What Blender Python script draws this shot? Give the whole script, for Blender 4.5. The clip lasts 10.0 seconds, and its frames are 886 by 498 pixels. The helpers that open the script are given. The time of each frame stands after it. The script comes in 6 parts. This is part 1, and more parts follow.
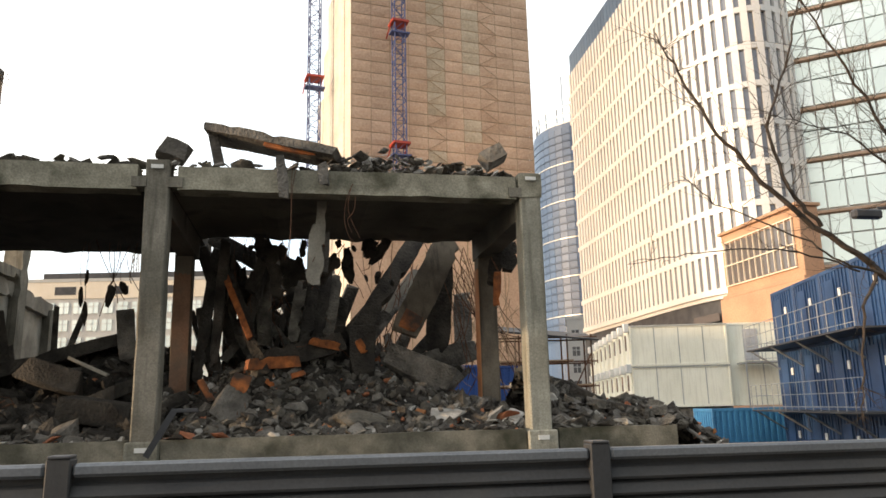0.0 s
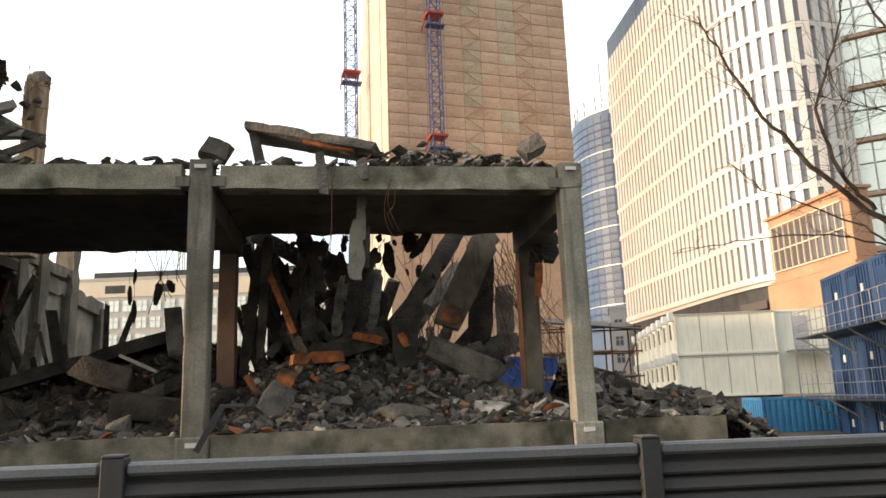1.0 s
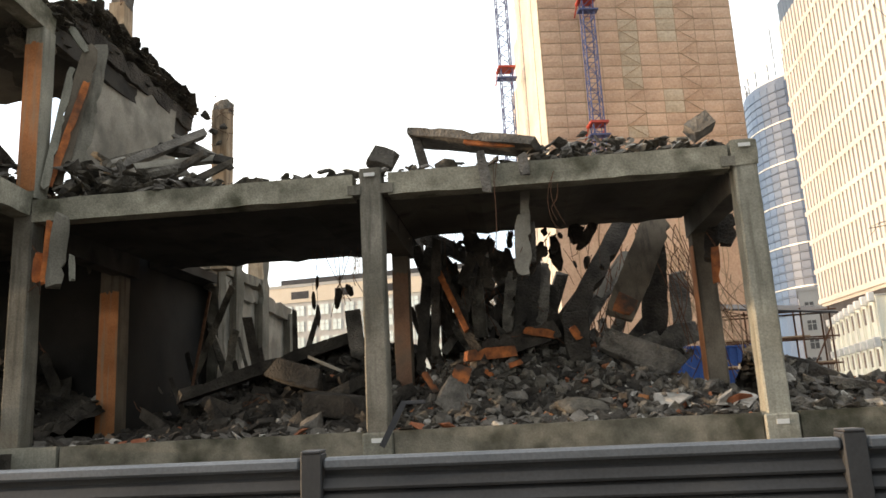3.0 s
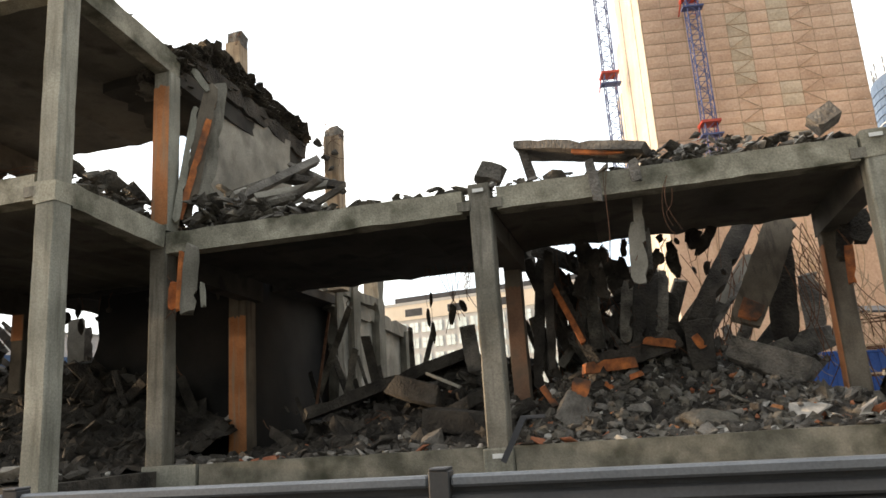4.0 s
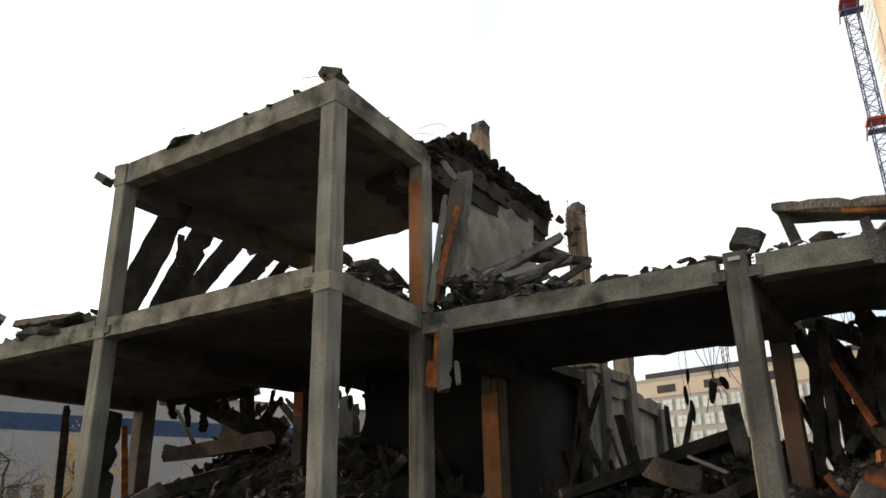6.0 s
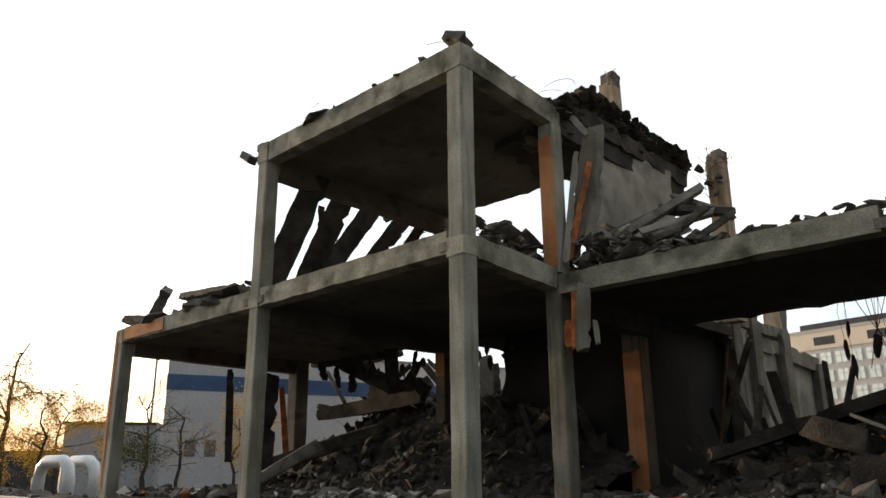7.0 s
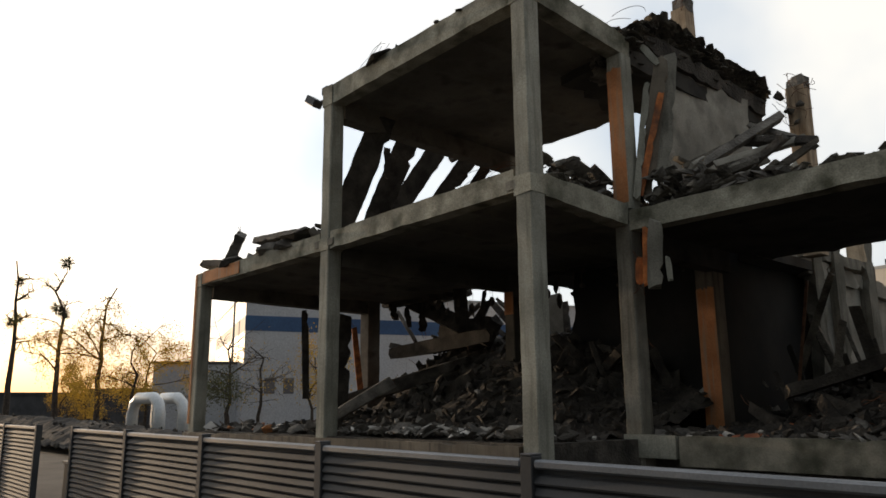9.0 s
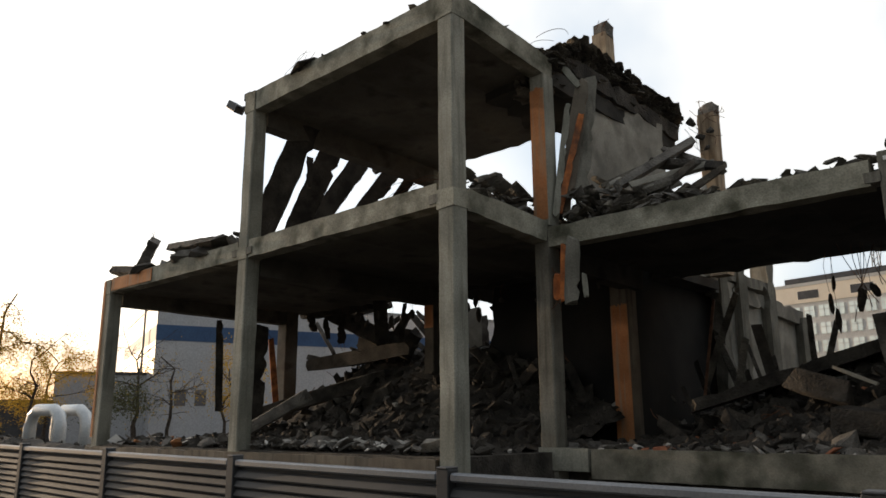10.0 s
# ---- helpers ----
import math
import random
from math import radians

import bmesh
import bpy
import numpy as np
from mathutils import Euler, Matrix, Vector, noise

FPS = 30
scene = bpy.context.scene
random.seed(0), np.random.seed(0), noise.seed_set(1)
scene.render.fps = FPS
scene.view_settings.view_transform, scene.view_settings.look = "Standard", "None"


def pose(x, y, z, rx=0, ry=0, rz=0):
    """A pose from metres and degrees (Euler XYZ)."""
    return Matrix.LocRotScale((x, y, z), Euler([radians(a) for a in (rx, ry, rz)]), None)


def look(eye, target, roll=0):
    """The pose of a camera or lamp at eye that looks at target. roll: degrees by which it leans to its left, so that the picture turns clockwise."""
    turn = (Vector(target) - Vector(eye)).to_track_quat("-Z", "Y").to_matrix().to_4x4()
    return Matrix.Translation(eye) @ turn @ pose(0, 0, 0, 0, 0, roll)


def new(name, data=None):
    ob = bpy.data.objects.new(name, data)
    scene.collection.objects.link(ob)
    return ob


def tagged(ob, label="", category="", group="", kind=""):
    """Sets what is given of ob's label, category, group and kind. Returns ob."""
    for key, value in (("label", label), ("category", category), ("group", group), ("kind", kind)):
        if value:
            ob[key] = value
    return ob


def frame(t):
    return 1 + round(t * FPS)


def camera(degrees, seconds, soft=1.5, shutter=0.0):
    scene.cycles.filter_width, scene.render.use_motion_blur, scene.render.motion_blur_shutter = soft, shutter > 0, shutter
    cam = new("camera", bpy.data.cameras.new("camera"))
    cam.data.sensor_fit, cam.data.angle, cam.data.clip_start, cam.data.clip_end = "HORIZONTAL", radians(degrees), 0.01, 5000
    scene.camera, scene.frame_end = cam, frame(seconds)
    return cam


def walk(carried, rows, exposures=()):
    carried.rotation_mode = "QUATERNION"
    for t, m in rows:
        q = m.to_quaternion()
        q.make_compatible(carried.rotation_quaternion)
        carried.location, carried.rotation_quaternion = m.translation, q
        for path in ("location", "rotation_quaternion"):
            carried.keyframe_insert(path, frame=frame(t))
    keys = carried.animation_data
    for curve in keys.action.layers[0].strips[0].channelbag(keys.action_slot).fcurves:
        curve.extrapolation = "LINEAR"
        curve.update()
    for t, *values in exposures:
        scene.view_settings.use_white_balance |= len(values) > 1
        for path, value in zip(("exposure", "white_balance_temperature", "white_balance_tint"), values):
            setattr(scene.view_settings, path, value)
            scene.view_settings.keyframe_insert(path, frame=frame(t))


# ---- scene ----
cam = camera(61.3, 10.0, soft=1.6)
PATH = [
    (0, (0.251, -0.165, 1.949), (0.616, 1.758, 2.361), -1.4),
    (0.5, (0.24, -0.148, 1.961), (0.572, 1.784, 2.354), -1.6),
    (1, (0.243, -0.136, 1.97), (0.503, 1.808, 2.364), -2.0),
    (1.5, (0.24, -0.146, 1.971), (0.397, 1.808, 2.369), -2.0),
    (2, (0.24, -0.154, 1.975), (0.307, 1.806, 2.367), -2.6),
    (3.5, (0.226, -0.171, 1.983), (-0.097, 1.76, 2.393), -3.3),
    (4, (0.205, -0.175, 1.988), (-0.259, 1.717, 2.439), -3.9),
    (4.5, (0.2, -0.175, 1.986), (-0.406, 1.657, 2.512), -3.9),
    (5, (0.183, -0.188, 1.983), (-0.532, 1.575, 2.6), -3.8),
    (5.5, (0.175, -0.2, 1.986), (-0.679, 1.481, 2.655), -2.9),
    (6, (0.153, -0.231, 2.018), (-0.865, 1.356, 2.688), -1.1),
    (7.5, (0.174, -0.245, 2.08), (-1.244, 1.069, 2.592), -0.7),
    (8, (0.155, -0.225, 2.078), (-1.321, 1.047, 2.528), -0.5),
    (8.5, (0.14, -0.223, 2.078), (-1.365, 1.031, 2.482), -0.6),
    (9, (0.128, -0.218, 2.077), (-1.343, 1.072, 2.493), -0.5),
    (9.5, (0.124, -0.219, 2.076), (-1.271, 1.149, 2.502), -0.2),
    (10, (0.131, -0.224, 2.078), (-1.188, 1.211, 2.525), -0.4),
]
EXPOSURE = [(0.0, -0.08, 7150, 10), (2.0, -0.05, 7150, 10), (3.5, 0.17, 7150, 10), (4.5, 0.2, 7150, 10), (5.5, -0.37, 7150, 10), (7.5, -0.75, 6850, 10), (8.5, -1.12, 6850, 10), (9.0, -1.12, 6850, 10), (10.0, -0.92, 6850, 10)]
walk(cam, [(t, look(eye, target, roll)) for t, eye, target, roll in PATH], EXPOSURE)

# ---- light ----
world = bpy.data.worlds.new("world")
scene.world = world
world.use_nodes = True
wn, wl = world.node_tree.nodes, world.node_tree.links
SUN_LEFT, SUN_UP = 93.0, 5.0
sky = wn.new("ShaderNodeTexSky")
sky.sky_type, sky.sun_disc = "NISHITA", False
sky.sun_elevation, sky.sun_rotation = radians(SUN_UP), radians(-SUN_LEFT)
sky.air_density, sky.dust_density, sky.ozone_density = 1.0, 3.0, 1.0
wb = wn["Background"]
wb.inputs["Strength"].default_value = 0.15
# thin bright cloud veil over the whole sky, graded by direction below
tc = wn.new("ShaderNodeTexCoord")
wnoise = wn.new("ShaderNodeTexNoise")
wnoise.inputs["Scale"].default_value, wnoise.inputs["Detail"].default_value = 2.2, 5.0
wl.new(tc.outputs["Generated"], wnoise.inputs["Vector"])
ramp = wn.new("ShaderNodeValToRGB")
ramp.color_ramp.elements[0].position, ramp.color_ramp.elements[0].color = 0.38, (3.7, 4.5, 5.6, 1)
ramp.color_ramp.elements[1].position, ramp.color_ramp.elements[1].color = 0.66, (7.4, 7.3, 7.1, 1)
wl.new(wnoise.outputs["Fac"], ramp.inputs["Fac"])
add = wn.new("ShaderNodeMixRGB")
add.blend_type = "ADD"
add.inputs["Fac"].default_value = 1.0
wl.new(sky.outputs["Color"], add.inputs["Color1"])
# veil graded by hand: dimmed right and behind the camera to darken front faces
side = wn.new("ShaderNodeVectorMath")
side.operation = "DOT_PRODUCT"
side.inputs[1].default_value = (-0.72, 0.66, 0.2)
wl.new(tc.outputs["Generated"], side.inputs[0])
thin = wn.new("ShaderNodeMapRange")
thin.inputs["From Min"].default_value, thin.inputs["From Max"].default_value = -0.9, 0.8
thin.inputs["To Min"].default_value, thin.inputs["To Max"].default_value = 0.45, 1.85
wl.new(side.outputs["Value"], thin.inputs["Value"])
scaled = wn.new("ShaderNodeVectorMath")
scaled.operation = "SCALE"
# low sunset glow on the sun's side
sep = wn.new("ShaderNodeSeparateXYZ")
wl.new(tc.outputs["Generated"], sep.inputs[0])
low = wn.new("ShaderNodeMapRange")
low.inputs["From Min"].default_value, low.inputs["From Max"].default_value = 0.0, 0.11
low.inputs["To Min"].default_value, low.inputs["To Max"].default_value = 1.0, 0.0
wl.new(sep.outputs["Z"], low.inputs["Value"])
near = wn.new("ShaderNodeMapRange")
near.inputs["From Min"].default_value, near.inputs["From Max"].default_value = -0.55, -1.0
wl.new(sep.outputs["X"], near.inputs["Value"])
glow = wn.new("ShaderNodeMath")
glow.operation = "MULTIPLY"
wl.new(low.outputs["Result"], glow.inputs[0])
wl.new(near.outputs["Result"], glow.inputs[1])
warm = wn.new("ShaderNodeMixRGB")
warm.blend_type = "MULTIPLY"
warm.inputs["Color2"].default_value = (1.0, 0.56, 0.24, 1)
wl.new(glow.outputs["Value"], warm.inputs["Fac"])
wl.new(ramp.outputs["Color"], warm.inputs["Color1"])
wl.new(warm.outputs["Color"], scaled.inputs[0])
# veil brightened by hand on the sun's side
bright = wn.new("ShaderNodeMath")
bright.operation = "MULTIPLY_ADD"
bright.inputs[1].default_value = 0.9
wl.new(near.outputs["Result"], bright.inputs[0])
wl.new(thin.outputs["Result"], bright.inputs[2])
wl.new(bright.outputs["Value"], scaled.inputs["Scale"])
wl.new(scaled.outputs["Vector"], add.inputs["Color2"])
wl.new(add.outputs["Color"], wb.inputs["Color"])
sun_data = bpy.data.lights.new("sun", "SUN")
sun_data.energy, sun_data.angle, sun_data.color = 4.0, radians(0.6), (1.0, 0.76, 0.53)
sun = new("sun", sun_data)
sa, se = radians(90 + SUN_LEFT), radians(SUN_UP)
sun.matrix_world = look((0, 0, 60), (-math.cos(sa) * math.cos(se), -math.sin(sa) * math.cos(se), 60 - math.sin(se)))


# ---- materials ----
def surface(name, c1, c2, scale=3.0, rough=0.85, bump=0.3, fine=40.0, metal=0.0, stain=None, stain_amount=0.0, streak=False, vary=0.0, coat=0.0, relief=0.02, grain=0.35):
    """Two-scale mottled surface: broad patches from c1 to c2, fine grain, stains, relief."""
    m = bpy.data.materials.new(name)
    m.use_nodes = True
    n, l = m.node_tree.nodes, m.node_tree.links
    b = n["Principled BSDF"]
    co = n.new("ShaderNodeTexCoord")
    geo = n.new("ShaderNodeNewGeometry")
    big = n.new("ShaderNodeTexNoise")
    big.inputs["Scale"].default_value, big.inputs["Detail"].default_value = scale, 6.0
    l.new(geo.outputs["Position"], big.inputs["Vector"])
    small = n.new("ShaderNodeTexNoise")
    small.inputs["Scale"].default_value, small.inputs["Detail"].default_value = fine, 4.0
    l.new(geo.outputs["Position"], small.inputs["Vector"])
    r = n.new("ShaderNodeValToRGB")
    r.color_ramp.elements[0].position, r.color_ramp.elements[0].color = 0.36, (*c1, 1)
    r.color_ramp.elements[1].position, r.color_ramp.elements[1].color = 0.66, (*c2, 1)
    l.new(big.outputs["Fac"], r.inputs["Fac"])
    col = r.outputs["Color"]
    g = n.new("ShaderNodeMixRGB")
    g.blend_type = "OVERLAY"
    g.inputs["Fac"].default_value = grain
    l.new(col, g.inputs["Color1"])
    l.new(small.outputs["Fac"], g.inputs["Color2"])
    col = g.outputs["Color"]
    if stain:
        st = n.new("ShaderNodeTexNoise")
        st.inputs["Scale"].default_value, st.inputs["Detail"].default_value = 1.0, 5.0
        mp = n.new("ShaderNodeMapping")
        mp.inputs["Scale"].default_value = (9.0, 9.0, 0.7) if streak else (1.6, 1.6, 1.6)
        l.new(geo.outputs["Position"], mp.inputs["Vector"])
        l.new(mp.outputs["Vector"], st.inputs["Vector"])
        sr = n.new("ShaderNodeValToRGB")
        sr.color_ramp.elements[0].position, sr.color_ramp.elements[0].color = 0.5, (0, 0, 0, 1)
        sr.color_ramp.elements[1].position, sr.color_ramp.elements[1].color = 0.68, (stain_amount,) * 3 + (1,)
        l.new(st.outputs["Fac"], sr.inputs["Fac"])
        mx = n.new("ShaderNodeMixRGB")
        l.new(sr.outputs["Color"], mx.inputs["Fac"])
        l.new(col, mx.inputs["Color1"])
        mx.inputs["Color2"].default_value = (*stain, 1)
        col = mx.outputs["Color"]
    if vary:
        oi = n.new("ShaderNodeObjectInfo")
        isl = n.new("ShaderNodeMath")
        isl.operation = "ADD"
        l.new(oi.outputs["Random"], isl.inputs[0])
        l.new(geo.outputs["Random Per Island"], isl.inputs[1])
        hs = n.new("ShaderNodeHueSaturation")
        mr = n.new("ShaderNodeMapRange")
        mr.inputs["From Max"].default_value = 2.0
        mr.inputs["To Min"].default_value, mr.inputs["To Max"].default_value = 1.0 - vary, 1.0 + vary
        l.new(isl.outputs["Value"], mr.inputs["Value"])
        l.new(mr.outputs["Result"], hs.inputs["Value"])
        l.new(col, hs.inputs["Color"])
        col = hs.outputs["Color"]
    l.new(col, b.inputs["Base Color"])
    b.inputs["Roughness"].default_value, b.inputs["Metallic"].default_value = rough, metal
    b.inputs["Coat Weight"].default_value = coat
    if bump:
        bp = n.new("ShaderNodeBump")
        bp.inputs["Strength"].default_value, bp.inputs["Distance"].default_value = bump, relief
        l.new(small.outputs["Fac"], bp.inputs["Height"])
        l.new(bp.outputs["Normal"], b.inputs["Normal"])
    return m


CONCRETE = surface("weathered concrete", (0.23, 0.222, 0.182), (0.39, 0.375, 0.315), 1.1, 0.9, 0.4, 38, stain=(0.09, 0.085, 0.062), stain_amount=0.5, streak=True, grain=0.5)
GRIMY = surface("grimy grey concrete", (0.14, 0.13, 0.105), (0.27, 0.25, 0.21), 1.3, 0.9, 0.4, 38, stain=(0.06, 0.055, 0.042), stain_amount=0.6, streak=True, grain=0.5)
BEAM_CONCRETE = surface("mossy concrete", (0.20, 0.19, 0.148), (0.40, 0.375, 0.30), 2.0, 0.9, 0.5, 34, stain=(0.055, 0.055, 0.032), stain_amount=0.9, grain=0.6)
PLINTH = surface("mossy damp plinth concrete", (0.10, 0.093, 0.07), (0.26, 0.235, 0.185), 2.4, 0.9, 0.4, 35, stain=(0.035, 0.036, 0.02), stain_amount=0.9)
BROWN_PAINT = surface("faded brown paint", (0.20, 0.11, 0.07), (0.30, 0.17, 0.11), 1.6, 0.9, 0.3, 35, stain=(0.12, 0.10, 0.08), stain_amount=0.7)
GREY_WALL = surface("grey rendered wall", (0.52, 0.51, 0.49), (0.60, 0.59, 0.57), 0.4, 0.9, 0.1, 8)
# soffit colours, lighter and deeper copy, with the shade under the floors painted in
SOFFIT = surface("concrete soffit darkened for shade", (0.085, 0.077, 0.064), (0.18, 0.163, 0.137), 0.8, 0.95, 0.3, 30, stain=(0.045, 0.04, 0.034), stain_amount=0.8)
SHADED_SOFFIT = surface("soffit darkened for deep shade", (0.03, 0.027, 0.023), (0.078, 0.07, 0.06), 0.8, 0.95, 0.3, 30, stain=(0.012, 0.011, 0.01), stain_amount=0.8)
# near-black base colour holds the shade of the enclosed bays
SHADE_BLACK = surface("wall blackened with painted shade", (0.007, 0.0065, 0.006), (0.02, 0.0185, 0.0165), 0.9, 0.95, 0.3, 25)
BROKEN = surface("broken concrete", (0.085, 0.077, 0.068), (0.23, 0.21, 0.185), 2.5, 0.95, 0.9, 22, vary=0.35, relief=0.06)
MID_RUBBLE = surface("dusty torn roofing and concrete", (0.06, 0.053, 0.044), (0.19, 0.17, 0.14), 3.0, 0.95, 0.9, 22, vary=0.4, relief=0.06)
# darker copy of the rubble colours; holds the shade of the covered bays
DARK_RUBBLE = surface("dusty dark rubble with painted shade", (0.026, 0.022, 0.0185), (0.09, 0.078, 0.065), 2.0, 0.95, 0.9, 20, vary=0.4, relief=0.06)
PALE_RUBBLE = surface("pale plaster lumps", (0.30, 0.28, 0.25), (0.60, 0.57, 0.53), 4.0, 0.95, 0.5, 30, vary=0.25)
BRICK_RUBBLE = surface("broken red brick", (0.30, 0.10, 0.05), (0.50, 0.20, 0.10), 4.0, 0.95, 0.5, 30, vary=0.3)
ORANGE_DIRTY = surface("dirty orange paint on broken concrete", (0.24, 0.08, 0.032), (0.60, 0.19, 0.055), 5.0, 0.9, 0.5, 30, stain=(0.05, 0.043, 0.036), stain_amount=0.95)
ORANGE = surface("orange wall paint and painted sunlight on concrete", (0.42, 0.16, 0.06), (0.56, 0.24, 0.10), 2.2, 0.85, 0.3, 35, stain=(0.36, 0.26, 0.18), stain_amount=0.8, streak=True)
BROWN_GREY = surface("dusty brown-grey concrete", (0.11, 0.09, 0.068), (0.20, 0.168, 0.13), 1.8, 0.9, 0.35, 40, stain=(0.06, 0.05, 0.04), stain_amount=0.7, streak=True)
# tan base colour stands in for the warm light on the stumps
STUMP = surface("broken concrete with tan light in its colour", (0.36, 0.26, 0.17), (0.52, 0.40, 0.28), 2.2, 0.9, 0.4, 35, stain=(0.14, 0.10, 0.07), stain_amount=0.7, streak=True)
PLASTER = surface("cracked pale plaster", (0.21, 0.195, 0.165), (0.38, 0.355, 0.305), 1.2, 0.9, 0.35, 30, stain=(0.16, 0.15, 0.13), stain_amount=0.8)
RUSTY = surface("rusty reinforcing steel", (0.10, 0.05, 0.03), (0.20, 0.10, 0.06), 8.0, 0.8, 0.2, 60, metal=0.4)
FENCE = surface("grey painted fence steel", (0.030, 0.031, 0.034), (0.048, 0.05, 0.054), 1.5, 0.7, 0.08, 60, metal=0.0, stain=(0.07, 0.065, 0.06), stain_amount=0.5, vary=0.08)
FENCE_RAIL = surface("pale grey galvanised rail", (0.13, 0.14, 0.155), (0.18, 0.19, 0.205), 1.5, 0.45, 0.05, 60, metal=0.4)
DIRT = surface("trodden dirt and gravel", (0.035, 0.03, 0.025), (0.085, 0.073, 0.06), 0.5, 0.95, 0.8, 12)
NET = surface("orange debris netting", (0.56, 0.375, 0.265), (0.68, 0.475, 0.345), 0.22, 0.8, 0.25, 3.0, vary=0.1)
NET_OLD = surface("dusty grey netting", (0.50, 0.40, 0.29), (0.60, 0.49, 0.37), 0.3, 0.8, 0.25, 3.0, vary=0.1)
# paler copy of the netting for the flank washed out by sun
NET_PALE = surface("pale netting with sunlight in its colour", (0.50, 0.45, 0.38), (0.62, 0.56, 0.48), 0.3, 0.8, 0.25, 3.0, vary=0.1)
SCAFFOLD = surface("weathered scaffold tube", (0.35, 0.24, 0.15), (0.46, 0.33, 0.22), 1.0, 0.6, 0.0, 10)
MAST_BLUE = surface("blue painted mast steel", (0.05, 0.075, 0.20), (0.09, 0.12, 0.27), 1.0, 0.5, 0.0, 10)
MAST_RED = surface("red painted steel", (0.42, 0.05, 0.035), (0.52, 0.08, 0.05), 1.0, 0.5, 0.0, 10)
CLADDING = surface("white metal cladding", (0.72, 0.70, 0.68), (0.80, 0.78, 0.75), 0.15, 0.32, 0.03, 6, metal=0.25, vary=0.05)
TERRACOTTA = surface("terracotta cladding", (0.42, 0.25, 0.16), (0.50, 0.31, 0.20), 0.3, 0.7, 0.1, 8, vary=0.05)
DARK_METAL = surface("dark metal", (0.03, 0.03, 0.035), (0.06, 0.06, 0.065), 1.0, 0.5, 0.05, 20)
PEACH = surface("peach painted band", (0.72, 0.47, 0.32), (0.80, 0.55, 0.40), 0.3, 0.7, 0.05, 8)
CREAM = surface("cream rendered wall", (0.80, 0.70, 0.57), (0.88, 0.78, 0.65), 0.3, 0.9, 0.1, 8)
WHITE_WALL = surface("white sandwich panel wall", (0.40, 0.41, 0.44), (0.46, 0.47, 0.50), 0.2, 0.22, 0.04, 6)
BLUE_STRIPE = surface("blue stripe panel", (0.025, 0.07, 0.17), (0.04, 0.10, 0.22), 0.3, 0.6, 0.04, 6)
CONTAINER_WHITE = surface("cream white cabin steel", (0.80, 0.79, 0.68), (0.88, 0.87, 0.76), 0.6, 0.55, 0.06, 15, stain=(0.54, 0.52, 0.44), stain_amount=0.3, streak=True, vary=0.05)
CONTAINER_BLUE = surface("blue container steel", (0.012, 0.043, 0.12), (0.024, 0.07, 0.175), 0.7, 0.5, 0.06, 15, vary=0.15)
CONTAINER_BRIGHT = surface("bright blue container steel", (0.02, 0.07, 0.26), (0.035, 0.10, 0.34), 0.7, 0.5, 0.06, 15)
CONTAINER_TURQ = surface("turquoise container steel", (0.03, 0.16, 0.34), (0.05, 0.23, 0.45), 0.7, 0.5, 0.06, 15)
GALV = surface("galvanised rail steel", (0.28, 0.29, 0.30), (0.38, 0.39, 0.40), 2.0, 0.55, 0.0, 20, metal=0.4)
BARK = surface("dark bark", (0.035, 0.026, 0.02), (0.08, 0.062, 0.05), 6.0, 0.95, 0.5, 40)
LEAF = surface("yellow autumn leaves", (0.30, 0.22, 0.03), (0.48, 0.36, 0.06), 1.0, 0.8, 0.0, 10, vary=0.35)
LEAF_NODES = LEAF.node_tree.nodes
leaf_glow = LEAF_NODES.new("ShaderNodeBsdfTranslucent")
leaf_glow.inputs["Color"].default_value = (0.72, 0.42, 0.06, 1)
leaf_mix = LEAF_NODES.new("ShaderNodeMixShader")
leaf_mix.inputs["Fac"].default_value = 0.38
LEAF.node_tree.links.new(LEAF_NODES["Principled BSDF"].outputs["BSDF"], leaf_mix.inputs[1])
LEAF.node_tree.links.new(leaf_glow.outputs["BSDF"], leaf_mix.inputs[2])
LEAF.node_tree.links.new(leaf_mix.outputs["Shader"], LEAF_NODES["Material Output"].inputs["Surface"])
MISTLETOE = surface("mistletoe leaves", (0.06, 0.06, 0.02), (0.11, 0.11, 0.035), 1.0, 0.8, 0.0, 10, vary=0.3)
PIPE_WHITE = surface("white insulated pipe jacket", (0.55, 0.57, 0.58), (0.66, 0.68, 0.69), 0.8, 0.4, 0.05, 10, metal=0.3)
WHITE_PAINT = surface("white paint mark", (0.70, 0.70, 0.68), (0.80, 0.80, 0.78), 3.0, 0.7, 0.1, 20)


def glass(name, color, rough=0.08, metal=0.0):
    m = bpy.data.materials.new(name)
    m.use_nodes = True
    n, l = m.node_tree.nodes, m.node_tree.links
    b = n["Principled BSDF"]
    oi = n.new("ShaderNodeObjectInfo")
    geo = n.new("ShaderNodeNewGeometry")
    ad = n.new("ShaderNodeMath")
    ad.operation = "ADD"
    l.new(oi.outputs["Random"], ad.inputs[0])
    l.new(geo.outputs["Random Per Island"], ad.inputs[1])
    mr = n.new("ShaderNodeMapRange")
    mr.inputs["From Max"].default_value = 2.0
    mr.inputs["To Min"].default_value, mr.inputs["To Max"].default_value = 0.75, 1.25
    l.new(ad.outputs["Value"], mr.inputs["Value"])
    hs = n.new("ShaderNodeHueSaturation")
    hs.inputs["Color"].default_value = (*color, 1)
    l.new(mr.outputs["Result"], hs.inputs["Value"])
    l.new(hs.outputs["Color"], b.inputs["Base Color"])
    b.inputs["Roughness"].default_value, b.inputs["Metallic"].default_value = rough, metal
    b.inputs["Specular IOR Level"].default_value = 0.8
    return m


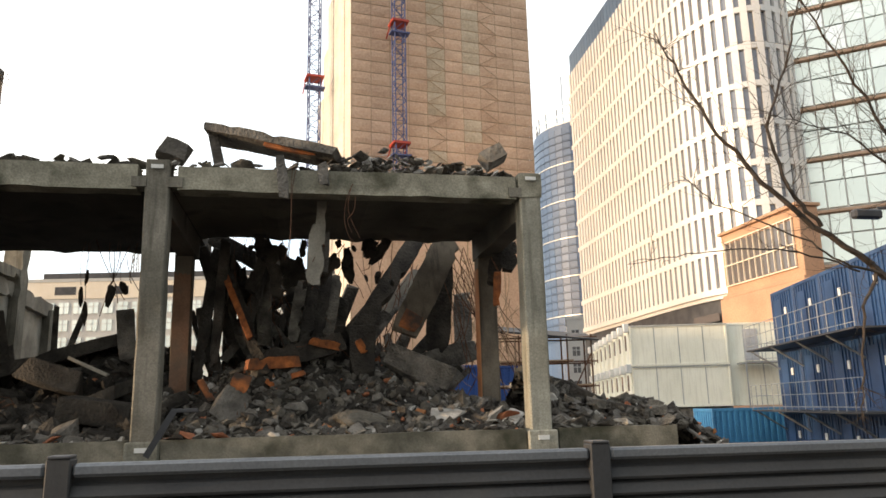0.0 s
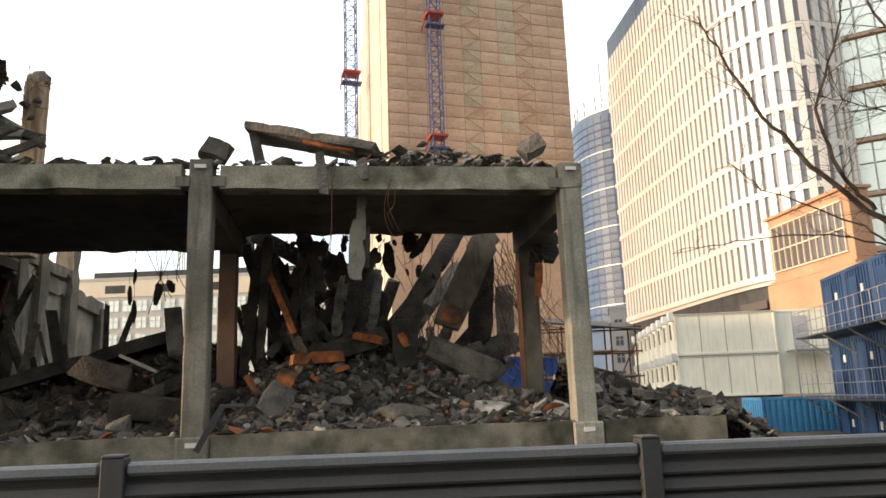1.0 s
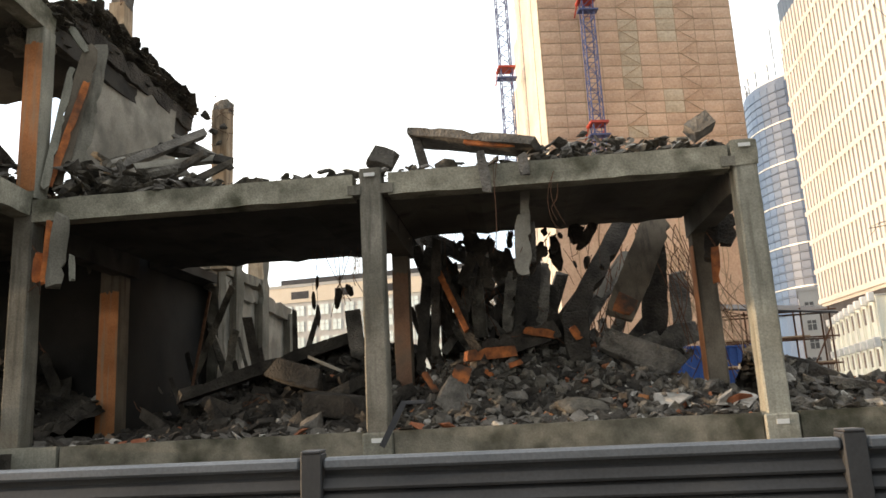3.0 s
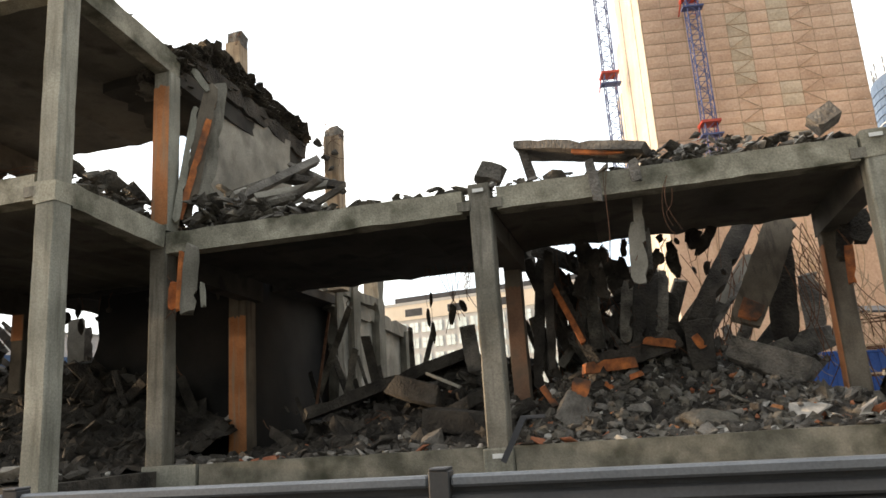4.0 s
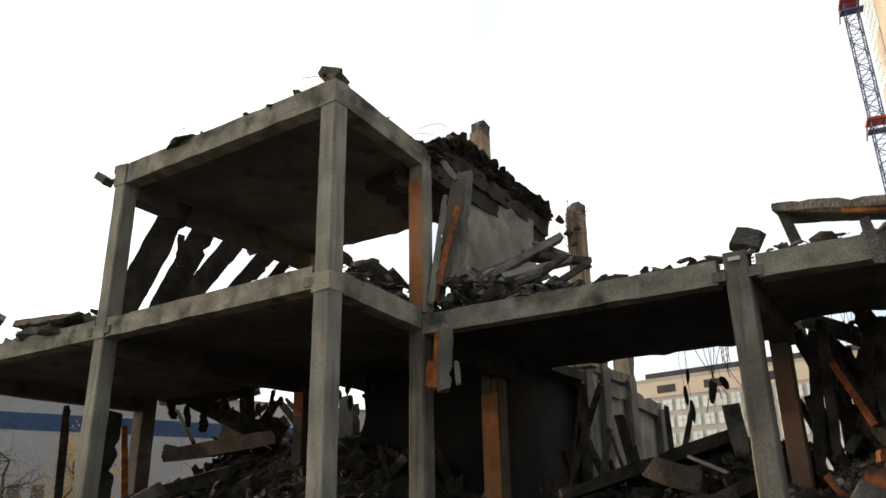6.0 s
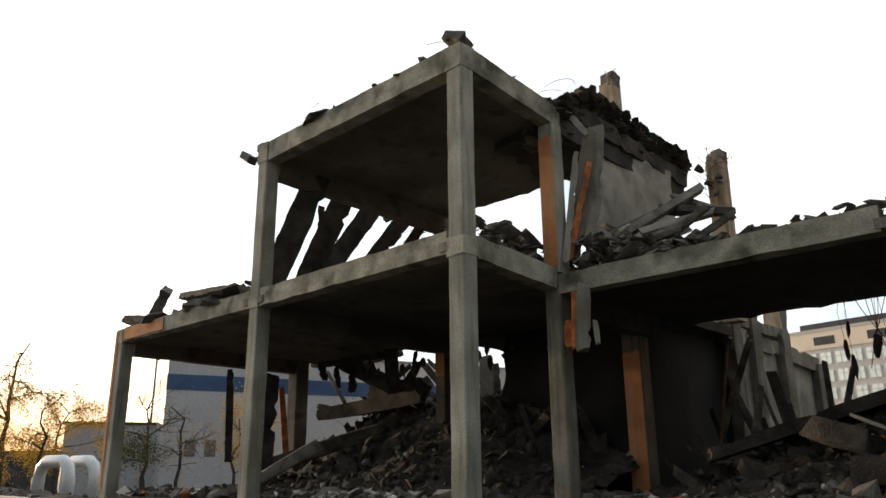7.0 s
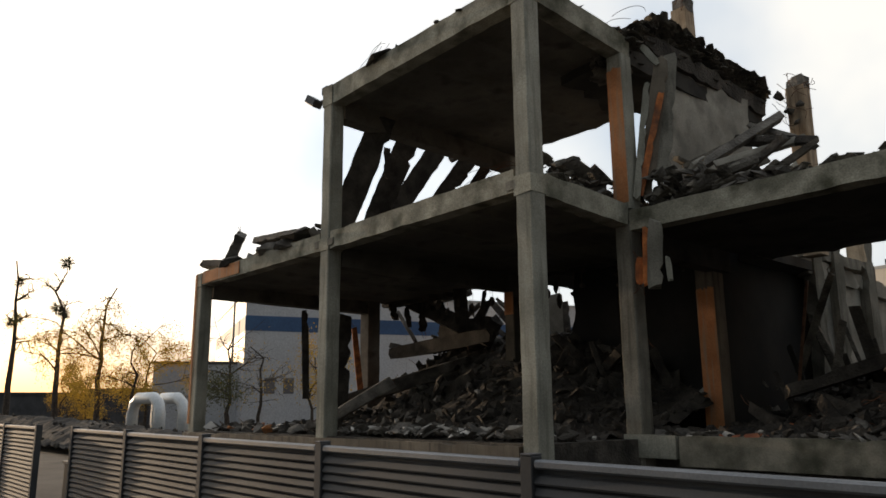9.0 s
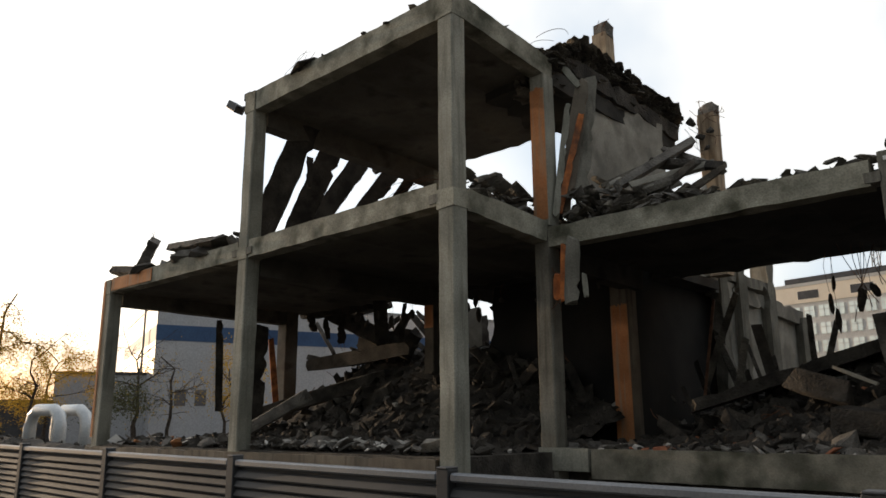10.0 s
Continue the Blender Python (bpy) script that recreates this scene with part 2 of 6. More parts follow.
CURTAIN_BLUE = surface("blue curtain walling", (0.055, 0.11, 0.22), (0.09, 0.16, 0.29), 0.12, 0.45, 0.0, 4, vary=0.15)
WINDOW_DARK = glass("dark window glass", (0.11, 0.10, 0.10))
WINDOW_SLOT = glass("silvered slot window glass", (0.20, 0.21, 0.24), 0.15, 0.4)
WINDOW_BLUE = glass("blue reflective glass", (0.07, 0.12, 0.20), 0.35, 0.1)
WINDOW_GREEN = glass("pale green curtain glass", (0.80, 0.88, 0.84), 0.25, 0.6)
# near-white base colour stands in for the bright reflection in these panes
WINDOW_BRIGHT = glass("panes with a painted bright reflection", (0.80, 0.86, 0.82), 0.15, 0.3)
WINDOW_PALE = glass("pale sky-reflecting panes", (0.50, 0.58, 0.55), 0.12, 0.5)


# ---- builders ----
def part(name, bm, material, parent=None, label="", smooth=False):
    me = bpy.data.meshes.new(name)
    bm.to_mesh(me)
    bm.free()
    if smooth:
        for p in me.polygons:
            p.use_smooth = True
    me.materials.append(material)
    ob = new(name, me)
    ob.parent = parent
    return tagged(ob, label)


def piece(name, mesh, m, parent):
    """One more object on a shared mesh."""
    ob = new(name, mesh)
    ob.parent = parent
    ob.matrix_basis = m
    return ob


def thing(name, label, category, group="", kind="", m=None):
    ob = new(name)
    ob.empty_display_size = 0.2
    if m is not None:
        ob.matrix_basis = m
    return tagged(ob, label, category, group, kind)


def box(bm, x0, x1, y0, y1, z0, z1, bevel=0.0, m=None):
    r = bmesh.ops.create_cube(bm, size=1.0)
    vs = r["verts"]
    mat = Matrix.Translation(((x0 + x1) / 2, (y0 + y1) / 2, (z0 + z1) / 2)) @ Matrix.Diagonal((x1 - x0, y1 - y0, z1 - z0, 1))
    bmesh.ops.transform(bm, matrix=mat, verts=vs)
    if bevel:
        es = list({e for v in vs for e in v.link_edges})
        vs = list({v for f in bmesh.ops.bevel(bm, geom=es, offset=bevel, segments=1, affect="EDGES")["faces"] for v in f.verts} | {v for v in vs if v.is_valid})
    if m is not None:
        bmesh.ops.transform(bm, matrix=m, verts=vs)
    return bm


def one(x0, x1, y0, y1, z0, z1, bevel=0.0, m=None):
    return box(bmesh.new(), x0, x1, y0, y1, z0, z1, bevel, m)


def rough_box(sx, sy, sz, cut, wear, seed, ends=0.0):
    """A concrete member centred on its origin, cut into short lengths, with chipped and wandering edges; ends: how ragged its x ends are."""
    rnd = random.Random(seed)
    bm = one(-sx / 2, sx / 2, -sy / 2, sy / 2, -sz / 2, sz / 2)
    for axis, size in ((0, sx), (1, sy), (2, sz)):
        k = min(int(size / cut), 40)
        for i in range(1, k):
            co = [0, 0, 0]
            co[axis] = -size / 2 + size * i / k
            no = [0, 0, 0]
            no[axis] = 1
            bmesh.ops.bisect_plane(bm, geom=bm.verts[:] + bm.edges[:] + bm.faces[:], plane_co=co, plane_no=no)
    for v in bm.verts:
        on = (abs(abs(v.co.x) - sx / 2) < 1e-4) + (abs(abs(v.co.y) - sy / 2) < 1e-4) + (abs(abs(v.co.z) - sz / 2) < 1e-4)
        k = wear * (0.4 if on >= 2 else 0.2)
        w = noise.noise_vector(v.co * 3.1 + Vector((seed * 7.3, 0, 0)))
        v.co += Vector((w.x, w.y, w.z)) * k
        if on >= 2 and rnd.random() < 0.12:
            v.co *= 1 - rnd.uniform(0.0, 1.0) * wear / max(0.1, v.co.length)
            v.co.z -= math.copysign(rnd.uniform(0.3, 1.2) * wear, v.co.z)
        if ends and abs(abs(v.co.x) - sx / 2) < 0.05 + wear:
            v.co.x -= math.copysign(rnd.uniform(0, ends), v.co.x)
    return bm


def tube(bm, pts, radii, sides=6):
    """A tapering round limb along pts."""
    rings = []
    for i, p in enumerate(pts):
        a, b = Vector(pts[max(0, i - 1)]), Vector(pts[min(len(pts) - 1, i + 1)])
        d = (b - a).normalized()
        u = d.cross(Vector((0.31, 0.52, 0.79))).normalized()
        v = d.cross(u)
        rings.append([bm.verts.new(Vector(p) + (u * math.cos(2 * math.pi * k / sides) + v * math.sin(2 * math.pi * k / sides)) * radii[i]) for k in range(sides)])
    for r0, r1 in zip(rings, rings[1:]):
        for k in range(sides):
            bm.faces.new((r0[k], r0[(k + 1) % sides], r1[(k + 1) % sides], r1[k]))
    bm.faces.new(rings[0][::-1])
    bm.faces.new(rings[-1])
    return bm


def rod(bm, a, b, r=0.02, sides=5):
    return tube(bm, (a, b), (r, r), sides)


# ---- ground ----
bm = bmesh.new()
bmesh.ops.create_grid(bm, x_segments=8, y_segments=8, size=1500)
tagged(part("ground", bm, DIRT), "dark trodden dirt ground of the demolition site", "ground", kind="structure")


# ---- the ruined building ----
COL = 0.36
XA, XB, XC, XE, XF = 4.0, -2.0, -8.07, -14.25, -21.1
YF, YD, YB = 11.72, 8.95, 15.0
Z0 = 0.9
ruin = thing("ruined_building", "half-demolished concrete frame building with collapsed floors", "building")


def member(name, a, b, w, h, mat, seed, cut=0.32, wear=0.02, ends=0.0, label="", parent=ruin, roll=0.0):
    """A beam or column from a to b."""
    a, b = Vector(a), Vector(b)
    d = b - a
    bm = rough_box(d.length, w, h, cut, wear, seed, ends)
    m = Matrix.Translation((a + b) / 2) @ d.to_track_quat("X", "Z").to_matrix().to_4x4() @ pose(0, 0, 0, roll, 0, 0)
    bmesh.ops.transform(bm, matrix=m, verts=bm.verts)
    return part(name, bm, mat, parent, label)


def column(x, y, z0, z1, seed, mat=CONCRETE, size=COL, collar=None):
    bm = bmesh.new()
    box(bm, x - size / 2, x + size / 2, y - size / 2, y + size / 2, z0, z1)
    for i in range(1, int((z1 - z0) / 0.35)):
        bmesh.ops.bisect_plane(bm, geom=bm.verts[:] + bm.edges[:] + bm.faces[:], plane_co=(0, 0, z0 + 0.35 * i), plane_no=(0, 0, 1))
    bmesh.ops.bevel(bm, geom=[e for e in bm.edges if abs(e.verts[0].co.z - e.verts[1].co.z) > 0.05], offset=0.025, segments=1, affect="EDGES")
    for v in bm.verts:
        w = noise.noise_vector(v.co * 2.3 + Vector((seed * 3.7, 0, 0)))
        v.co += Vector((w.x, w.y, 0)) * 0.012
    ob = part("column", bm, mat, ruin)
    if collar:
        for z, h in collar:
            bm = rough_box(size + 0.035, size + 0.035, h, 0.2, 0.02, seed + 5)
            bmesh.ops.translate(bm, verts=bm.verts, vec=(x, y, z))
            part("collar", bm, BEAM_CONCRETE, ob)
    return ob


def paint_coat(x, y, z0, z1, parent, side="front", size=COL, seed=0, mat=ORANGE):
    """The orange coat on one face of a column: old paint left there, or painted sunlight."""
    rnd = random.Random(seed)
    bm = bmesh.new()
    n = 14
    w = size / 2 - 0.012
    top = []
    for i in range(n + 1):
        u = -w + 2 * w * i / n
        top.append((u, z1 + rnd.uniform(-0.05, 0.03)))
    for (u0, t0), (u1, t1) in zip(top, top[1:]):
        if side == "front":
            q = [(x + u0, y - size / 2 - 0.014, z0), (x + u1, y - size / 2 - 0.014, z0), (x + u1, y - size / 2 - 0.014, t1), (x + u0, y - size / 2 - 0.014, t0)]
        else:
            q = [(x - size / 2 - 0.014, y - u0, z0), (x - size / 2 - 0.014, y - u1, z0), (x - size / 2 - 0.014, y - u1, t1), (x - size / 2 - 0.014, y - u0, t0)]
        bm.faces.new([bm.verts.new(c) for c in q])
    bmesh.ops.remove_doubles(bm, verts=bm.verts, dist=0.001)
    g = bmesh.ops.extrude_face_region(bm, geom=bm.faces[:])
    vec = (0, 0.01, 0) if side == "front" else (0.01, 0, 0)
    bmesh.ops.translate(bm, verts=[v for v in g["geom"] if isinstance(v, bmesh.types.BMVert)], vec=vec)
    bmesh.ops.recalc_face_normals(bm, faces=bm.faces)
    return part("paint_coat", bm, mat, parent, "worn orange coat of paint and painted sunlight")


# front columns
cA = column(XA, YF, Z0, 5.80, 1, collar=((5.57, 0.42),))
cB = column(XB, YF, Z0, 5.82, 2, GRIMY)
cC = column(XC, YF, Z0, 5.47, 3, GRIMY)
cD = column(XC, YD, Z0, 9.64, 4, collar=((5.76, 0.36), (9.4, 0.5)))
cE = column(XE, YD, Z0, 9.64, 5, collar=((5.77, 0.30), (9.4, 0.5)))
cF = column(XF, YD, Z0, 6.02, 6, collar=((5.84, 0.40),))
# inner columns, once painted
cA2 = column(XA + 0.03, YB, Z0, 5.4, 7, BROWN_GREY, 0.38)
# sunlight on this left face is painted as an orange coat
paint_coat(XA + 0.03, YB, 1.5, 4.75, cA2, "left", 0.38, seed=1)
cB2 = column(XB - 0.06, YB, Z0, 5.4, 8, BROWN_GREY, 0.34)
paint_coat(XB - 0.06, YB, 1.5, 4.6, cB2, "front", 0.34, 2, BROWN_PAINT)
cC2 = column(XC - 0.22, YB, Z0, 5.4, 9, BROWN_GREY, 0.44)
paint_coat(XC - 0.22, YB, 1.5, 4.6, cC2, seed=3, size=0.44)
cCu = column(XC + 0.02, YF, 5.78, 8.98, 10)
paint_coat(XC + 0.02, YF, 5.9, 8.7, cCu, seed=4)
cE2 = column(XE, YB, Z0, 5.6, 11, SOFFIT)
paint_coat(XE, YB, 4.6, 5.3, cE2, seed=5)
cF2 = column(XF, YB, Z0, 5.7, 12, SOFFIT, 0.5)
cEu = column(XE, YB, 6.0, 9.2, 13)
paint_coat(XE, YB, 6.1, 8.6, cEu, seed=6)
# stumps of the third storey
for x, y, z0, z1, s in ((-9.25, 16.5, 9.0, 12.3, 14), (-7.27, 18.3, 5.6, 9.95, 15)):
    st = column(x, y, z0, z1, s, STUMP, 0.44)
    bm = rough_box(0.4, 0.4, 0.36, 0.12, 0.09, s)
    bmesh.ops.translate(bm, verts=bm.verts, vec=(x + 0.03, y, z1 + 0.1))
    part("broken_head", bm, BROKEN, st)

# edge beams
member("beam", (XB + 0.30, YF, 5.53), (XA - 0.25, YF, 5.53), 0.34, 0.39, BEAM_CONCRETE, 21, 0.25)
member("beam", (XC + 0.15, YF, 5.54), (XB - 0.30, YF, 5.53), 0.34, 0.40, BEAM_CONCRETE, 22, 0.25)
member("beam", (XE + 0.22, YD, 5.84), (XC - 0.22, YD, 5.87), 0.34, 0.41, BEAM_CONCRETE, 23, 0.25)
member("beam", (XF + 0.22, YD, 5.87), (XE - 0.22, YD, 5.85), 0.34, 0.41, BEAM_CONCRETE, 24, 0.25)
member("beam", (XE + 0.22, YD, 9.40), (XC - 0.22, YD, 9.42), 0.34, 0.48, BEAM_CONCRETE, 25, 0.25)
member("beam", (XC, YD + 0.22, 9.42), (XC, YF + 0.2, 9.20), 0.34, 0.46, BEAM_CONCRETE, 26, 0.25)
member("beam", (XC, YD + 0.22, 5.79), (XC, YF - 0.2, 5.64), 0.34, 0.42, BEAM_CONCRETE, 27, 0.25)
# brackets where the beams sit in the columns
for x, y, z, dz in ((XB, YF, 5.43, 1), (XA, YF, 5.43, 1), (XC, YD, 5.77, 1), (XE, YD, 5.77, 1)):
    for sgn in (-1, 1):
        if x == XA and sgn == 1 or x == XC and sgn == 1:
            continue
        bm = rough_box(0.22, 0.30, 0.16, 0.1, 0.012, int(x * 3 + sgn + 50))
        bmesh.ops.translate(bm, verts=bm.verts, vec=(x + sgn * 0.27, y - 0.05, z + 0.02))
        part("bracket", bm, GRIMY, ruin)
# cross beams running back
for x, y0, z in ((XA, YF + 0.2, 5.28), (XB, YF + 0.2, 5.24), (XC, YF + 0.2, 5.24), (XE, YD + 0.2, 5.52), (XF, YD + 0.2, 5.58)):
    member("beam", (x, y0, z), (x, YB + 0.25, z - 0.05), 0.36, 0.5, SHADED_SOFFIT if x == XC else SOFFIT, int(x + 60), 0.4)
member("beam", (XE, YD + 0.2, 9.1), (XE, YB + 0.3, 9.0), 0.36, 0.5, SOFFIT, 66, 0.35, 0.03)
member("beam", (XC, YF + 0.2, 9.07), (XC, YB + 2.6, 9.15), 0.2, 0.40, SHADED_SOFFIT, 67, 0.35, 0.04)


def slab(x0, x1, y0, y1, z, t, seed, ragged="", name="slab", sag=0.0, tear=0.5, mat=SOFFIT):
    """A floor slab of ribbed panels with a ragged edge on the sides named (n, w, e)."""
    rnd = random.Random(seed)
    bm = bmesh.new()
    nx, ny = max(2, int((x1 - x0) / 0.3)), max(2, int((y1 - y0) / 0.3))
    grid = {}
    for lay, dz in ((0, 0.0), (1, -t)):
        for i in range(nx + 1):
            for j in range(ny + 1):
                x, y = x0 + (x1 - x0) * i / nx, y0 + (y1 - y0) * j / ny
                k = noise.noise(Vector((x * 1.3, y * 1.3, seed))) + 0.6 * noise.noise(Vector((x * 4, y * 4, seed + 3)))
                if j == ny and "n" in ragged:
                    y += k * tear
                if i == 0 and "w" in ragged:
                    x += k * 0.5
                if i == nx and "e" in ragged:
                    x += k * 0.5
                zz = z + dz + 0.02 * noise.noise(Vector((x, y, seed))) - (0.05 * (1 if lay and i % 5 == 0 else 0))
                zz -= sag * max(0, (y - y0) / (y1 - y0)) ** 2
                grid[lay, i, j] = bm.verts.new((x, y, zz))
    for i in range(nx):
        for j in range(ny):
            bm.faces.new([grid[0, i, j], grid[0, i + 1, j], grid[0, i + 1, j + 1], grid[0, i, j + 1]])
            bm.faces.new([grid[1, i, j + 1], grid[1, i + 1, j + 1], grid[1, i + 1, j], grid[1, i, j]])
    for i in range(nx):
        bm.faces.new([grid[1, i, 0], grid[1, i + 1, 0], grid[0, i + 1, 0], grid[0, i, 0]])
        bm.faces.new([grid[0, i, ny], grid[0, i + 1, ny], grid[1, i + 1, ny], grid[1, i, ny]])
    for j in range(ny):
        bm.faces.new([grid[0, 0, j], grid[0, 0, j + 1], grid[1, 0, j + 1], grid[1, 0, j]])
        bm.faces.new([grid[1, nx, j], grid[1, nx, j + 1], grid[0, nx, j + 1], grid[0, nx, j]])
    return part(name, bm, mat, ruin, "shade-darkened concrete floor slab")


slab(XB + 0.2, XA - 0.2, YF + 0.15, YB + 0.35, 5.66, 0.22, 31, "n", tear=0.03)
slab(XC + 0.2, XB + 0.2, YF + 0.15, YB + 1.95, 5.66, 0.22, 32, "n", tear=0.03, mat=SHADED_SOFFIT)
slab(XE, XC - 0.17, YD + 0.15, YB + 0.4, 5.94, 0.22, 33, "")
slab(XE, XC - 0.1, YB + 0.42, 21.5, 5.86, 0.24, 37, "nw", mat=SHADED_SOFFIT)
slab(XC - 0.08, XC + 0.35, YB + 1.2, 19.0, 5.64, 0.24, 38, "n", mat=SHADED_SOFFIT)
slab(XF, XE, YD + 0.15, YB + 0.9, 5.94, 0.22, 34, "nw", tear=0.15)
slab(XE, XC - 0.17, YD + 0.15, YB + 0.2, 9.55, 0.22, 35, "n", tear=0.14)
slab(XC - 1.6, XC - 0.05, YF + 0.3, YB + 2.9, 9.40, 0.28, 36, "nw", mat=SHADED_SOFFIT)
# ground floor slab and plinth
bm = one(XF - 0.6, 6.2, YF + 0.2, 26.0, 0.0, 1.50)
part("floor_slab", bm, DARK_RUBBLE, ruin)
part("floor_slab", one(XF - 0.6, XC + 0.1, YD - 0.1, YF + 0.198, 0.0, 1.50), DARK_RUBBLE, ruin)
for a, b, h in ((XB + 0.24, XA - 0.26, 0.52), (XA + 0.28, 6.3, 0.46), (XC + 0.9, XB - 0.24, 0.5)):
    member("plinth_beam", (a, YF - 0.02, 1.57 - h / 2), (b, YF - 0.02, 1.57 - h / 2), 0.36, h, PLINTH, int(a * 10 + 90), 0.25, 0.025)
member("plinth_beam", (XC - 0.2, YF - 0.05, 1.38), (XC + 0.85, YF - 0.05, 1.38), 0.36, 0.4, CONCRETE, 97, 0.25, 0.025)
member("plinth_beam", (XF - 0.5, YD - 0.05, 1.27), (XC - 0.24, YD - 0.05, 1.27), 0.3, 0.4, BROWN_GREY, 98, 0.3, 0.03)
for x in (XA, XB):
    part("footing", one(x - 0.24, x + 0.24, YF - 0.26, YF + 0.2, 1.0, 1.55, 0.02), CONCRETE, ruin)
    part("paint_mark", one(x - 0.09, x + 0.09, YF - 0.275, YF - 0.262, 1.40, 1.47), WHITE_PAINT, ruin)
    part("paint_mark", one(x - 0.09, x + 0.09, YF - 0.26 + 0.02, YF - 0.215, 5.66, 5.72), WHITE_PAINT, ruin)
# inner walls along the line of the wing; black ones paint the bays' deep shade
member("inner_wall", (XC - 0.25, YB + 0.2, 3.5), (XC - 0.25, 20.0, 3.4), 0.25, 4.2, SHADE_BLACK, 71, 0.5, 0.05)
member("inner_wall", (XE - 0.3, 21.2, 3.5), (XC, 21.2, 3.5), 0.25, 4.6, SHADE_BLACK, 75, 0.5, 0.06, 0.4)
for i, (y, w, z) in enumerate(((19.3, 0.4, 5.9), (20.4, 0.5, 6.3), (22.4, 0.6, 6.7), (25.2, 0.5, 5.3))):
    member("ruined_pier", (XC + 0.25 + i * 0.03, y, 1.4), (XC + 0.27 + i * 0.03, y + 0.05, z), w, 0.3, GRIMY, 170 + i, 0.3, 0.06, 0.15)
member("ruined_lintel", (XC + 0.1, 19.0, 5.55), (XC + 0.25, 25.5, 5.2), 0.42, 0.45, PLASTER, 175, 0.3, 0.12, 0.2)
member("ruined_infill", (XC + 0.15, 19.4, 3.6), (XC + 0.2, 25.4, 3.4), 0.16, 3.4, PLASTER, 176, 0.35, 0.08, 0.2)
member("ruined_lintel", (XC + 0.05, 18.9, 5.95), (XC + 0.25, 22.6, 5.8), 0.6, 0.3, GRIMY, 177, 0.25, 0.14, 0.4)
member("ruined_pier", (XC + 0.2, 20.0, 6.2), (XC + 0.3, 20.1, 7.1), 0.4, 0.4, PLASTER, 178, 0.25, 0.08, 0.2)
member("inner_wall", (XC - 0.10, 13.2, 7.65), (XC + 0.12, 16.9, 7.65), 0.18, 3.5, PLASTER, 73, 0.4, 0.08, 0.3)
member("inner_wall", (XC - 0.3, YB + 0.3, 3.5), (XC - 4.6, YB + 0.5, 3.5), 0.25, 4.1, SHADE_BLACK, 74, 0.5, 0.05, 0.4)

# ---- fence ----
FX, FY, FS, FT = 1.64, 3.36, 2.395, 1.75
slat_bm = bmesh.new()
prof = [(-0.028, 0.0), (-0.034, 0.012), (-0.012, 0.052), (0.012, 0.066), (0.020, 0.060), (-0.002, 0.046), (-0.02, 0.012), (-0.016, 0.0)]
rows_ = [[slat_bm.verts.new((x, y, z)) for y, z in prof] for x in (-FS / 2 + 0.05, FS / 2 - 0.05)]
for k in range(len(prof)):
    slat_bm.faces.new((rows_[0][k], rows_[1][k], rows_[1][(k + 1) % len(prof)], rows_[0][(k + 1) % len(prof)]))
slat_bm.faces.new(rows_[0])
slat_bm.faces.new(rows_[1][::-1])
bmesh.ops.recalc_face_normals(slat_bm, faces=slat_bm.faces)
slat_mesh = bpy.data.meshes.new("slat")
slat_bm.to_mesh(slat_mesh)
slat_mesh.materials.append(FENCE)
NSL = 22
rnd = random.Random(5)


def fence_run(origin, yaw, panels, label):
    f = thing("metal_fence", label, "fence", m=pose(*origin, 0, 0.3, yaw))
    for i in range(panels + 1):
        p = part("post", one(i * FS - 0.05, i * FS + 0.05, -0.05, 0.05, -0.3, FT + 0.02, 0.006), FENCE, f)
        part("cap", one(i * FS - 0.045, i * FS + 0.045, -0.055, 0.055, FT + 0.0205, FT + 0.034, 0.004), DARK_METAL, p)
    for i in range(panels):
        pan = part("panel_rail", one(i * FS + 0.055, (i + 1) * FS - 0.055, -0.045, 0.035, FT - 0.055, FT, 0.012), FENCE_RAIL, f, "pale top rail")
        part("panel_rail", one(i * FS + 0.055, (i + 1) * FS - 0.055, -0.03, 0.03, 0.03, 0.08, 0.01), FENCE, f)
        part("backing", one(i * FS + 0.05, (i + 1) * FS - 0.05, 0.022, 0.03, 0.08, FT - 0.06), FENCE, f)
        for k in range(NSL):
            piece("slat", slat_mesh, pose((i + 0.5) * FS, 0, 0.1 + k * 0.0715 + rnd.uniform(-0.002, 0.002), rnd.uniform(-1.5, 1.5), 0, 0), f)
    return f


fence_run((FX - 6 * FS, FY, 0.063), 0, 9, "grey steel louvre fence panels between square posts")
fence_run((FX - 8 * FS - 1.55, FY - 0.15, 0.1), 0, 2, "grey steel louvre fence panels past the gap")
gate = thing("metal_gate", "low dull sheet steel gate closing the fence gap", "gate")
part("gate_sheet", one(FX - 6 * FS - 1.5, FX - 6 * FS - 0.1, FY + 0.3, FY + 0.33, 0.05, 1.25, 0.005), FENCE, gate)
for z in (0.3, 1.2):
    part("gate_rail", one(FX - 6 * FS - 1.5, FX - 6 * FS - 0.1, FY + 0.26, FY + 0.30, z, z + 0.05, 0.005), FENCE_RAIL, gate)

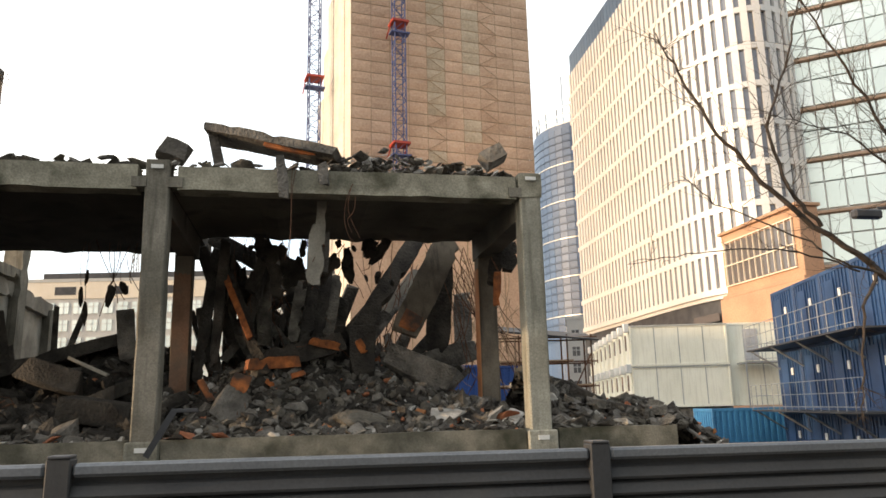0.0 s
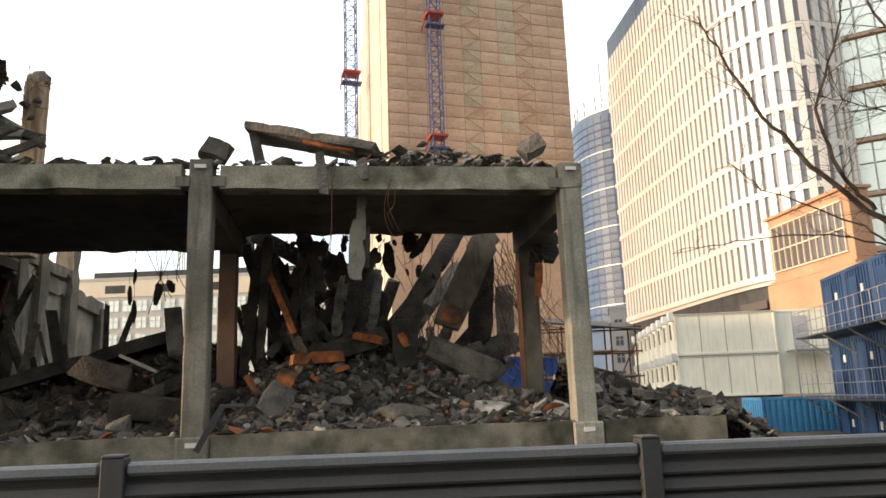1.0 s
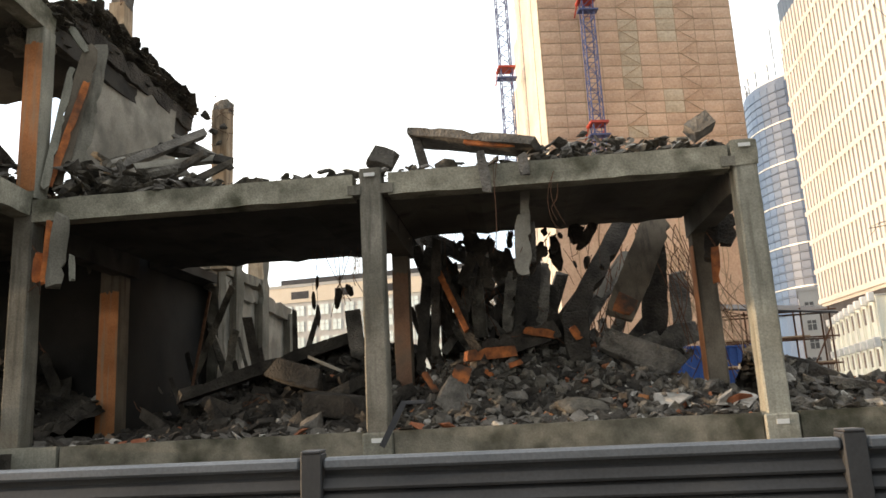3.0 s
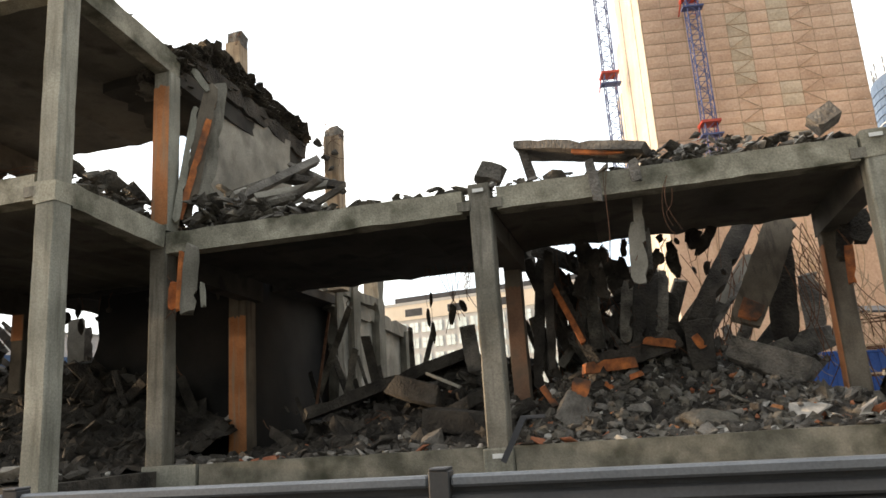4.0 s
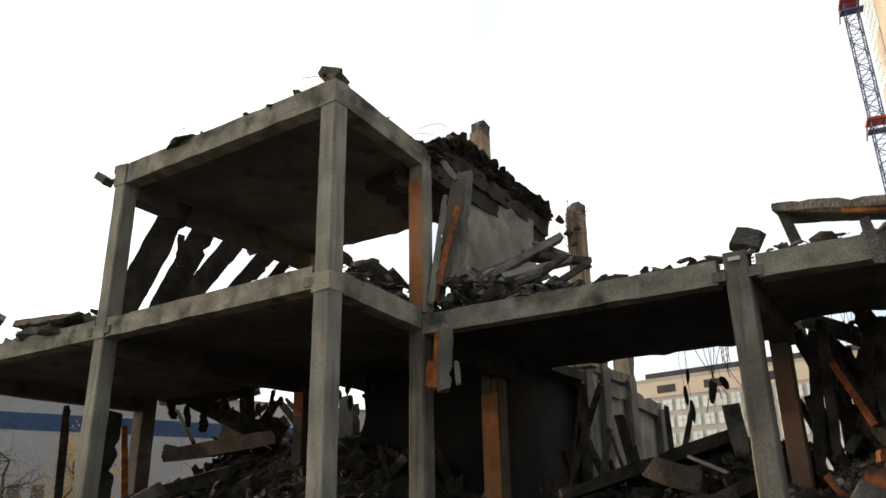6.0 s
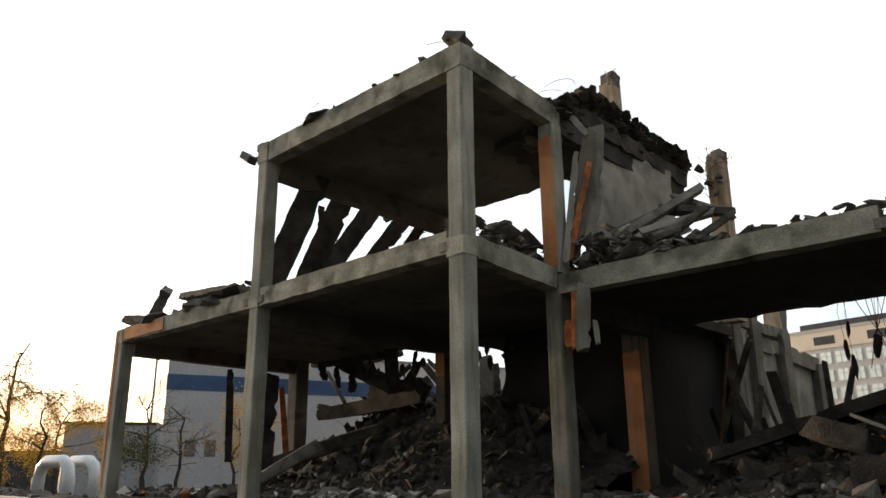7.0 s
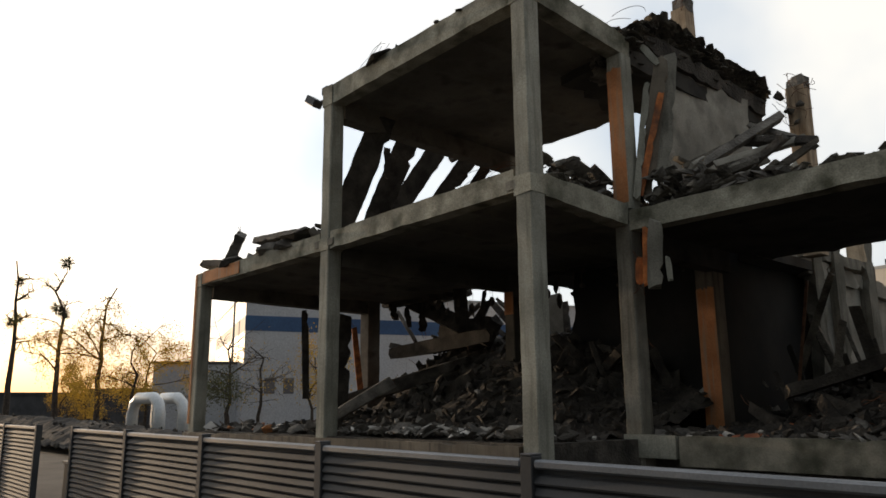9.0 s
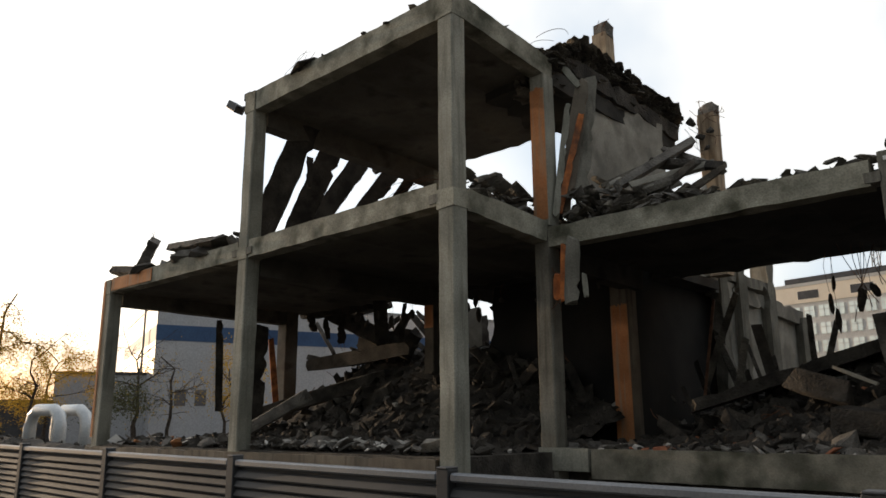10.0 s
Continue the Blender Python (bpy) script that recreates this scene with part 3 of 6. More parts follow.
# ---- broken pieces ----
def chunk_mesh(seed, mat, flat=1.0):
    rnd = random.Random(seed)
    bm = bmesh.new()
    for _ in range(13):
        v = Vector((rnd.uniform(-1, 1), rnd.uniform(-1, 1), rnd.uniform(-1, 1)))
        k = max(abs(v.x), abs(v.y), abs(v.z)) ** 0.6
        bm.verts.new((v.x / k * 0.5, v.y / k * 0.5, v.z / k * 0.5 * flat))
    r = bmesh.ops.convex_hull(bm, input=bm.verts)
    bmesh.ops.delete(bm, geom=[g for g in r["geom_interior"] if isinstance(g, bmesh.types.BMVert)], context="VERTS")
    bmesh.ops.recalc_face_normals(bm, faces=bm.faces)
    me = bpy.data.meshes.new("chunk")
    bm.to_mesh(me)
    bm.free()
    me.materials.append(mat)
    return me


CHUNKS = {m.name: [chunk_mesh(s, m, 0.75) for s in range(7)] + [chunk_mesh(20 + s, m, 0.3) for s in range(3)] for m in (BROKEN, MID_RUBBLE, DARK_RUBBLE, PALE_RUBBLE, BRICK_RUBBLE, ORANGE)}


def turned(rnd, x, y, z, s, tilt=60):
    return pose(x, y, z, rnd.uniform(-tilt, tilt), rnd.uniform(-tilt, tilt), rnd.uniform(0, 360)) @ Matrix.Diagonal((s * rnd.uniform(0.7, 1.5), s * rnd.uniform(0.7, 1.3), s * rnd.uniform(0.6, 1.1), 1))


def joined(name, places, mat, parent):
    """Many small lumps as one mesh; places: (mesh, matrix)."""
    vs, fs, n = [], [], 0
    for me, m in places:
        co = np.empty(len(me.vertices) * 3)
        me.vertices.foreach_get("co", co)
        co = co.reshape(-1, 3)
        a = np.array(m)
        vs.append(co @ a[:3, :3].T + a[:3, 3])
        fs += [[i + n for i in p.vertices] for p in me.polygons]
        n += len(co)
    me = bpy.data.meshes.new(name)
    me.from_pydata(np.concatenate(vs).tolist(), [], fs)
    me.materials.append(mat)
    ob = new(name, me)
    ob.parent = parent
    return tagged(ob, kind="stuff")


def heap(label, x0, x1, y0, y1, height, mix, many, loose, seed, top=0.45, ground_mat=DARK_RUBBLE, step=0.16):
    """A rubble heap: a lumpy mound under loose chunks of many sizes. height(x, y) gives its surface."""
    rnd = random.Random(seed)
    h = thing("rubble_heap", label, "rubble")
    bm = bmesh.new()
    nx, ny = int((x1 - x0) / step), int((y1 - y0) / step)

    def surf(x, y):
        p = Vector((x, y, seed))
        return height(x, y) + 0.16 * noise.noise(p * 1.6) + 0.10 * noise.noise(p * 4.1) + 0.05 * abs(noise.noise(p * 9))

    g = [[bm.verts.new((x0 + (x1 - x0) * i / nx, y0 + (y1 - y0) * j / ny, surf(x0 + (x1 - x0) * i / nx, y0 + (y1 - y0) * j / ny))) for j in range(ny + 1)] for i in range(nx + 1)]
    for i in range(nx):
        for j in range(ny):
            bm.faces.new((g[i][j], g[i + 1][j], g[i + 1][j + 1], g[i][j + 1]))
    part("mound", bm, ground_mat, h)
    bins = {}
    for k in range(many):
        x, y = rnd.uniform(x0, x1), y0 + (y1 - y0) * rnd.random() ** 1.25
        s = 0.05 + top * rnd.random() ** 3.2
        mat = rnd.choices([m for m, _ in mix], [w for _, w in mix])[0]
        if mat in (PALE_RUBBLE, BRICK_RUBBLE):
            s = min(s, 0.16)
        m = turned(rnd, x, y, surf(x, y) + s * 0.12, s)
        me = rnd.choice(CHUNKS[mat.name])
        if k < loose:
            piece("chunk", me, m, h)
        else:
            bins.setdefault(mat.name, (mat, []))[1].append((me, m))
    for name, (mat, places) in bins.items():
        joined("loose_rubble", places, mat, h)
    return h, surf


def bump_at(x, y, cx, cy, sx, sy, a):
    return a * math.exp(-((x - cx) / sx) ** 2 - ((y - cy) / sy) ** 2)


MIX = ((BROKEN, 5), (MID_RUBBLE, 4), (DARK_RUBBLE, 5), (PALE_RUBBLE, 0.55), (BRICK_RUBBLE, 0.4), (ORANGE, 0.15))
heap("heap of broken grey concrete under the standing floor bay", XB - 0.1, XA + 1.4, 11.95, 20.5,
     lambda x, y: 1.42 + bump_at(x, y, 0.6, 17.6, 3.0, 3.2, 2.1) + bump_at(x, y, 3.0, 14.0, 1.5, 1.2, 0.35) + bump_at(x, y, -0.8, 14.6, 1.0, 1.4, 0.5), MIX, 9500, 90, 3, 0.25)
# nearly all dark chunks: the light blocked by the floors is put into colour
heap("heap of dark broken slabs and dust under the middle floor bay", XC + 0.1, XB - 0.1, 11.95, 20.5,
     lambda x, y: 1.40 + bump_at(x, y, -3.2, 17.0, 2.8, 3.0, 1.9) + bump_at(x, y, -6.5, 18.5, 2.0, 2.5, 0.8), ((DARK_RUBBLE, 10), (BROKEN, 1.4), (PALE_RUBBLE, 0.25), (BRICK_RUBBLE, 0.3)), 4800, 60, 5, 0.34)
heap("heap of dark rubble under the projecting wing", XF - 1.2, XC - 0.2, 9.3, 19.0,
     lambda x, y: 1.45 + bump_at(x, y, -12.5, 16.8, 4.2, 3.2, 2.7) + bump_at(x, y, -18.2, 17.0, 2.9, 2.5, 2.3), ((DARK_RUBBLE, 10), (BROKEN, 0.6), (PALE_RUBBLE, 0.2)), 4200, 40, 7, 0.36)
heap("grey rubble heap sloping down outside the end column", XA + 0.25, 7.4, 11.85, 16.5,
     lambda x, y: 0.9 + bump_at(x, y, 4.4, 13.6, 1.7, 1.6, 1.55) + bump_at(x, y, 6.4, 12.4, 1.0, 0.9, 0.75), MIX, 2600, 60, 9, 0.24)


def strip(label, x0, x1, y0, y1, z, many, mix, seed, size=0.2, loose=0.4, rise=lambda x: 0.0, deep=0.3):
    """Loose lumps lying on a ledge, floor edge or roof; rise(x): how high they are piled."""
    rnd = random.Random(seed)
    h = thing("rubble_strip", label, "rubble")
    bins = {}
    for k in range(many):
        x, y = rnd.uniform(x0, x1), rnd.uniform(y0, y1)
        s = 0.04 + 1.7 * size * rnd.random() ** 3.5
        mat = rnd.choices([m for m, _ in mix], [w for _, w in mix])[0]
        zz = z(x, y) if callable(z) else z
        m = turned(rnd, x, y, zz + s * deep * 0.6 + rise(x) * rnd.random(), s, 35) @ Matrix.Diagonal((1.35, 1.2, 0.6, 1))
        me = rnd.choice(CHUNKS[mat.name])
        if k < loose * many and k < 60:
            piece("chunk", me, m, h)
        else:
            bins.setdefault(mat.name, (mat, []))[1].append((me, m))
    for name, (mat, places) in bins.items():
        joined("loose_rubble", places, mat, h)
    return h


GREY = ((BROKEN, 8), (MID_RUBBLE, 2), (PALE_RUBBLE, 3.2))
strip("grey concrete rubble piled along the roof edge", 0.6, 3.7, YF - 0.1, YB - 0.6, 5.70, 2600, GREY, 11, 0.115, rise=lambda x: 0.42 * math.exp(-((x - 1.6) / 1.5) ** 2))
strip("grey concrete rubble on the roof edge", -1.9, 0.6, YF - 0.05, YB, 5.70, 600, GREY, 12, 0.12, rise=lambda x: 0.12)
strip("dark rubble scattered along the middle roof edge", -6.2, -2.3, YF - 0.1, YB, 5.72, 800, ((MID_RUBBLE, 6), (BROKEN, 5)), 13, 0.17, rise=lambda x: 0.1 + 0.10 * math.exp(-((x + 5.6) / 1.0) ** 2))
strip("heap of torn boards and concrete against the upper wall", -7.8, -5.0, YF - 0.08, 15.5, 5.72, 900, ((MID_RUBBLE, 6), (BROKEN, 6), (PALE_RUBBLE, 0.3)), 14, 0.24, rise=lambda x: 0.9 * max(0, (-4.9 - x) / 3.0))
strip("dark rubble pile on the wing's middle floor", -11.8, -8.2, 10.0, 14.6, 5.94, 1700, ((MID_RUBBLE, 9), (BROKEN, 4)), 15, 0.2, rise=lambda x: 0.85 * max(0, 1 - abs(x + 9.4) / 2.8))
strip("broken concrete on the low wing roof", -19.6, -14.3, YD - 0.1, 11.5, 6.0, 240, ((BROKEN, 6), (DARK_RUBBLE, 5)), 16, 0.40, rise=lambda x: 0.25 * max(0, (x + 20) / 5))
strip("small debris along the upper roof edge", -13.9, -8.3, YD - 0.12, 10.2, 9.60, 220, ((BROKEN, 3), (DARK_RUBBLE, 6)), 17, 0.14, rise=lambda x: 0.05)
strip("dark lumps on the upper roof edge", -12.6, -11.4, YD - 0.1, 9.4, 9.62, 22, ((DARK_RUBBLE, 6),), 18, 0.3)
strip("small debris on the upper roof side", XC - 0.2, XC + 0.12, YD + 0.2, YF, lambda x, y: 9.66 - 0.2 * (y - YD) / 2.8, 60, ((DARK_RUBBLE, 6), (BROKEN, 3)), 19, 0.12)
strip("pale plaster and stone lumps along the floor edge", XE + 0.3, XC - 0.4, YD - 0.02, YD + 0.9, 1.60, 420, ((PALE_RUBBLE, 5), (BROKEN, 8)), 20, 0.17)
strip("pale stone lumps along the floor edge", XF + 0.4, XE - 0.3, YD - 0.02, YD + 1.2, 1.58, 130, ((PALE_RUBBLE, 2), (BROKEN, 5), (ORANGE, 0.5)), 21, 0.2)
strip("small rubble and brick bits along the plinth", XC + 0.4, XB - 0.3, YF - 0.1, YF + 0.6, 1.55, 240, ((BROKEN, 6), (DARK_RUBBLE, 4), (PALE_RUBBLE, 1.6), (BRICK_RUBBLE, 1.2)), 22, 0.13)
strip("small rubble and brick bits along the plinth", XB + 0.3, XA - 0.3, YF - 0.1, YF + 0.6, 1.55, 260, ((BROKEN, 6), (DARK_RUBBLE, 4), (PALE_RUBBLE, 2.2), (BRICK_RUBBLE, 1.2)), 23, 0.13)
strip("white and pink plaster lumps round the inner column foot", 2.6, 3.85, 12.3, 14.4, 1.68, 60, ((PALE_RUBBLE, 5), (BRICK_RUBBLE, 1)), 24, 0.3, 1.0)
strip("rubble along the outer plinth", XA + 0.3, 6.3, YF - 0.1, YF + 0.5, 1.55, 90, GREY, 25, 0.2)
strip("scattered rubble and boards on the ground behind the gate", -19.0, -13.0, 4.6, 8.2, 0.0, 160, ((BROKEN, 5), (DARK_RUBBLE, 6), (PALE_RUBBLE, 1)), 26, 0.5)

# broken layered roof edge hanging over the wall
mat_edge = thing("roof_edge", "thick torn layered roof edge, dark and ragged", "roof")
rnd = random.Random(31)
bins = []
flake = [chunk_mesh(60 + s, MID_RUBBLE, 0.18) for s in range(5)]
for k in range(3600):
    y = rnd.uniform(11.9, 17.9)
    hi = 9.45 + 0.8 * min(1, max(0, (y - 11.8) / 1.3)) - 0.05 * max(0, y - 14)
    z = hi - 0.75 * rnd.random() ** 1.5
    x = XC + 0.25 - 0.9 * rnd.random() - 0.35 * (hi - z)
    s = rnd.uniform(0.08, 0.36)
    m = pose(x, y, z, rnd.uniform(-14, 14), rnd.uniform(-10, 30), rnd.uniform(50, 130)) @ Matrix.Diagonal((1.9 * s, s * rnd.uniform(0.6, 1.2), s * rnd.uniform(0.3, 0.8), 1))
    if k < 80:
        piece("flake", rnd.choice(flake), m, mat_edge)
    else:
        bins.append((rnd.choice(flake), m))
joined("torn_layer", bins, MID_RUBBLE, mat_edge)
part("layer_core", rough_box(1.1, 5.7, 0.42, 0.25, 0.10, 33), DARK_RUBBLE, mat_edge).matrix_basis = pose(XC - 0.35, 14.9, 9.55, -1.5, 4, 0)


# ---- fallen members ----
def debris(name, a, b, w, h, mat, seed, label):
    a, b = Vector(a), Vector(b)
    d = b - a
    bm = rough_box(d.length, w, h, max(0.06, min(0.22, h * 0.55)), min(0.05, 0.18 * min(w, h)), seed, min(0.16, d.length * 0.12))
    ax = d.normalized()
    ay = Vector(((a + b).x / 2, (a + b).y / 2, 0)).normalized()
    ay = (ay - ax * ay.dot(ax)).normalized()
    az = ax.cross(ay)
    m = Matrix.Translation((a + b) / 2) @ Matrix((ax, ay, az)).transposed().to_4x4()
    rnd_ = random.Random(seed)
    thin = min(w, h)
    if name == "hanging_lump":
        # a rounded lump on a strand of steel
        bm.free()
        bm = bmesh.new()
        for _ in range(26):
            q = Vector((rnd_.gauss(0, 1), rnd_.gauss(0, 1), rnd_.gauss(0, 1))).normalized() * rnd_.uniform(0.85, 1.05)
            bm.verts.new((q.x * d.length * 0.5, q.y * w * 0.6, q.z * h * 0.55))
        r = bmesh.ops.convex_hull(bm, input=bm.verts)
        bmesh.ops.delete(bm, geom=[g for g in r["geom_interior"] if isinstance(g, bmesh.types.BMVert)], context="VERTS")
        bmesh.ops.recalc_face_normals(bm, faces=bm.faces)
    elif name in ("torn_slab", "torn_piece", "hanging_slab", "painted_sheet", "leaning_slab", "jutting_slab", "dangling_sheet", "long_slab"):
        # a torn slab: its edges wander and its ends are broken off in steps
        bm.free()
        bm = bmesh.new()
        n_ = max(5, min(16, int(d.length / 0.12)))
        fray = 0.15 if name == "torn_piece" else 0.02
        loops = []
        for i in range(n_ + 1):
            u = i / n_ - 0.5
            pinch = 1 - (0.55 if name == "torn_piece" else 0.3) * max(0.0, abs(u) * 2 - 0.72) / 0.28 * rnd_.random()
            notch = rnd_.uniform(0.1, 0.3) if rnd_.random() < 0.12 else 0.0
            lo_e, hi_e = -0.5 * pinch + rnd_.uniform(-fray, fray), 0.5 * pinch - notch + rnd_.uniform(-fray, fray)
            bend = 0.10 * w * noise.noise(Vector((u * 3, seed * 1.7, 0)))
            loops.append([bm.verts.new((u * d.length + rnd_.uniform(-0.4, 0.4) * d.length / n_, sy * w * 0.5 + bend, z_ * h)) for sy, z_ in ((-1, lo_e), (-1, (lo_e + hi_e) / 2 + rnd_.uniform(-0.1, 0.1)), (-1, hi_e), (1, hi_e - rnd_.uniform(0, 0.06)), (1, lo_e + rnd_.uniform(0, 0.06)))])
        for r0, r1 in zip(loops, loops[1:]):
            for k_ in range(5):
                bm.faces.new((r0[k_], r0[(k_ + 1) % 5], r1[(k_ + 1) % 5], r1[k_]))
        for end_, out_ in ((loops[0], -1), (loops[-1], 1)):
            tip = bm.verts.new((out_ * (d.length * 0.5 + rnd_.uniform(0.02, 0.25) * h), rnd_.uniform(-0.3, 0.3) * w, rnd_.uniform(-0.35, 0.35) * h))
            for k_ in range(5):
                bm.faces.new((end_[k_], end_[(k_ + 1) % 5], tip))
        bmesh.ops.recalc_face_normals(bm, faces=bm.faces)
    elif name != "concrete_block":
        # an angular shard: the hull of a box with knocked-off corners
        bm.free()
        bm = bmesh.new()
        for sx in (-0.5, -0.17, 0.17, 0.5):
            for sy in (-0.5, 0.5):
                for sz in (-0.5, 0.5):
                    end = abs(sx) > 0.4
                    if end and sy > 0 and rnd_.random() < 0.3:
                        continue
                    q = Vector((sx * d.length, sy * w, sz * h))
                    q += Vector((rnd_.uniform(-0.5, 0.5) * (0.6 * h if end else 0.1), rnd_.uniform(-0.14, 0.10) * w * (2 * sy), rnd_.uniform(-0.16, 0.10) * h * (2 * sz)))
                    bm.verts.new(q)
        r = bmesh.ops.convex_hull(bm, input=bm.verts)
        bmesh.ops.delete(bm, geom=[g for g in r["geom_interior"] if isinstance(g, bmesh.types.BMVert)], context="VERTS")
        bmesh.ops.recalc_face_normals(bm, faces=bm.faces)
        bmesh.ops.bevel(bm, geom=bm.edges[:], offset=0.04 * thin, segments=1, affect="EDGES")
    else:
        for v in bm.verts:
            q = noise.noise_vector(v.co * (2.6 / max(0.15, thin)) + Vector((seed * 5.1, 3.3, 0)))
            v.co += Vector((q.x * 0.25, q.y * 0.07, q.z * 0.07)) * min(thin, 0.25)
    if name == "boulder":
        bm.free()
        bm = bmesh.new()
        bmesh.ops.create_icosphere(bm, subdivisions=3, radius=0.5)
        for v in bm.verts:
            k = 1 + 0.35 * noise.noise(v.co * 2.2) + 0.12 * noise.noise(v.co * 7)
            v.co = Vector((v.co.x * d.length * k, v.co.y * w * k, v.co.z * h * k))
    bmesh.ops.transform(bm, matrix=m, verts=bm.verts)
    ob = part(name, bm, ORANGE_DIRTY if mat is ORANGE else mat)
    if name == "hanging_lump":
        mid = a.lerp(Vector((a.x, a.y, 5.6)), 0.5) + Vector((rnd_.uniform(-0.06, 0.06), 0, 0))
        part("strand", tube(bmesh.new(), [a, mid, Vector((a.x + rnd_.uniform(-0.1, 0.1), a.y, 5.62))], [0.006] * 3, 4), RUSTY, ob)
    if h > 0.15 and seed % 3 == 0 and name != "hanging_lump":
        for e in range(3):
            s0 = Vector((rnd_.choice((-1, 1)) * d.length * 0.46, rnd_.uniform(-0.35, 0.35) * w, rnd_.uniform(-0.35, 0.35) * h))
            out = Vector((math.copysign(1, s0.x), rnd_.uniform(-0.6, 0.6), rnd_.uniform(-0.8, 0.5))).normalized() * rnd_.uniform(0.15, 0.5)
            mid = s0 + out * 0.5 + Vector((0, rnd_.uniform(-0.08, 0.08), rnd_.uniform(-0.08, 0.08)))
            part("rebar", tube(bmesh.new(), [m @ s0, m @ mid, m @ (s0 + out)], [0.008] * 3, 4), RUSTY, ob)
    return tagged(ob, label, name.split("_")[-1])


# the darkest pieces carry the shade of the bays in their colour
debris("concrete_slab", (1.96, 15.40, 3.05), (3.27, 14.80, 2.38), 0.25, 0.50, BROKEN, 2001, "pale broken floor slab lying tilted on the rubble")
debris("concrete_beam", (2.95, 16.40, 2.86), (4.08, 16.40, 3.21), 0.35, 0.46, BROKEN, 2002, "broken grey beam lying on the rubble")
debris("torn_slab", (2.86, 16.60, 5.82), (1.45, 15.80, 3.58), 0.40, 0.39, DARK_RUBBLE, 2003, "dark collapsed beam leaning against the rubble")
debris("torn_slab", (2.94, 17.60, 5.18), (1.85, 17.00, 3.73), 0.12, 0.25, PLASTER, 2004, "pale plaster slab leaning behind a fallen beam")
debris("torn_slab", (2.64, 17.20, 4.54), (1.77, 16.60, 3.42), 0.12, 0.12, BROKEN, 2005, "thin grey slab strip leaning behind a fallen beam")
debris("torn_slab", (3.47, 15.90, 5.65), (2.34, 15.40, 3.47), 0.16, 0.62, BROWN_GREY, 2006, "grey floor slab hanging down from the slab edge")
debris("painted_sheet", (2.86, 15.65, 4.39), (2.38, 15.30, 3.55), 0.05, 0.43, ORANGE, 2007, "orange painted face of the hanging floor slab")
debris("torn_slab", (3.35, 16.30, 5.26), (3.19, 16.30, 3.15), 0.16, 0.55, DARK_RUBBLE, 2008, "dark upright wall slab behind the columns")
debris("torn_slab", (4.05, 17.50, 4.60), (4.05, 17.50, 3.31), 0.30, 0.44, BROKEN, 2009, "broken grey wall piece on the rubble")
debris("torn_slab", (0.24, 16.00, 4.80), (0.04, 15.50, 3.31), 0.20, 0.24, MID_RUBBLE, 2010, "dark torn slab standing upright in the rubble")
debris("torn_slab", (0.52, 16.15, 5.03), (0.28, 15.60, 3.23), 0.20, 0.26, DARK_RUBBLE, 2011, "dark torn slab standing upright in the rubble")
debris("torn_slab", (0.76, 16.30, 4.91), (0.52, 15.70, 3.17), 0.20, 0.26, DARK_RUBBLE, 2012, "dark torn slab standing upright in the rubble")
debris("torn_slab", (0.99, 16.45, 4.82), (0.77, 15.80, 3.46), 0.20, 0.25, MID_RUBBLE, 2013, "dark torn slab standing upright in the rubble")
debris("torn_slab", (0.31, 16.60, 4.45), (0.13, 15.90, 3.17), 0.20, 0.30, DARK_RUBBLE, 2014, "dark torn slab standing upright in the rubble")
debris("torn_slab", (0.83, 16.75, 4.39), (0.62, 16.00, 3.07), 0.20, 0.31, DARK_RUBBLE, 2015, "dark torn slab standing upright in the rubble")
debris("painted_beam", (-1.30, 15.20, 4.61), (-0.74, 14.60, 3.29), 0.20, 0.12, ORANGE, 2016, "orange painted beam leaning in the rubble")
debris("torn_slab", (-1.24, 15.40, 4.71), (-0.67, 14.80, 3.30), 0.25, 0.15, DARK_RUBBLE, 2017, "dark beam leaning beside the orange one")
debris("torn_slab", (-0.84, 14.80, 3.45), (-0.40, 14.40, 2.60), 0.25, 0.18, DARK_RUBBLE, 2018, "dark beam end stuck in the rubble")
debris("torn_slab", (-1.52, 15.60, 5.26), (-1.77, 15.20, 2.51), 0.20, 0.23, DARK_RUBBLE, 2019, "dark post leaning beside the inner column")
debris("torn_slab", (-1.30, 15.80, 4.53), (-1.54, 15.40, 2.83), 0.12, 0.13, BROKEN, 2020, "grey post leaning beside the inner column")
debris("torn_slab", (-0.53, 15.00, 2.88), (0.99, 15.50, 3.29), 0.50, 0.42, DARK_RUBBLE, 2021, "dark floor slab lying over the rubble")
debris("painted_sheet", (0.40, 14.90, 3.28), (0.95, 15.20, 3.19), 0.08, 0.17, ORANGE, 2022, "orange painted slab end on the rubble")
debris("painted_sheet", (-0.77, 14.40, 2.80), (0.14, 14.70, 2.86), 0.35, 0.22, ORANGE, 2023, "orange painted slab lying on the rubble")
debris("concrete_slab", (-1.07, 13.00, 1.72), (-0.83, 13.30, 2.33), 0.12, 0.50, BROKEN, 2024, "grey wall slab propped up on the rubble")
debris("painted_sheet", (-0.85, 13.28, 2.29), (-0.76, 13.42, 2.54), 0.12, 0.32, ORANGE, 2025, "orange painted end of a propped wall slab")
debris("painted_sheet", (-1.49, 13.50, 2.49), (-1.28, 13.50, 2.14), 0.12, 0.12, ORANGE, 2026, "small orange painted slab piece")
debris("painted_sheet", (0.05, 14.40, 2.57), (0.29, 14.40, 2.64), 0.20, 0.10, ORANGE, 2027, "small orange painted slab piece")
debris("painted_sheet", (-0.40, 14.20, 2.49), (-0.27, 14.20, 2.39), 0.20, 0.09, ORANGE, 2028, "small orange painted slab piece")
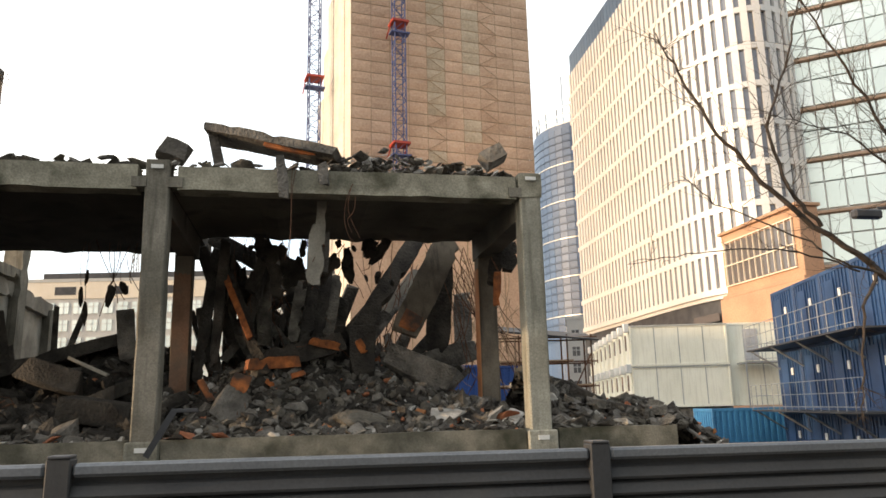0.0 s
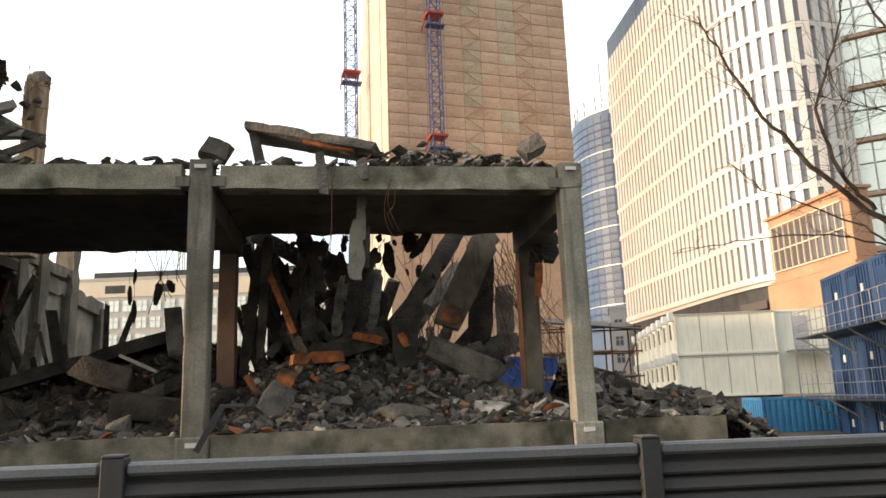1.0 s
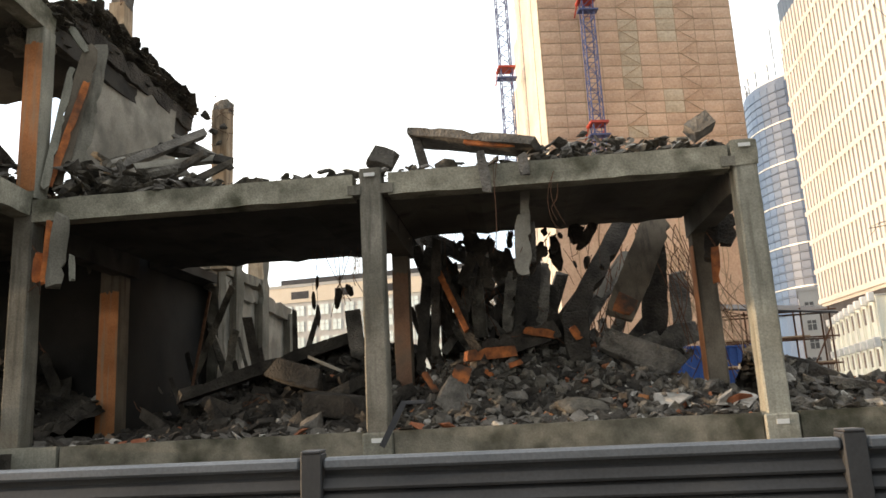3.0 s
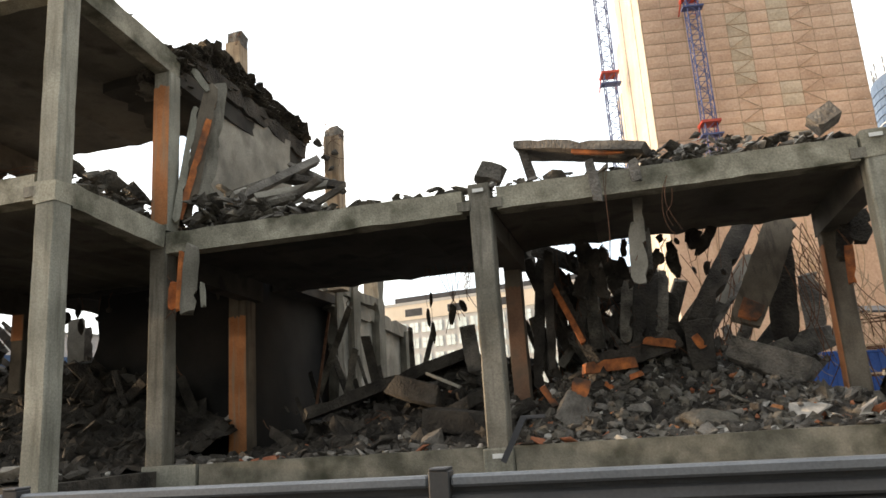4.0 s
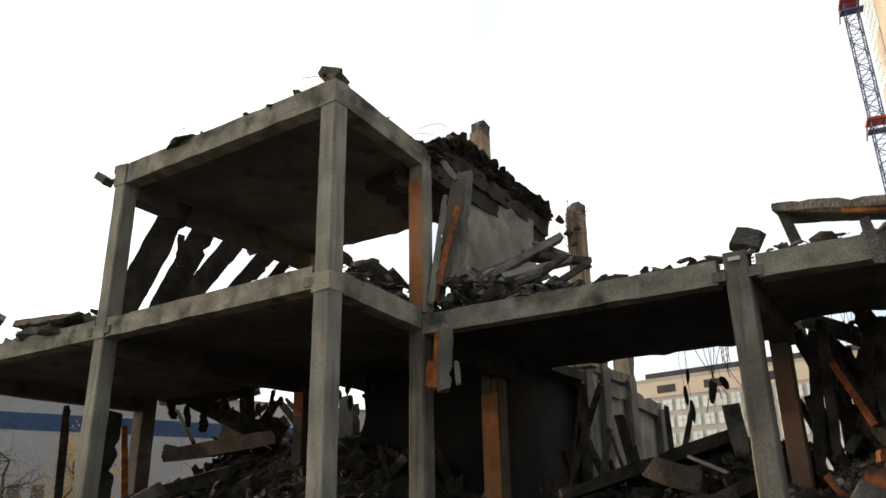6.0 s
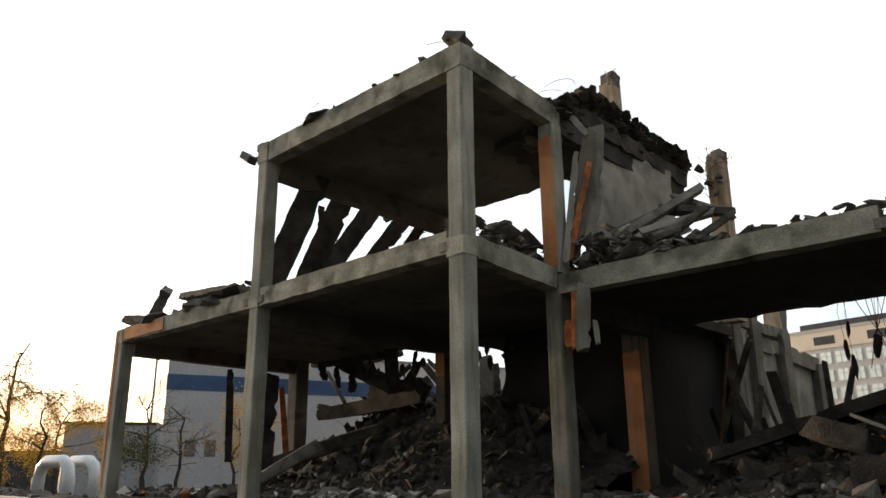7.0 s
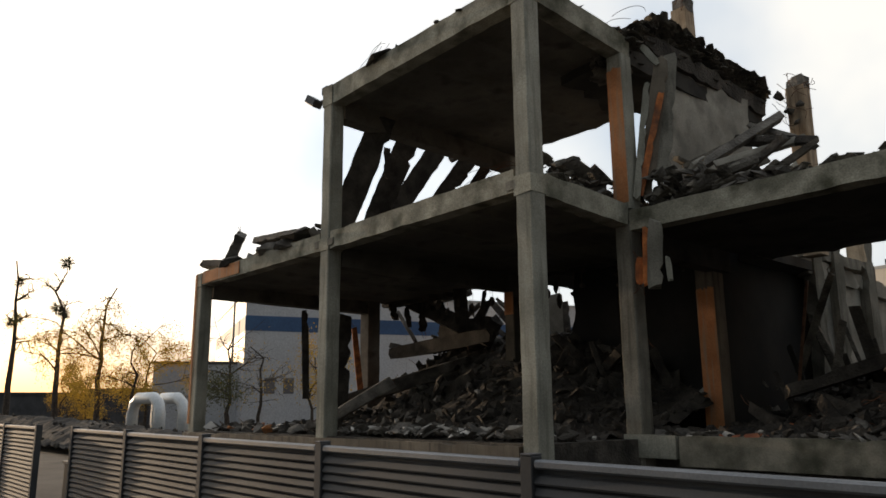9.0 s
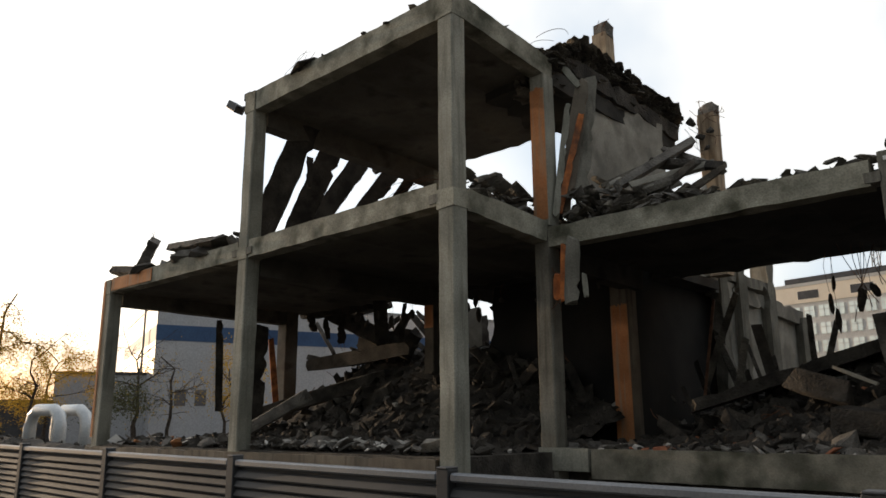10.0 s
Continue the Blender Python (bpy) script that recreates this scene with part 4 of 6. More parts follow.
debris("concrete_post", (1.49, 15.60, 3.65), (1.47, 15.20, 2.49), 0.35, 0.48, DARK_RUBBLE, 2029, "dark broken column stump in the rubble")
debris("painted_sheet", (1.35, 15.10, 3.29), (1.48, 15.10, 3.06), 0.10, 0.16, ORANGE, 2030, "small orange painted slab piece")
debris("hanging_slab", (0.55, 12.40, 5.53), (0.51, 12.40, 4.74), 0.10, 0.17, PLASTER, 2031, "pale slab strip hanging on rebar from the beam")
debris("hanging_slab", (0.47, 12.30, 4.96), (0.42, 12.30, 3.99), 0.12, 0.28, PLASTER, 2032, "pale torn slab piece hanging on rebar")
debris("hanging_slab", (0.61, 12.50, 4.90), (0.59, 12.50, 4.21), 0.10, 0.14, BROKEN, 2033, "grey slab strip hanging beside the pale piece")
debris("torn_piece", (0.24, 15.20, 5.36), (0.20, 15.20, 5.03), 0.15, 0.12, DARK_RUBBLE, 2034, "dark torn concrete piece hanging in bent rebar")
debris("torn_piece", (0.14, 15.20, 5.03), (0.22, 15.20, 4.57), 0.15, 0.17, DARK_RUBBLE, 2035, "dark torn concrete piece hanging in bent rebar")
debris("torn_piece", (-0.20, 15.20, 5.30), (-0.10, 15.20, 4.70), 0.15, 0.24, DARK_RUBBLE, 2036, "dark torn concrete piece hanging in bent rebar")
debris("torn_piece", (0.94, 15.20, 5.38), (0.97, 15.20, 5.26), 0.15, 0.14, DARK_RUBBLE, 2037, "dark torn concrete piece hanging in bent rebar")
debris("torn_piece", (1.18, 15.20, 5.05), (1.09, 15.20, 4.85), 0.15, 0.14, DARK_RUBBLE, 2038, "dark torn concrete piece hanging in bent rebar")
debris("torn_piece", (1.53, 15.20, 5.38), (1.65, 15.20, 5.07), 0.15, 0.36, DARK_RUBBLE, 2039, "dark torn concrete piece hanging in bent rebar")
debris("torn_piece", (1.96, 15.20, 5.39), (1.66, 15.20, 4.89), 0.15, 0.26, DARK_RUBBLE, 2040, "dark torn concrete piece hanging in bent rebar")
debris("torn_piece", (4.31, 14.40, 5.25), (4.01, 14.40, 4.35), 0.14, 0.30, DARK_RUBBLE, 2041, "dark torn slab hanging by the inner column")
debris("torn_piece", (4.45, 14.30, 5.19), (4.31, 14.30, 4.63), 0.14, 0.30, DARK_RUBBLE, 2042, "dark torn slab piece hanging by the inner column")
debris("painted_sheet", (4.11, 14.30, 4.57), (4.07, 14.30, 3.94), 0.12, 0.16, ORANGE, 2043, "orange painted slab end hanging by the column")
debris("torn_slab", (-7.42, 12.30, 8.91), (-7.74, 11.90, 6.12), 0.08, 0.30, BROWN_GREY, 2044, "dark board panel leaning on the wall")
debris("torn_slab", (-7.42, 12.60, 9.08), (-7.47, 12.10, 6.31), 0.10, 0.30, GRIMY, 2045, "grey board panel leaning on the wall")
debris("painted_sheet", (-7.43, 12.20, 8.14), (-7.77, 11.75, 6.03), 0.06, 0.13, ORANGE, 2046, "orange painted board panel leaning on the wall")
debris("torn_slab", (-7.67, 12.10, 8.38), (-7.81, 11.70, 6.00), 0.08, 0.14, CONCRETE, 2047, "grey torn board leaning on the wall")
debris("torn_slab", (-7.79, 12.20, 9.28), (-7.46, 12.20, 8.78), 0.08, 0.14, CONCRETE, 2048, "grey board leaning under the roof edge")
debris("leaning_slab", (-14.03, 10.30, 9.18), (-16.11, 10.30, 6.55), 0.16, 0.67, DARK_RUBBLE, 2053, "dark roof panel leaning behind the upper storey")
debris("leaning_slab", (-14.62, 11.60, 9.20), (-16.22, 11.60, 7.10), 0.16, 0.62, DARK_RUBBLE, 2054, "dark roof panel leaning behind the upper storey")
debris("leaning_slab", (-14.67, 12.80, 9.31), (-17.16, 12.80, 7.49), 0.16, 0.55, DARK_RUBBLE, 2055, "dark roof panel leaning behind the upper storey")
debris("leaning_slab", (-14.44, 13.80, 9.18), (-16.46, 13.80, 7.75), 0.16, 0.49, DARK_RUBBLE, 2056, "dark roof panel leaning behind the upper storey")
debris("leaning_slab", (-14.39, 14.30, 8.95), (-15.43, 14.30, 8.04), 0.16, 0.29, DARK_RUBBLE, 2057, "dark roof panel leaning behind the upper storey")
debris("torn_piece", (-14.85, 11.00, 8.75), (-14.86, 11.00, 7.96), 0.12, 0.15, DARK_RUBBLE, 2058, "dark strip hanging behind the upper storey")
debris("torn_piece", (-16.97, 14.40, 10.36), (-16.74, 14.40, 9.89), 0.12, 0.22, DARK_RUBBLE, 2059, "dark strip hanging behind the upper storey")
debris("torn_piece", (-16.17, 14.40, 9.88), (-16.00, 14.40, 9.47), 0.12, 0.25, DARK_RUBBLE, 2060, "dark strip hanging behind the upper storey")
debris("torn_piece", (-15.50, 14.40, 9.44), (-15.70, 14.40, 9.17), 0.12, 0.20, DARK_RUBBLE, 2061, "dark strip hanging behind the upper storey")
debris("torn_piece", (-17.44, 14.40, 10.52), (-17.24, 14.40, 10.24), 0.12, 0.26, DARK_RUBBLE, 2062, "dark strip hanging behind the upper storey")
debris("hanging_stub", (-0.14, 11.40, 5.87), (-0.06, 11.38, 5.19), 0.12, 0.15, BROKEN, 117, "pale concrete strip hanging over the edge beam")
debris("hanging_stub", (0.51, 11.40, 5.79), (0.55, 11.38, 5.46), 0.12, 0.15, BROKEN, 118, "pale concrete strip hanging over the edge beam")
debris("boulder", (0.72, 12.80, 1.74), (1.80, 12.80, 1.68), 0.80, 0.42, MID_RUBBLE, 131, "large rounded concrete lump in the rubble")
debris("concrete_slab", (5.19, 12.60, 2.00), (6.16, 12.20, 1.73), 0.50, 0.14, BROKEN, 135, "grey slab sliding down the outer rubble heap")
debris("concrete_slab", (4.98, 13.60, 2.32), (5.56, 13.00, 1.94), 0.70, 0.25, DARK_RUBBLE, 136, "dark slab on the outer rubble heap")
debris("long_slab", (-6.61, 14.50, 2.30), (-3.37, 16.00, 3.42), 1.30, 0.24, DARK_RUBBLE, 137, "long dark floor slab sloping over the rubble")
debris("concrete_slab", (-3.51, 13.20, 2.05), (-2.38, 13.20, 1.89), 0.70, 0.42, DARK_RUBBLE, 138, "thick dark slab block lying on the rubble")
debris("concrete_slab", (-4.36, 14.00, 2.73), (-3.45, 13.80, 2.46), 0.60, 0.40, DARK_RUBBLE, 139, "thick dark slab block lying on the rubble")
debris("steel_bar", (-3.70, 13.70, 2.92), (-3.00, 13.50, 2.60), 0.06, 0.06, PLASTER, 140, "pale steel bar lying on the rubble")
debris("hanging_lump", (-4.19, 15.90, 4.53), (-4.16, 15.90, 4.06), 0.10, 0.10, DARK_RUBBLE, 141, "dark concrete lump hanging on bent rebar")
debris("hanging_lump", (-4.06, 15.80, 4.21), (-4.05, 15.80, 3.68), 0.10, 0.12, DARK_RUBBLE, 142, "dark concrete lump hanging on bent rebar")
debris("hanging_lump", (-3.56, 15.80, 4.59), (-3.63, 15.80, 4.01), 0.12, 0.17, DARK_RUBBLE, 143, "dark concrete lump hanging on bent rebar")
debris("hanging_lump", (-3.44, 15.90, 4.64), (-3.30, 15.90, 4.32), 0.10, 0.14, DARK_RUBBLE, 144, "dark concrete lump hanging on bent rebar")
debris("hanging_lump", (-4.11, 16.00, 4.89), (-4.13, 16.00, 4.51), 0.10, 0.08, DARK_RUBBLE, 145, "dark concrete lump hanging on bent rebar")
debris("concrete_post", (-3.22, 15.50, 3.87), (-3.02, 15.00, 2.87), 0.20, 0.30, BROKEN, 146, "broken grey post standing in the rubble")
debris("steel_bar", (-6.99, 16.00, 2.54), (-6.85, 16.60, 4.76), 0.06, 0.06, RUSTY, 147, "thin bar leaning against the dark wall")
debris("torn_slab", (-20.46, 15.80, 5.92), (-16.08, 15.80, 4.13), 0.30, 0.52, DARK_RUBBLE, 2201, "dark collapsed slab sloping down at the back of the wing")
debris("torn_slab", (-17.07, 15.50, 6.07), (-16.86, 15.50, 4.16), 0.30, 0.43, DARK_RUBBLE, 2202, "dark torn post at the back of the wing")
debris("torn_slab", (-19.84, 15.00, 3.85), (-15.22, 15.00, 4.12), 0.20, 0.42, DARK_RUBBLE, 2203, "dark broken beam lying on the wing rubble")
debris("torn_slab", (-21.25, 15.70, 5.77), (-17.68, 15.70, 5.75), 0.30, 0.45, DARK_RUBBLE, 2204, "dark slab edge hanging at the back of the wing")
debris("torn_slab", (-15.70, 15.30, 5.48), (-15.90, 15.30, 4.05), 0.10, 0.15, DARK_RUBBLE, 2205, "thin dark post at the back of the wing")
debris("torn_slab", (-19.86, 16.20, 5.61), (-17.32, 16.20, 5.72), 0.20, 0.24, DARK_RUBBLE, 2206, "dark broken beam at the back of the wing")
debris("torn_slab", (-18.43, 16.00, 4.48), (-15.96, 16.00, 4.51), 0.30, 0.63, DARK_RUBBLE, 2207, "dark broken block on the wing rubble")
debris("torn_slab", (-15.84, 16.00, 4.67), (-16.83, 16.00, 3.88), 0.30, 0.41, DARK_RUBBLE, 2208, "dark broken block on the wing rubble")
debris("torn_piece", (-20.63, 15.60, 5.62), (-20.44, 15.60, 5.10), 0.12, 0.26, DARK_RUBBLE, 2209, "dark torn lump hanging from the wing slab")
debris("torn_piece", (-19.81, 15.60, 5.43), (-19.70, 15.60, 4.81), 0.12, 0.21, DARK_RUBBLE, 2210, "dark torn lump hanging from the wing slab")
debris("torn_piece", (-19.00, 15.60, 5.18), (-18.96, 15.60, 4.60), 0.12, 0.25, DARK_RUBBLE, 2211, "dark torn lump hanging from the wing slab")
debris("torn_piece", (-18.00, 15.60, 5.44), (-17.87, 15.60, 4.81), 0.12, 0.16, DARK_RUBBLE, 2212, "dark torn lump hanging from the wing slab")
debris("torn_slab", (-15.43, 18.20, 5.58), (-15.34, 18.20, 3.40), 0.12, 0.48, PLASTER, 2213, "pale torn wall piece at the back of the wing")
debris("torn_slab", (-14.85, 18.00, 5.28), (-14.80, 18.00, 3.69), 0.12, 0.22, BROKEN, 2214, "grey torn wall strip at the back of the wing")
debris("torn_slab", (-1.64, 15.70, 5.50), (-0.24, 15.70, 4.75), 0.30, 0.32, DARK_RUBBLE, 2215, "dark slab hanging tilted under the broken edge")
debris("torn_slab", (-1.49, 16.00, 5.26), (-0.71, 16.00, 4.14), 0.30, 0.32, DARK_RUBBLE, 2216, "dark slab leaning in the collapsed bay")
debris("torn_slab", (-0.55, 16.40, 5.49), (0.19, 16.40, 4.14), 0.20, 0.26, MID_RUBBLE, 2217, "dusty slab strip leaning in the collapsed bay")
debris("torn_slab", (0.14, 16.20, 4.40), (-1.17, 16.20, 3.75), 0.20, 0.17, DARK_RUBBLE, 2218, "dark beam lying across the collapsed bay")
debris("torn_slab", (-0.74, 16.00, 3.96), (0.04, 16.00, 3.23), 0.20, 0.22, BROKEN, 2219, "grey broken beam in the collapsed bay")
debris("torn_slab", (1.00, 15.90, 3.63), (1.38, 15.90, 2.66), 0.30, 0.27, DARK_RUBBLE, 2220, "dark broken slab leaning on the stump")
debris("hanging_slab", (-7.29, 11.45, 5.38), (-7.38, 11.45, 4.19), 0.20, 0.27, GRIMY, 2221, "grey concrete block hanging by the corner column")
debris("painted_sheet", (-7.44, 11.36, 5.26), (-7.50, 11.36, 4.21), 0.14, 0.12, ORANGE, 2222, "orange painted edge of the hanging block")
debris("painted_sheet", (-7.62, 11.40, 4.75), (-7.67, 11.40, 4.28), 0.14, 0.16, ORANGE, 2223, "orange painted concrete piece hanging by the corner column")
debris("hanging_slab", (-7.12, 11.50, 4.70), (-7.09, 11.50, 4.26), 0.10, 0.10, CONCRETE, 2224, "grey concrete strip hanging by the corner column")
debris("concrete_beam", (-7.16, 12.60, 6.51), (-6.20, 14.60, 7.91), 0.22, 0.17, BROKEN, 156, "long grey beam lying across the rubble")
debris("concrete_beam", (-7.07, 13.40, 7.01), (-6.64, 14.80, 7.82), 0.20, 0.13, BROKEN, 157, "grey beam lying across the rubble")
debris("concrete_beam", (-6.86, 13.00, 6.68), (-5.42, 13.80, 7.01), 0.20, 0.12, PLASTER, 158, "pale beam lying across the rubble")
debris("concrete_beam", (-6.92, 14.80, 7.95), (-5.35, 14.00, 6.89), 0.20, 0.13, BROKEN, 159, "grey beam lying across the rubble")
debris("concrete_beam", (-6.93, 14.20, 7.49), (-5.09, 13.60, 6.79), 0.25, 0.16, DARK_RUBBLE, 160, "dark beam lying across the rubble")
debris("jutting_slab", (-1.30, 12.20, 6.52), (0.79, 11.75, 6.00), 0.70, 0.15, BROKEN, 163, "long broken floor slab jutting up over the roof edge")
debris("concrete_post", (-1.27, 12.10, 6.52), (-1.12, 11.95, 5.84), 0.20, 0.16, DARK_RUBBLE, 164, "dark stub propping the jutting slab")
debris("painted_slab", (-0.39, 11.72, 6.20), (0.42, 11.62, 6.01), 0.10, 0.09, ORANGE, 165, "orange painted underside of the jutting slab")
debris("concrete_block", (3.67, 11.90, 6.31), (3.27, 11.95, 6.08), 0.35, 0.27, BROKEN, 166, "grey concrete block with bolt holes on the roof edge")
debris("concrete_block", (-2.04, 11.80, 6.12), (-1.60, 11.90, 5.97), 0.40, 0.30, BROKEN, 167, "broken column head on the roof edge")
debris("concrete_block", (-8.35, 8.95, 9.93), (-7.84, 8.95, 9.69), 0.35, 0.20, DARK_RUBBLE, 168, "dark block on the upper roof corner")
debris("concrete_beam", (-15.29, 9.70, 1.83), (-14.96, 11.20, 2.67), 0.35, 0.30, BROKEN, 174, "grey beam leaning on the ground floor rubble")
debris("dangling_sheet", (-20.46, 12.00, 5.12), (-20.24, 12.00, 2.39), 0.12, 0.22, DARK_RUBBLE, 175, "dark sheet panel hanging by the wing column")
debris("dangling_sheet", (-19.24, 12.60, 4.87), (-19.09, 12.40, 2.10), 0.12, 0.62, DARK_RUBBLE, 176, "dark wall panel hanging by the wing column")
debris("painted_beam", (-20.89, 14.20, 4.79), (-20.30, 14.10, 2.49), 0.10, 0.20, ORANGE, 177, "orange painted strip on the inner wing post")
debris("concrete_beam", (-20.71, 15.80, 3.95), (-17.97, 16.00, 4.07), 0.50, 0.30, DARK_RUBBLE, 178, "dark broken beam on the wing rubble")
debris("concrete_slab", (-12.66, 16.50, 4.52), (-11.66, 15.50, 2.27), 0.12, 0.25, PLASTER, 187, "pale plaster sheet leaning in the dark")
debris("concrete_beam", (-19.95, 13.00, 2.22), (-16.66, 15.50, 3.44), 0.50, 0.40, DARK_RUBBLE, 188, "long dark beam lying on the wing rubble")
debris("concrete_block", (-19.09, 9.10, 7.01), (-19.80, 9.10, 6.31), 0.40, 0.28, BROKEN, 189, "broken concrete block on the low roof")
debris("concrete_block", (-21.50, 9.10, 6.39), (-20.00, 9.10, 6.16), 0.40, 0.20, DARK_RUBBLE, 190, "broken concrete block on the low roof")
debris("concrete_block", (-18.24, 9.20, 6.55), (-15.85, 9.20, 6.36), 0.50, 0.16, BROKEN, 191, "broken concrete slab on the low roof")


# ---- bent reinforcing bars ----
def rebar(name, label, a, b, n, seed, sag=0.5, spread=0.2, r=0.009, mat=RUSTY):
    """A bunch of bent bars from near a to near b."""
    rnd = random.Random(seed)
    t = thing(name, label, "rebar")
    for _ in range(n):
        p0 = Vector(a) + Vector((rnd.gauss(0, spread), rnd.gauss(0, spread * 0.5), rnd.gauss(0, spread)))
        p3 = Vector(b) + Vector((rnd.gauss(0, spread), rnd.gauss(0, spread * 0.5), rnd.gauss(0, spread)))
        p1 = p0.lerp(p3, 0.33) + Vector((rnd.uniform(-sag, sag), rnd.uniform(-sag, sag) * 0.5, rnd.uniform(-sag, sag)))
        p2 = p0.lerp(p3, 0.66) + Vector((rnd.uniform(-sag, sag), rnd.uniform(-sag, sag) * 0.5, rnd.uniform(-sag, sag)))
        pts = []
        for k in range(9):
            u = k / 8
            pts.append(p0 * (1 - u) ** 3 + 3 * p1 * u * (1 - u) ** 2 + 3 * p2 * u * u * (1 - u) + p3 * u ** 3)
        part("bar", tube(bmesh.new(), pts, [r] * 9, 4), mat, t)
    return t


rebar("rebar_tangle", "tangle of rusty rebar hanging behind the end column", (3.73, 16.50, 5.12), (4.16, 16.00, 2.73), 26, 41, 0.55, 0.45, 0.011)
rebar("rebar_tangle", "tangle of rusty rebar hanging behind the fallen beams", (2.43, 17.50, 5.19), (2.24, 17.00, 3.20), 16, 42, 0.5, 0.4, 0.011)
rebar("rebar_tangle", "bent rebar under the broken slab edge", (-0.59, 16.00, 5.20), (0.23, 16.00, 3.40), 16, 43, 0.5, 0.5)
rebar("rebar_tangle", "bent rebar strands holding hanging lumps", (-3.42, 15.90, 5.38), (-3.31, 15.80, 4.08), 7, 44, 0.15, 0.28)
rebar("hanging_wire", "thin wires hanging over the edge beam", (0.07, 11.42, 5.78), (-0.01, 11.40, 4.29), 2, 45, 0.12, 0.05, 0.006)
rebar("hanging_wire", "thin wires hanging under the edge beam", (0.98, 11.42, 5.39), (1.08, 11.50, 4.60), 3, 46, 0.25, 0.08, 0.006)
rebar("rebar_tangle", "bent rebar sticking out of the column stump", (-7.26, 18.30, 10.01), (-6.72, 18.00, 9.61), 7, 47, 0.5, 0.2, 0.008)
rebar("rebar_tangle", "bent rebar sticking out of the tall stump", (-9.25, 16.40, 12.23), (-9.00, 16.30, 12.53), 5, 48, 0.3, 0.1, 0.008)
rebar("rebar_tangle", "thin rebar loops along the upper roof edge", (-12.91, 8.90, 9.68), (-12.09, 8.90, 9.92), 4, 49, 0.3, 0.12, 0.006)
rebar("rebar_tangle", "thin rebar loops over the roof corner", (-8.00, 11.40, 9.63), (-8.00, 12.40, 10.01), 2, 50, 0.25, 0.1, 0.006)
rebar("rebar_tangle", "bent rebar dangling behind the upper storey", (-13.68, 14.50, 8.47), (-13.99, 13.00, 7.80), 10, 51, 0.3, 0.3, 0.008)
rebar("rebar_tangle", "rebar strands over the torn roof edge", (-7.62, 17.90, 9.62), (-7.22, 18.10, 8.92), 5, 52, 0.3, 0.15, 0.008)
for i, (x, z, s) in enumerate(((-7.55, 9.72, 0.3), (-7.35, 9.27, 0.24), (-7.1, 9.37, 0.2), (-7.2, 8.92, 0.2))):
    tagged(piece("hanging_lump", CHUNKS[DARK_RUBBLE.name][i], turned(random.Random(i), x, 17.9, z, s), None), "dark concrete lump dangling on rebar from the roof edge", "lump")
bm = bmesh.new()
rod(bm, (-15.05, 8.9, 9.52), (-14.1, 8.9, 9.35), 0.03)
lampt = thing("flood_lamp", "small dark flood lamp on a bracket at the roof corner", "lamp")
part("bracket", bm, DARK_METAL, lampt)
part("housing", one(-0.2, 0.2, -0.14, 0.14, -0.10, 0.10, 0.02, pose(-15.1, 8.9, 9.56, 0, 35, 10)), DARK_METAL, lampt)
part("housing", one(-0.12, 0.12, -0.12, 0.12, -0.1, 0.1, 0.02, pose(-14.45, 8.9, 9.62)), DARK_METAL, lampt)
# small steel frame leaning at the foot of the second column
rod_t = thing("bent_bracket", "bent dark steel bracket leaning at the column foot", "bracket")
member("leg", (XB + 0.10, 11.3, 1.35), (XB + 0.45, 11.35, 2.0), 0.05, 0.09, DARK_METAL, 81, parent=rod_t)
part("arm", one(XB + 0.42, XB + 0.78, 11.33, 11.38, 1.95, 2.01, 0.01), DARK_METAL, rod_t)
# orange patches painting the low sunlight on the wing beam's end and post
part("paint_coat", one(XF + 0.25, XF + 2.6, YD - 0.20, YD - 0.185, 5.70, 6.04, 0.004), ORANGE, ruin, "orange patch of painted sunlight on the beam end")
part("paint_coat", one(XF - 0.18, XF - 0.06, YD - 0.225, YD - 0.212, 1.7, 6.0), ORANGE, cF, "orange strip of painted sunlight on the post")

# the thicket of fallen members behind the standing bay
rnd = random.Random(91)
for k in range(34):
    x, y = rnd.uniform(-1.5, 1.3), rnd.uniform(15.6, 18.2)
    z0 = rnd.uniform(2.3, 3.4)
    L = rnd.uniform(0.9, 2.4)
    lean = rnd.uniform(-0.9, 0.9)
    debris("fallen_member", (x, y, z0), (x + L * lean, y + rnd.uniform(-0.6, 0.6), min(5.4, z0 + L * 0.8)), rnd.uniform(0.1, 0.3), rnd.uniform(0.10, 0.34), rnd.choice((DARK_RUBBLE, DARK_RUBBLE, MID_RUBBLE, BROKEN)), 300 + k, "dark broken concrete member jammed upright in the rubble")
for k in range(22):
    x, y = rnd.uniform(1.3, 3.9), rnd.uniform(16.2, 18.4)
    z0 = rnd.uniform(2.2, 3.0)
    L = rnd.uniform(0.5, 1.4)
    debris("fallen_member", (x, y, z0), (x + L * rnd.uniform(-0.9, 0.9), y + rnd.uniform(-0.4, 0.4), z0 + L * 0.7), rnd.uniform(0.1, 0.3), rnd.uniform(0.10, 0.3), rnd.choice((DARK_RUBBLE, BROKEN, BROKEN)), 340 + k, "broken grey concrete member leaning in the rubble")
for k in range(16):
    x, y, z = rnd.uniform(-1.4, 2.2), rnd.uniform(15.0, 15.5), 5.55 - 1.25 * rnd.random() ** 1.5
    h = rnd.uniform(0.15, 0.45)
    debris("hanging_lump", (x, y, z), (x + rnd.uniform(-0.08, 0.08), y, z - h), 0.12, rnd.uniform(0.07, 0.16), DARK_RUBBLE, 370 + k, "dark concrete lump hanging on bent rebar")
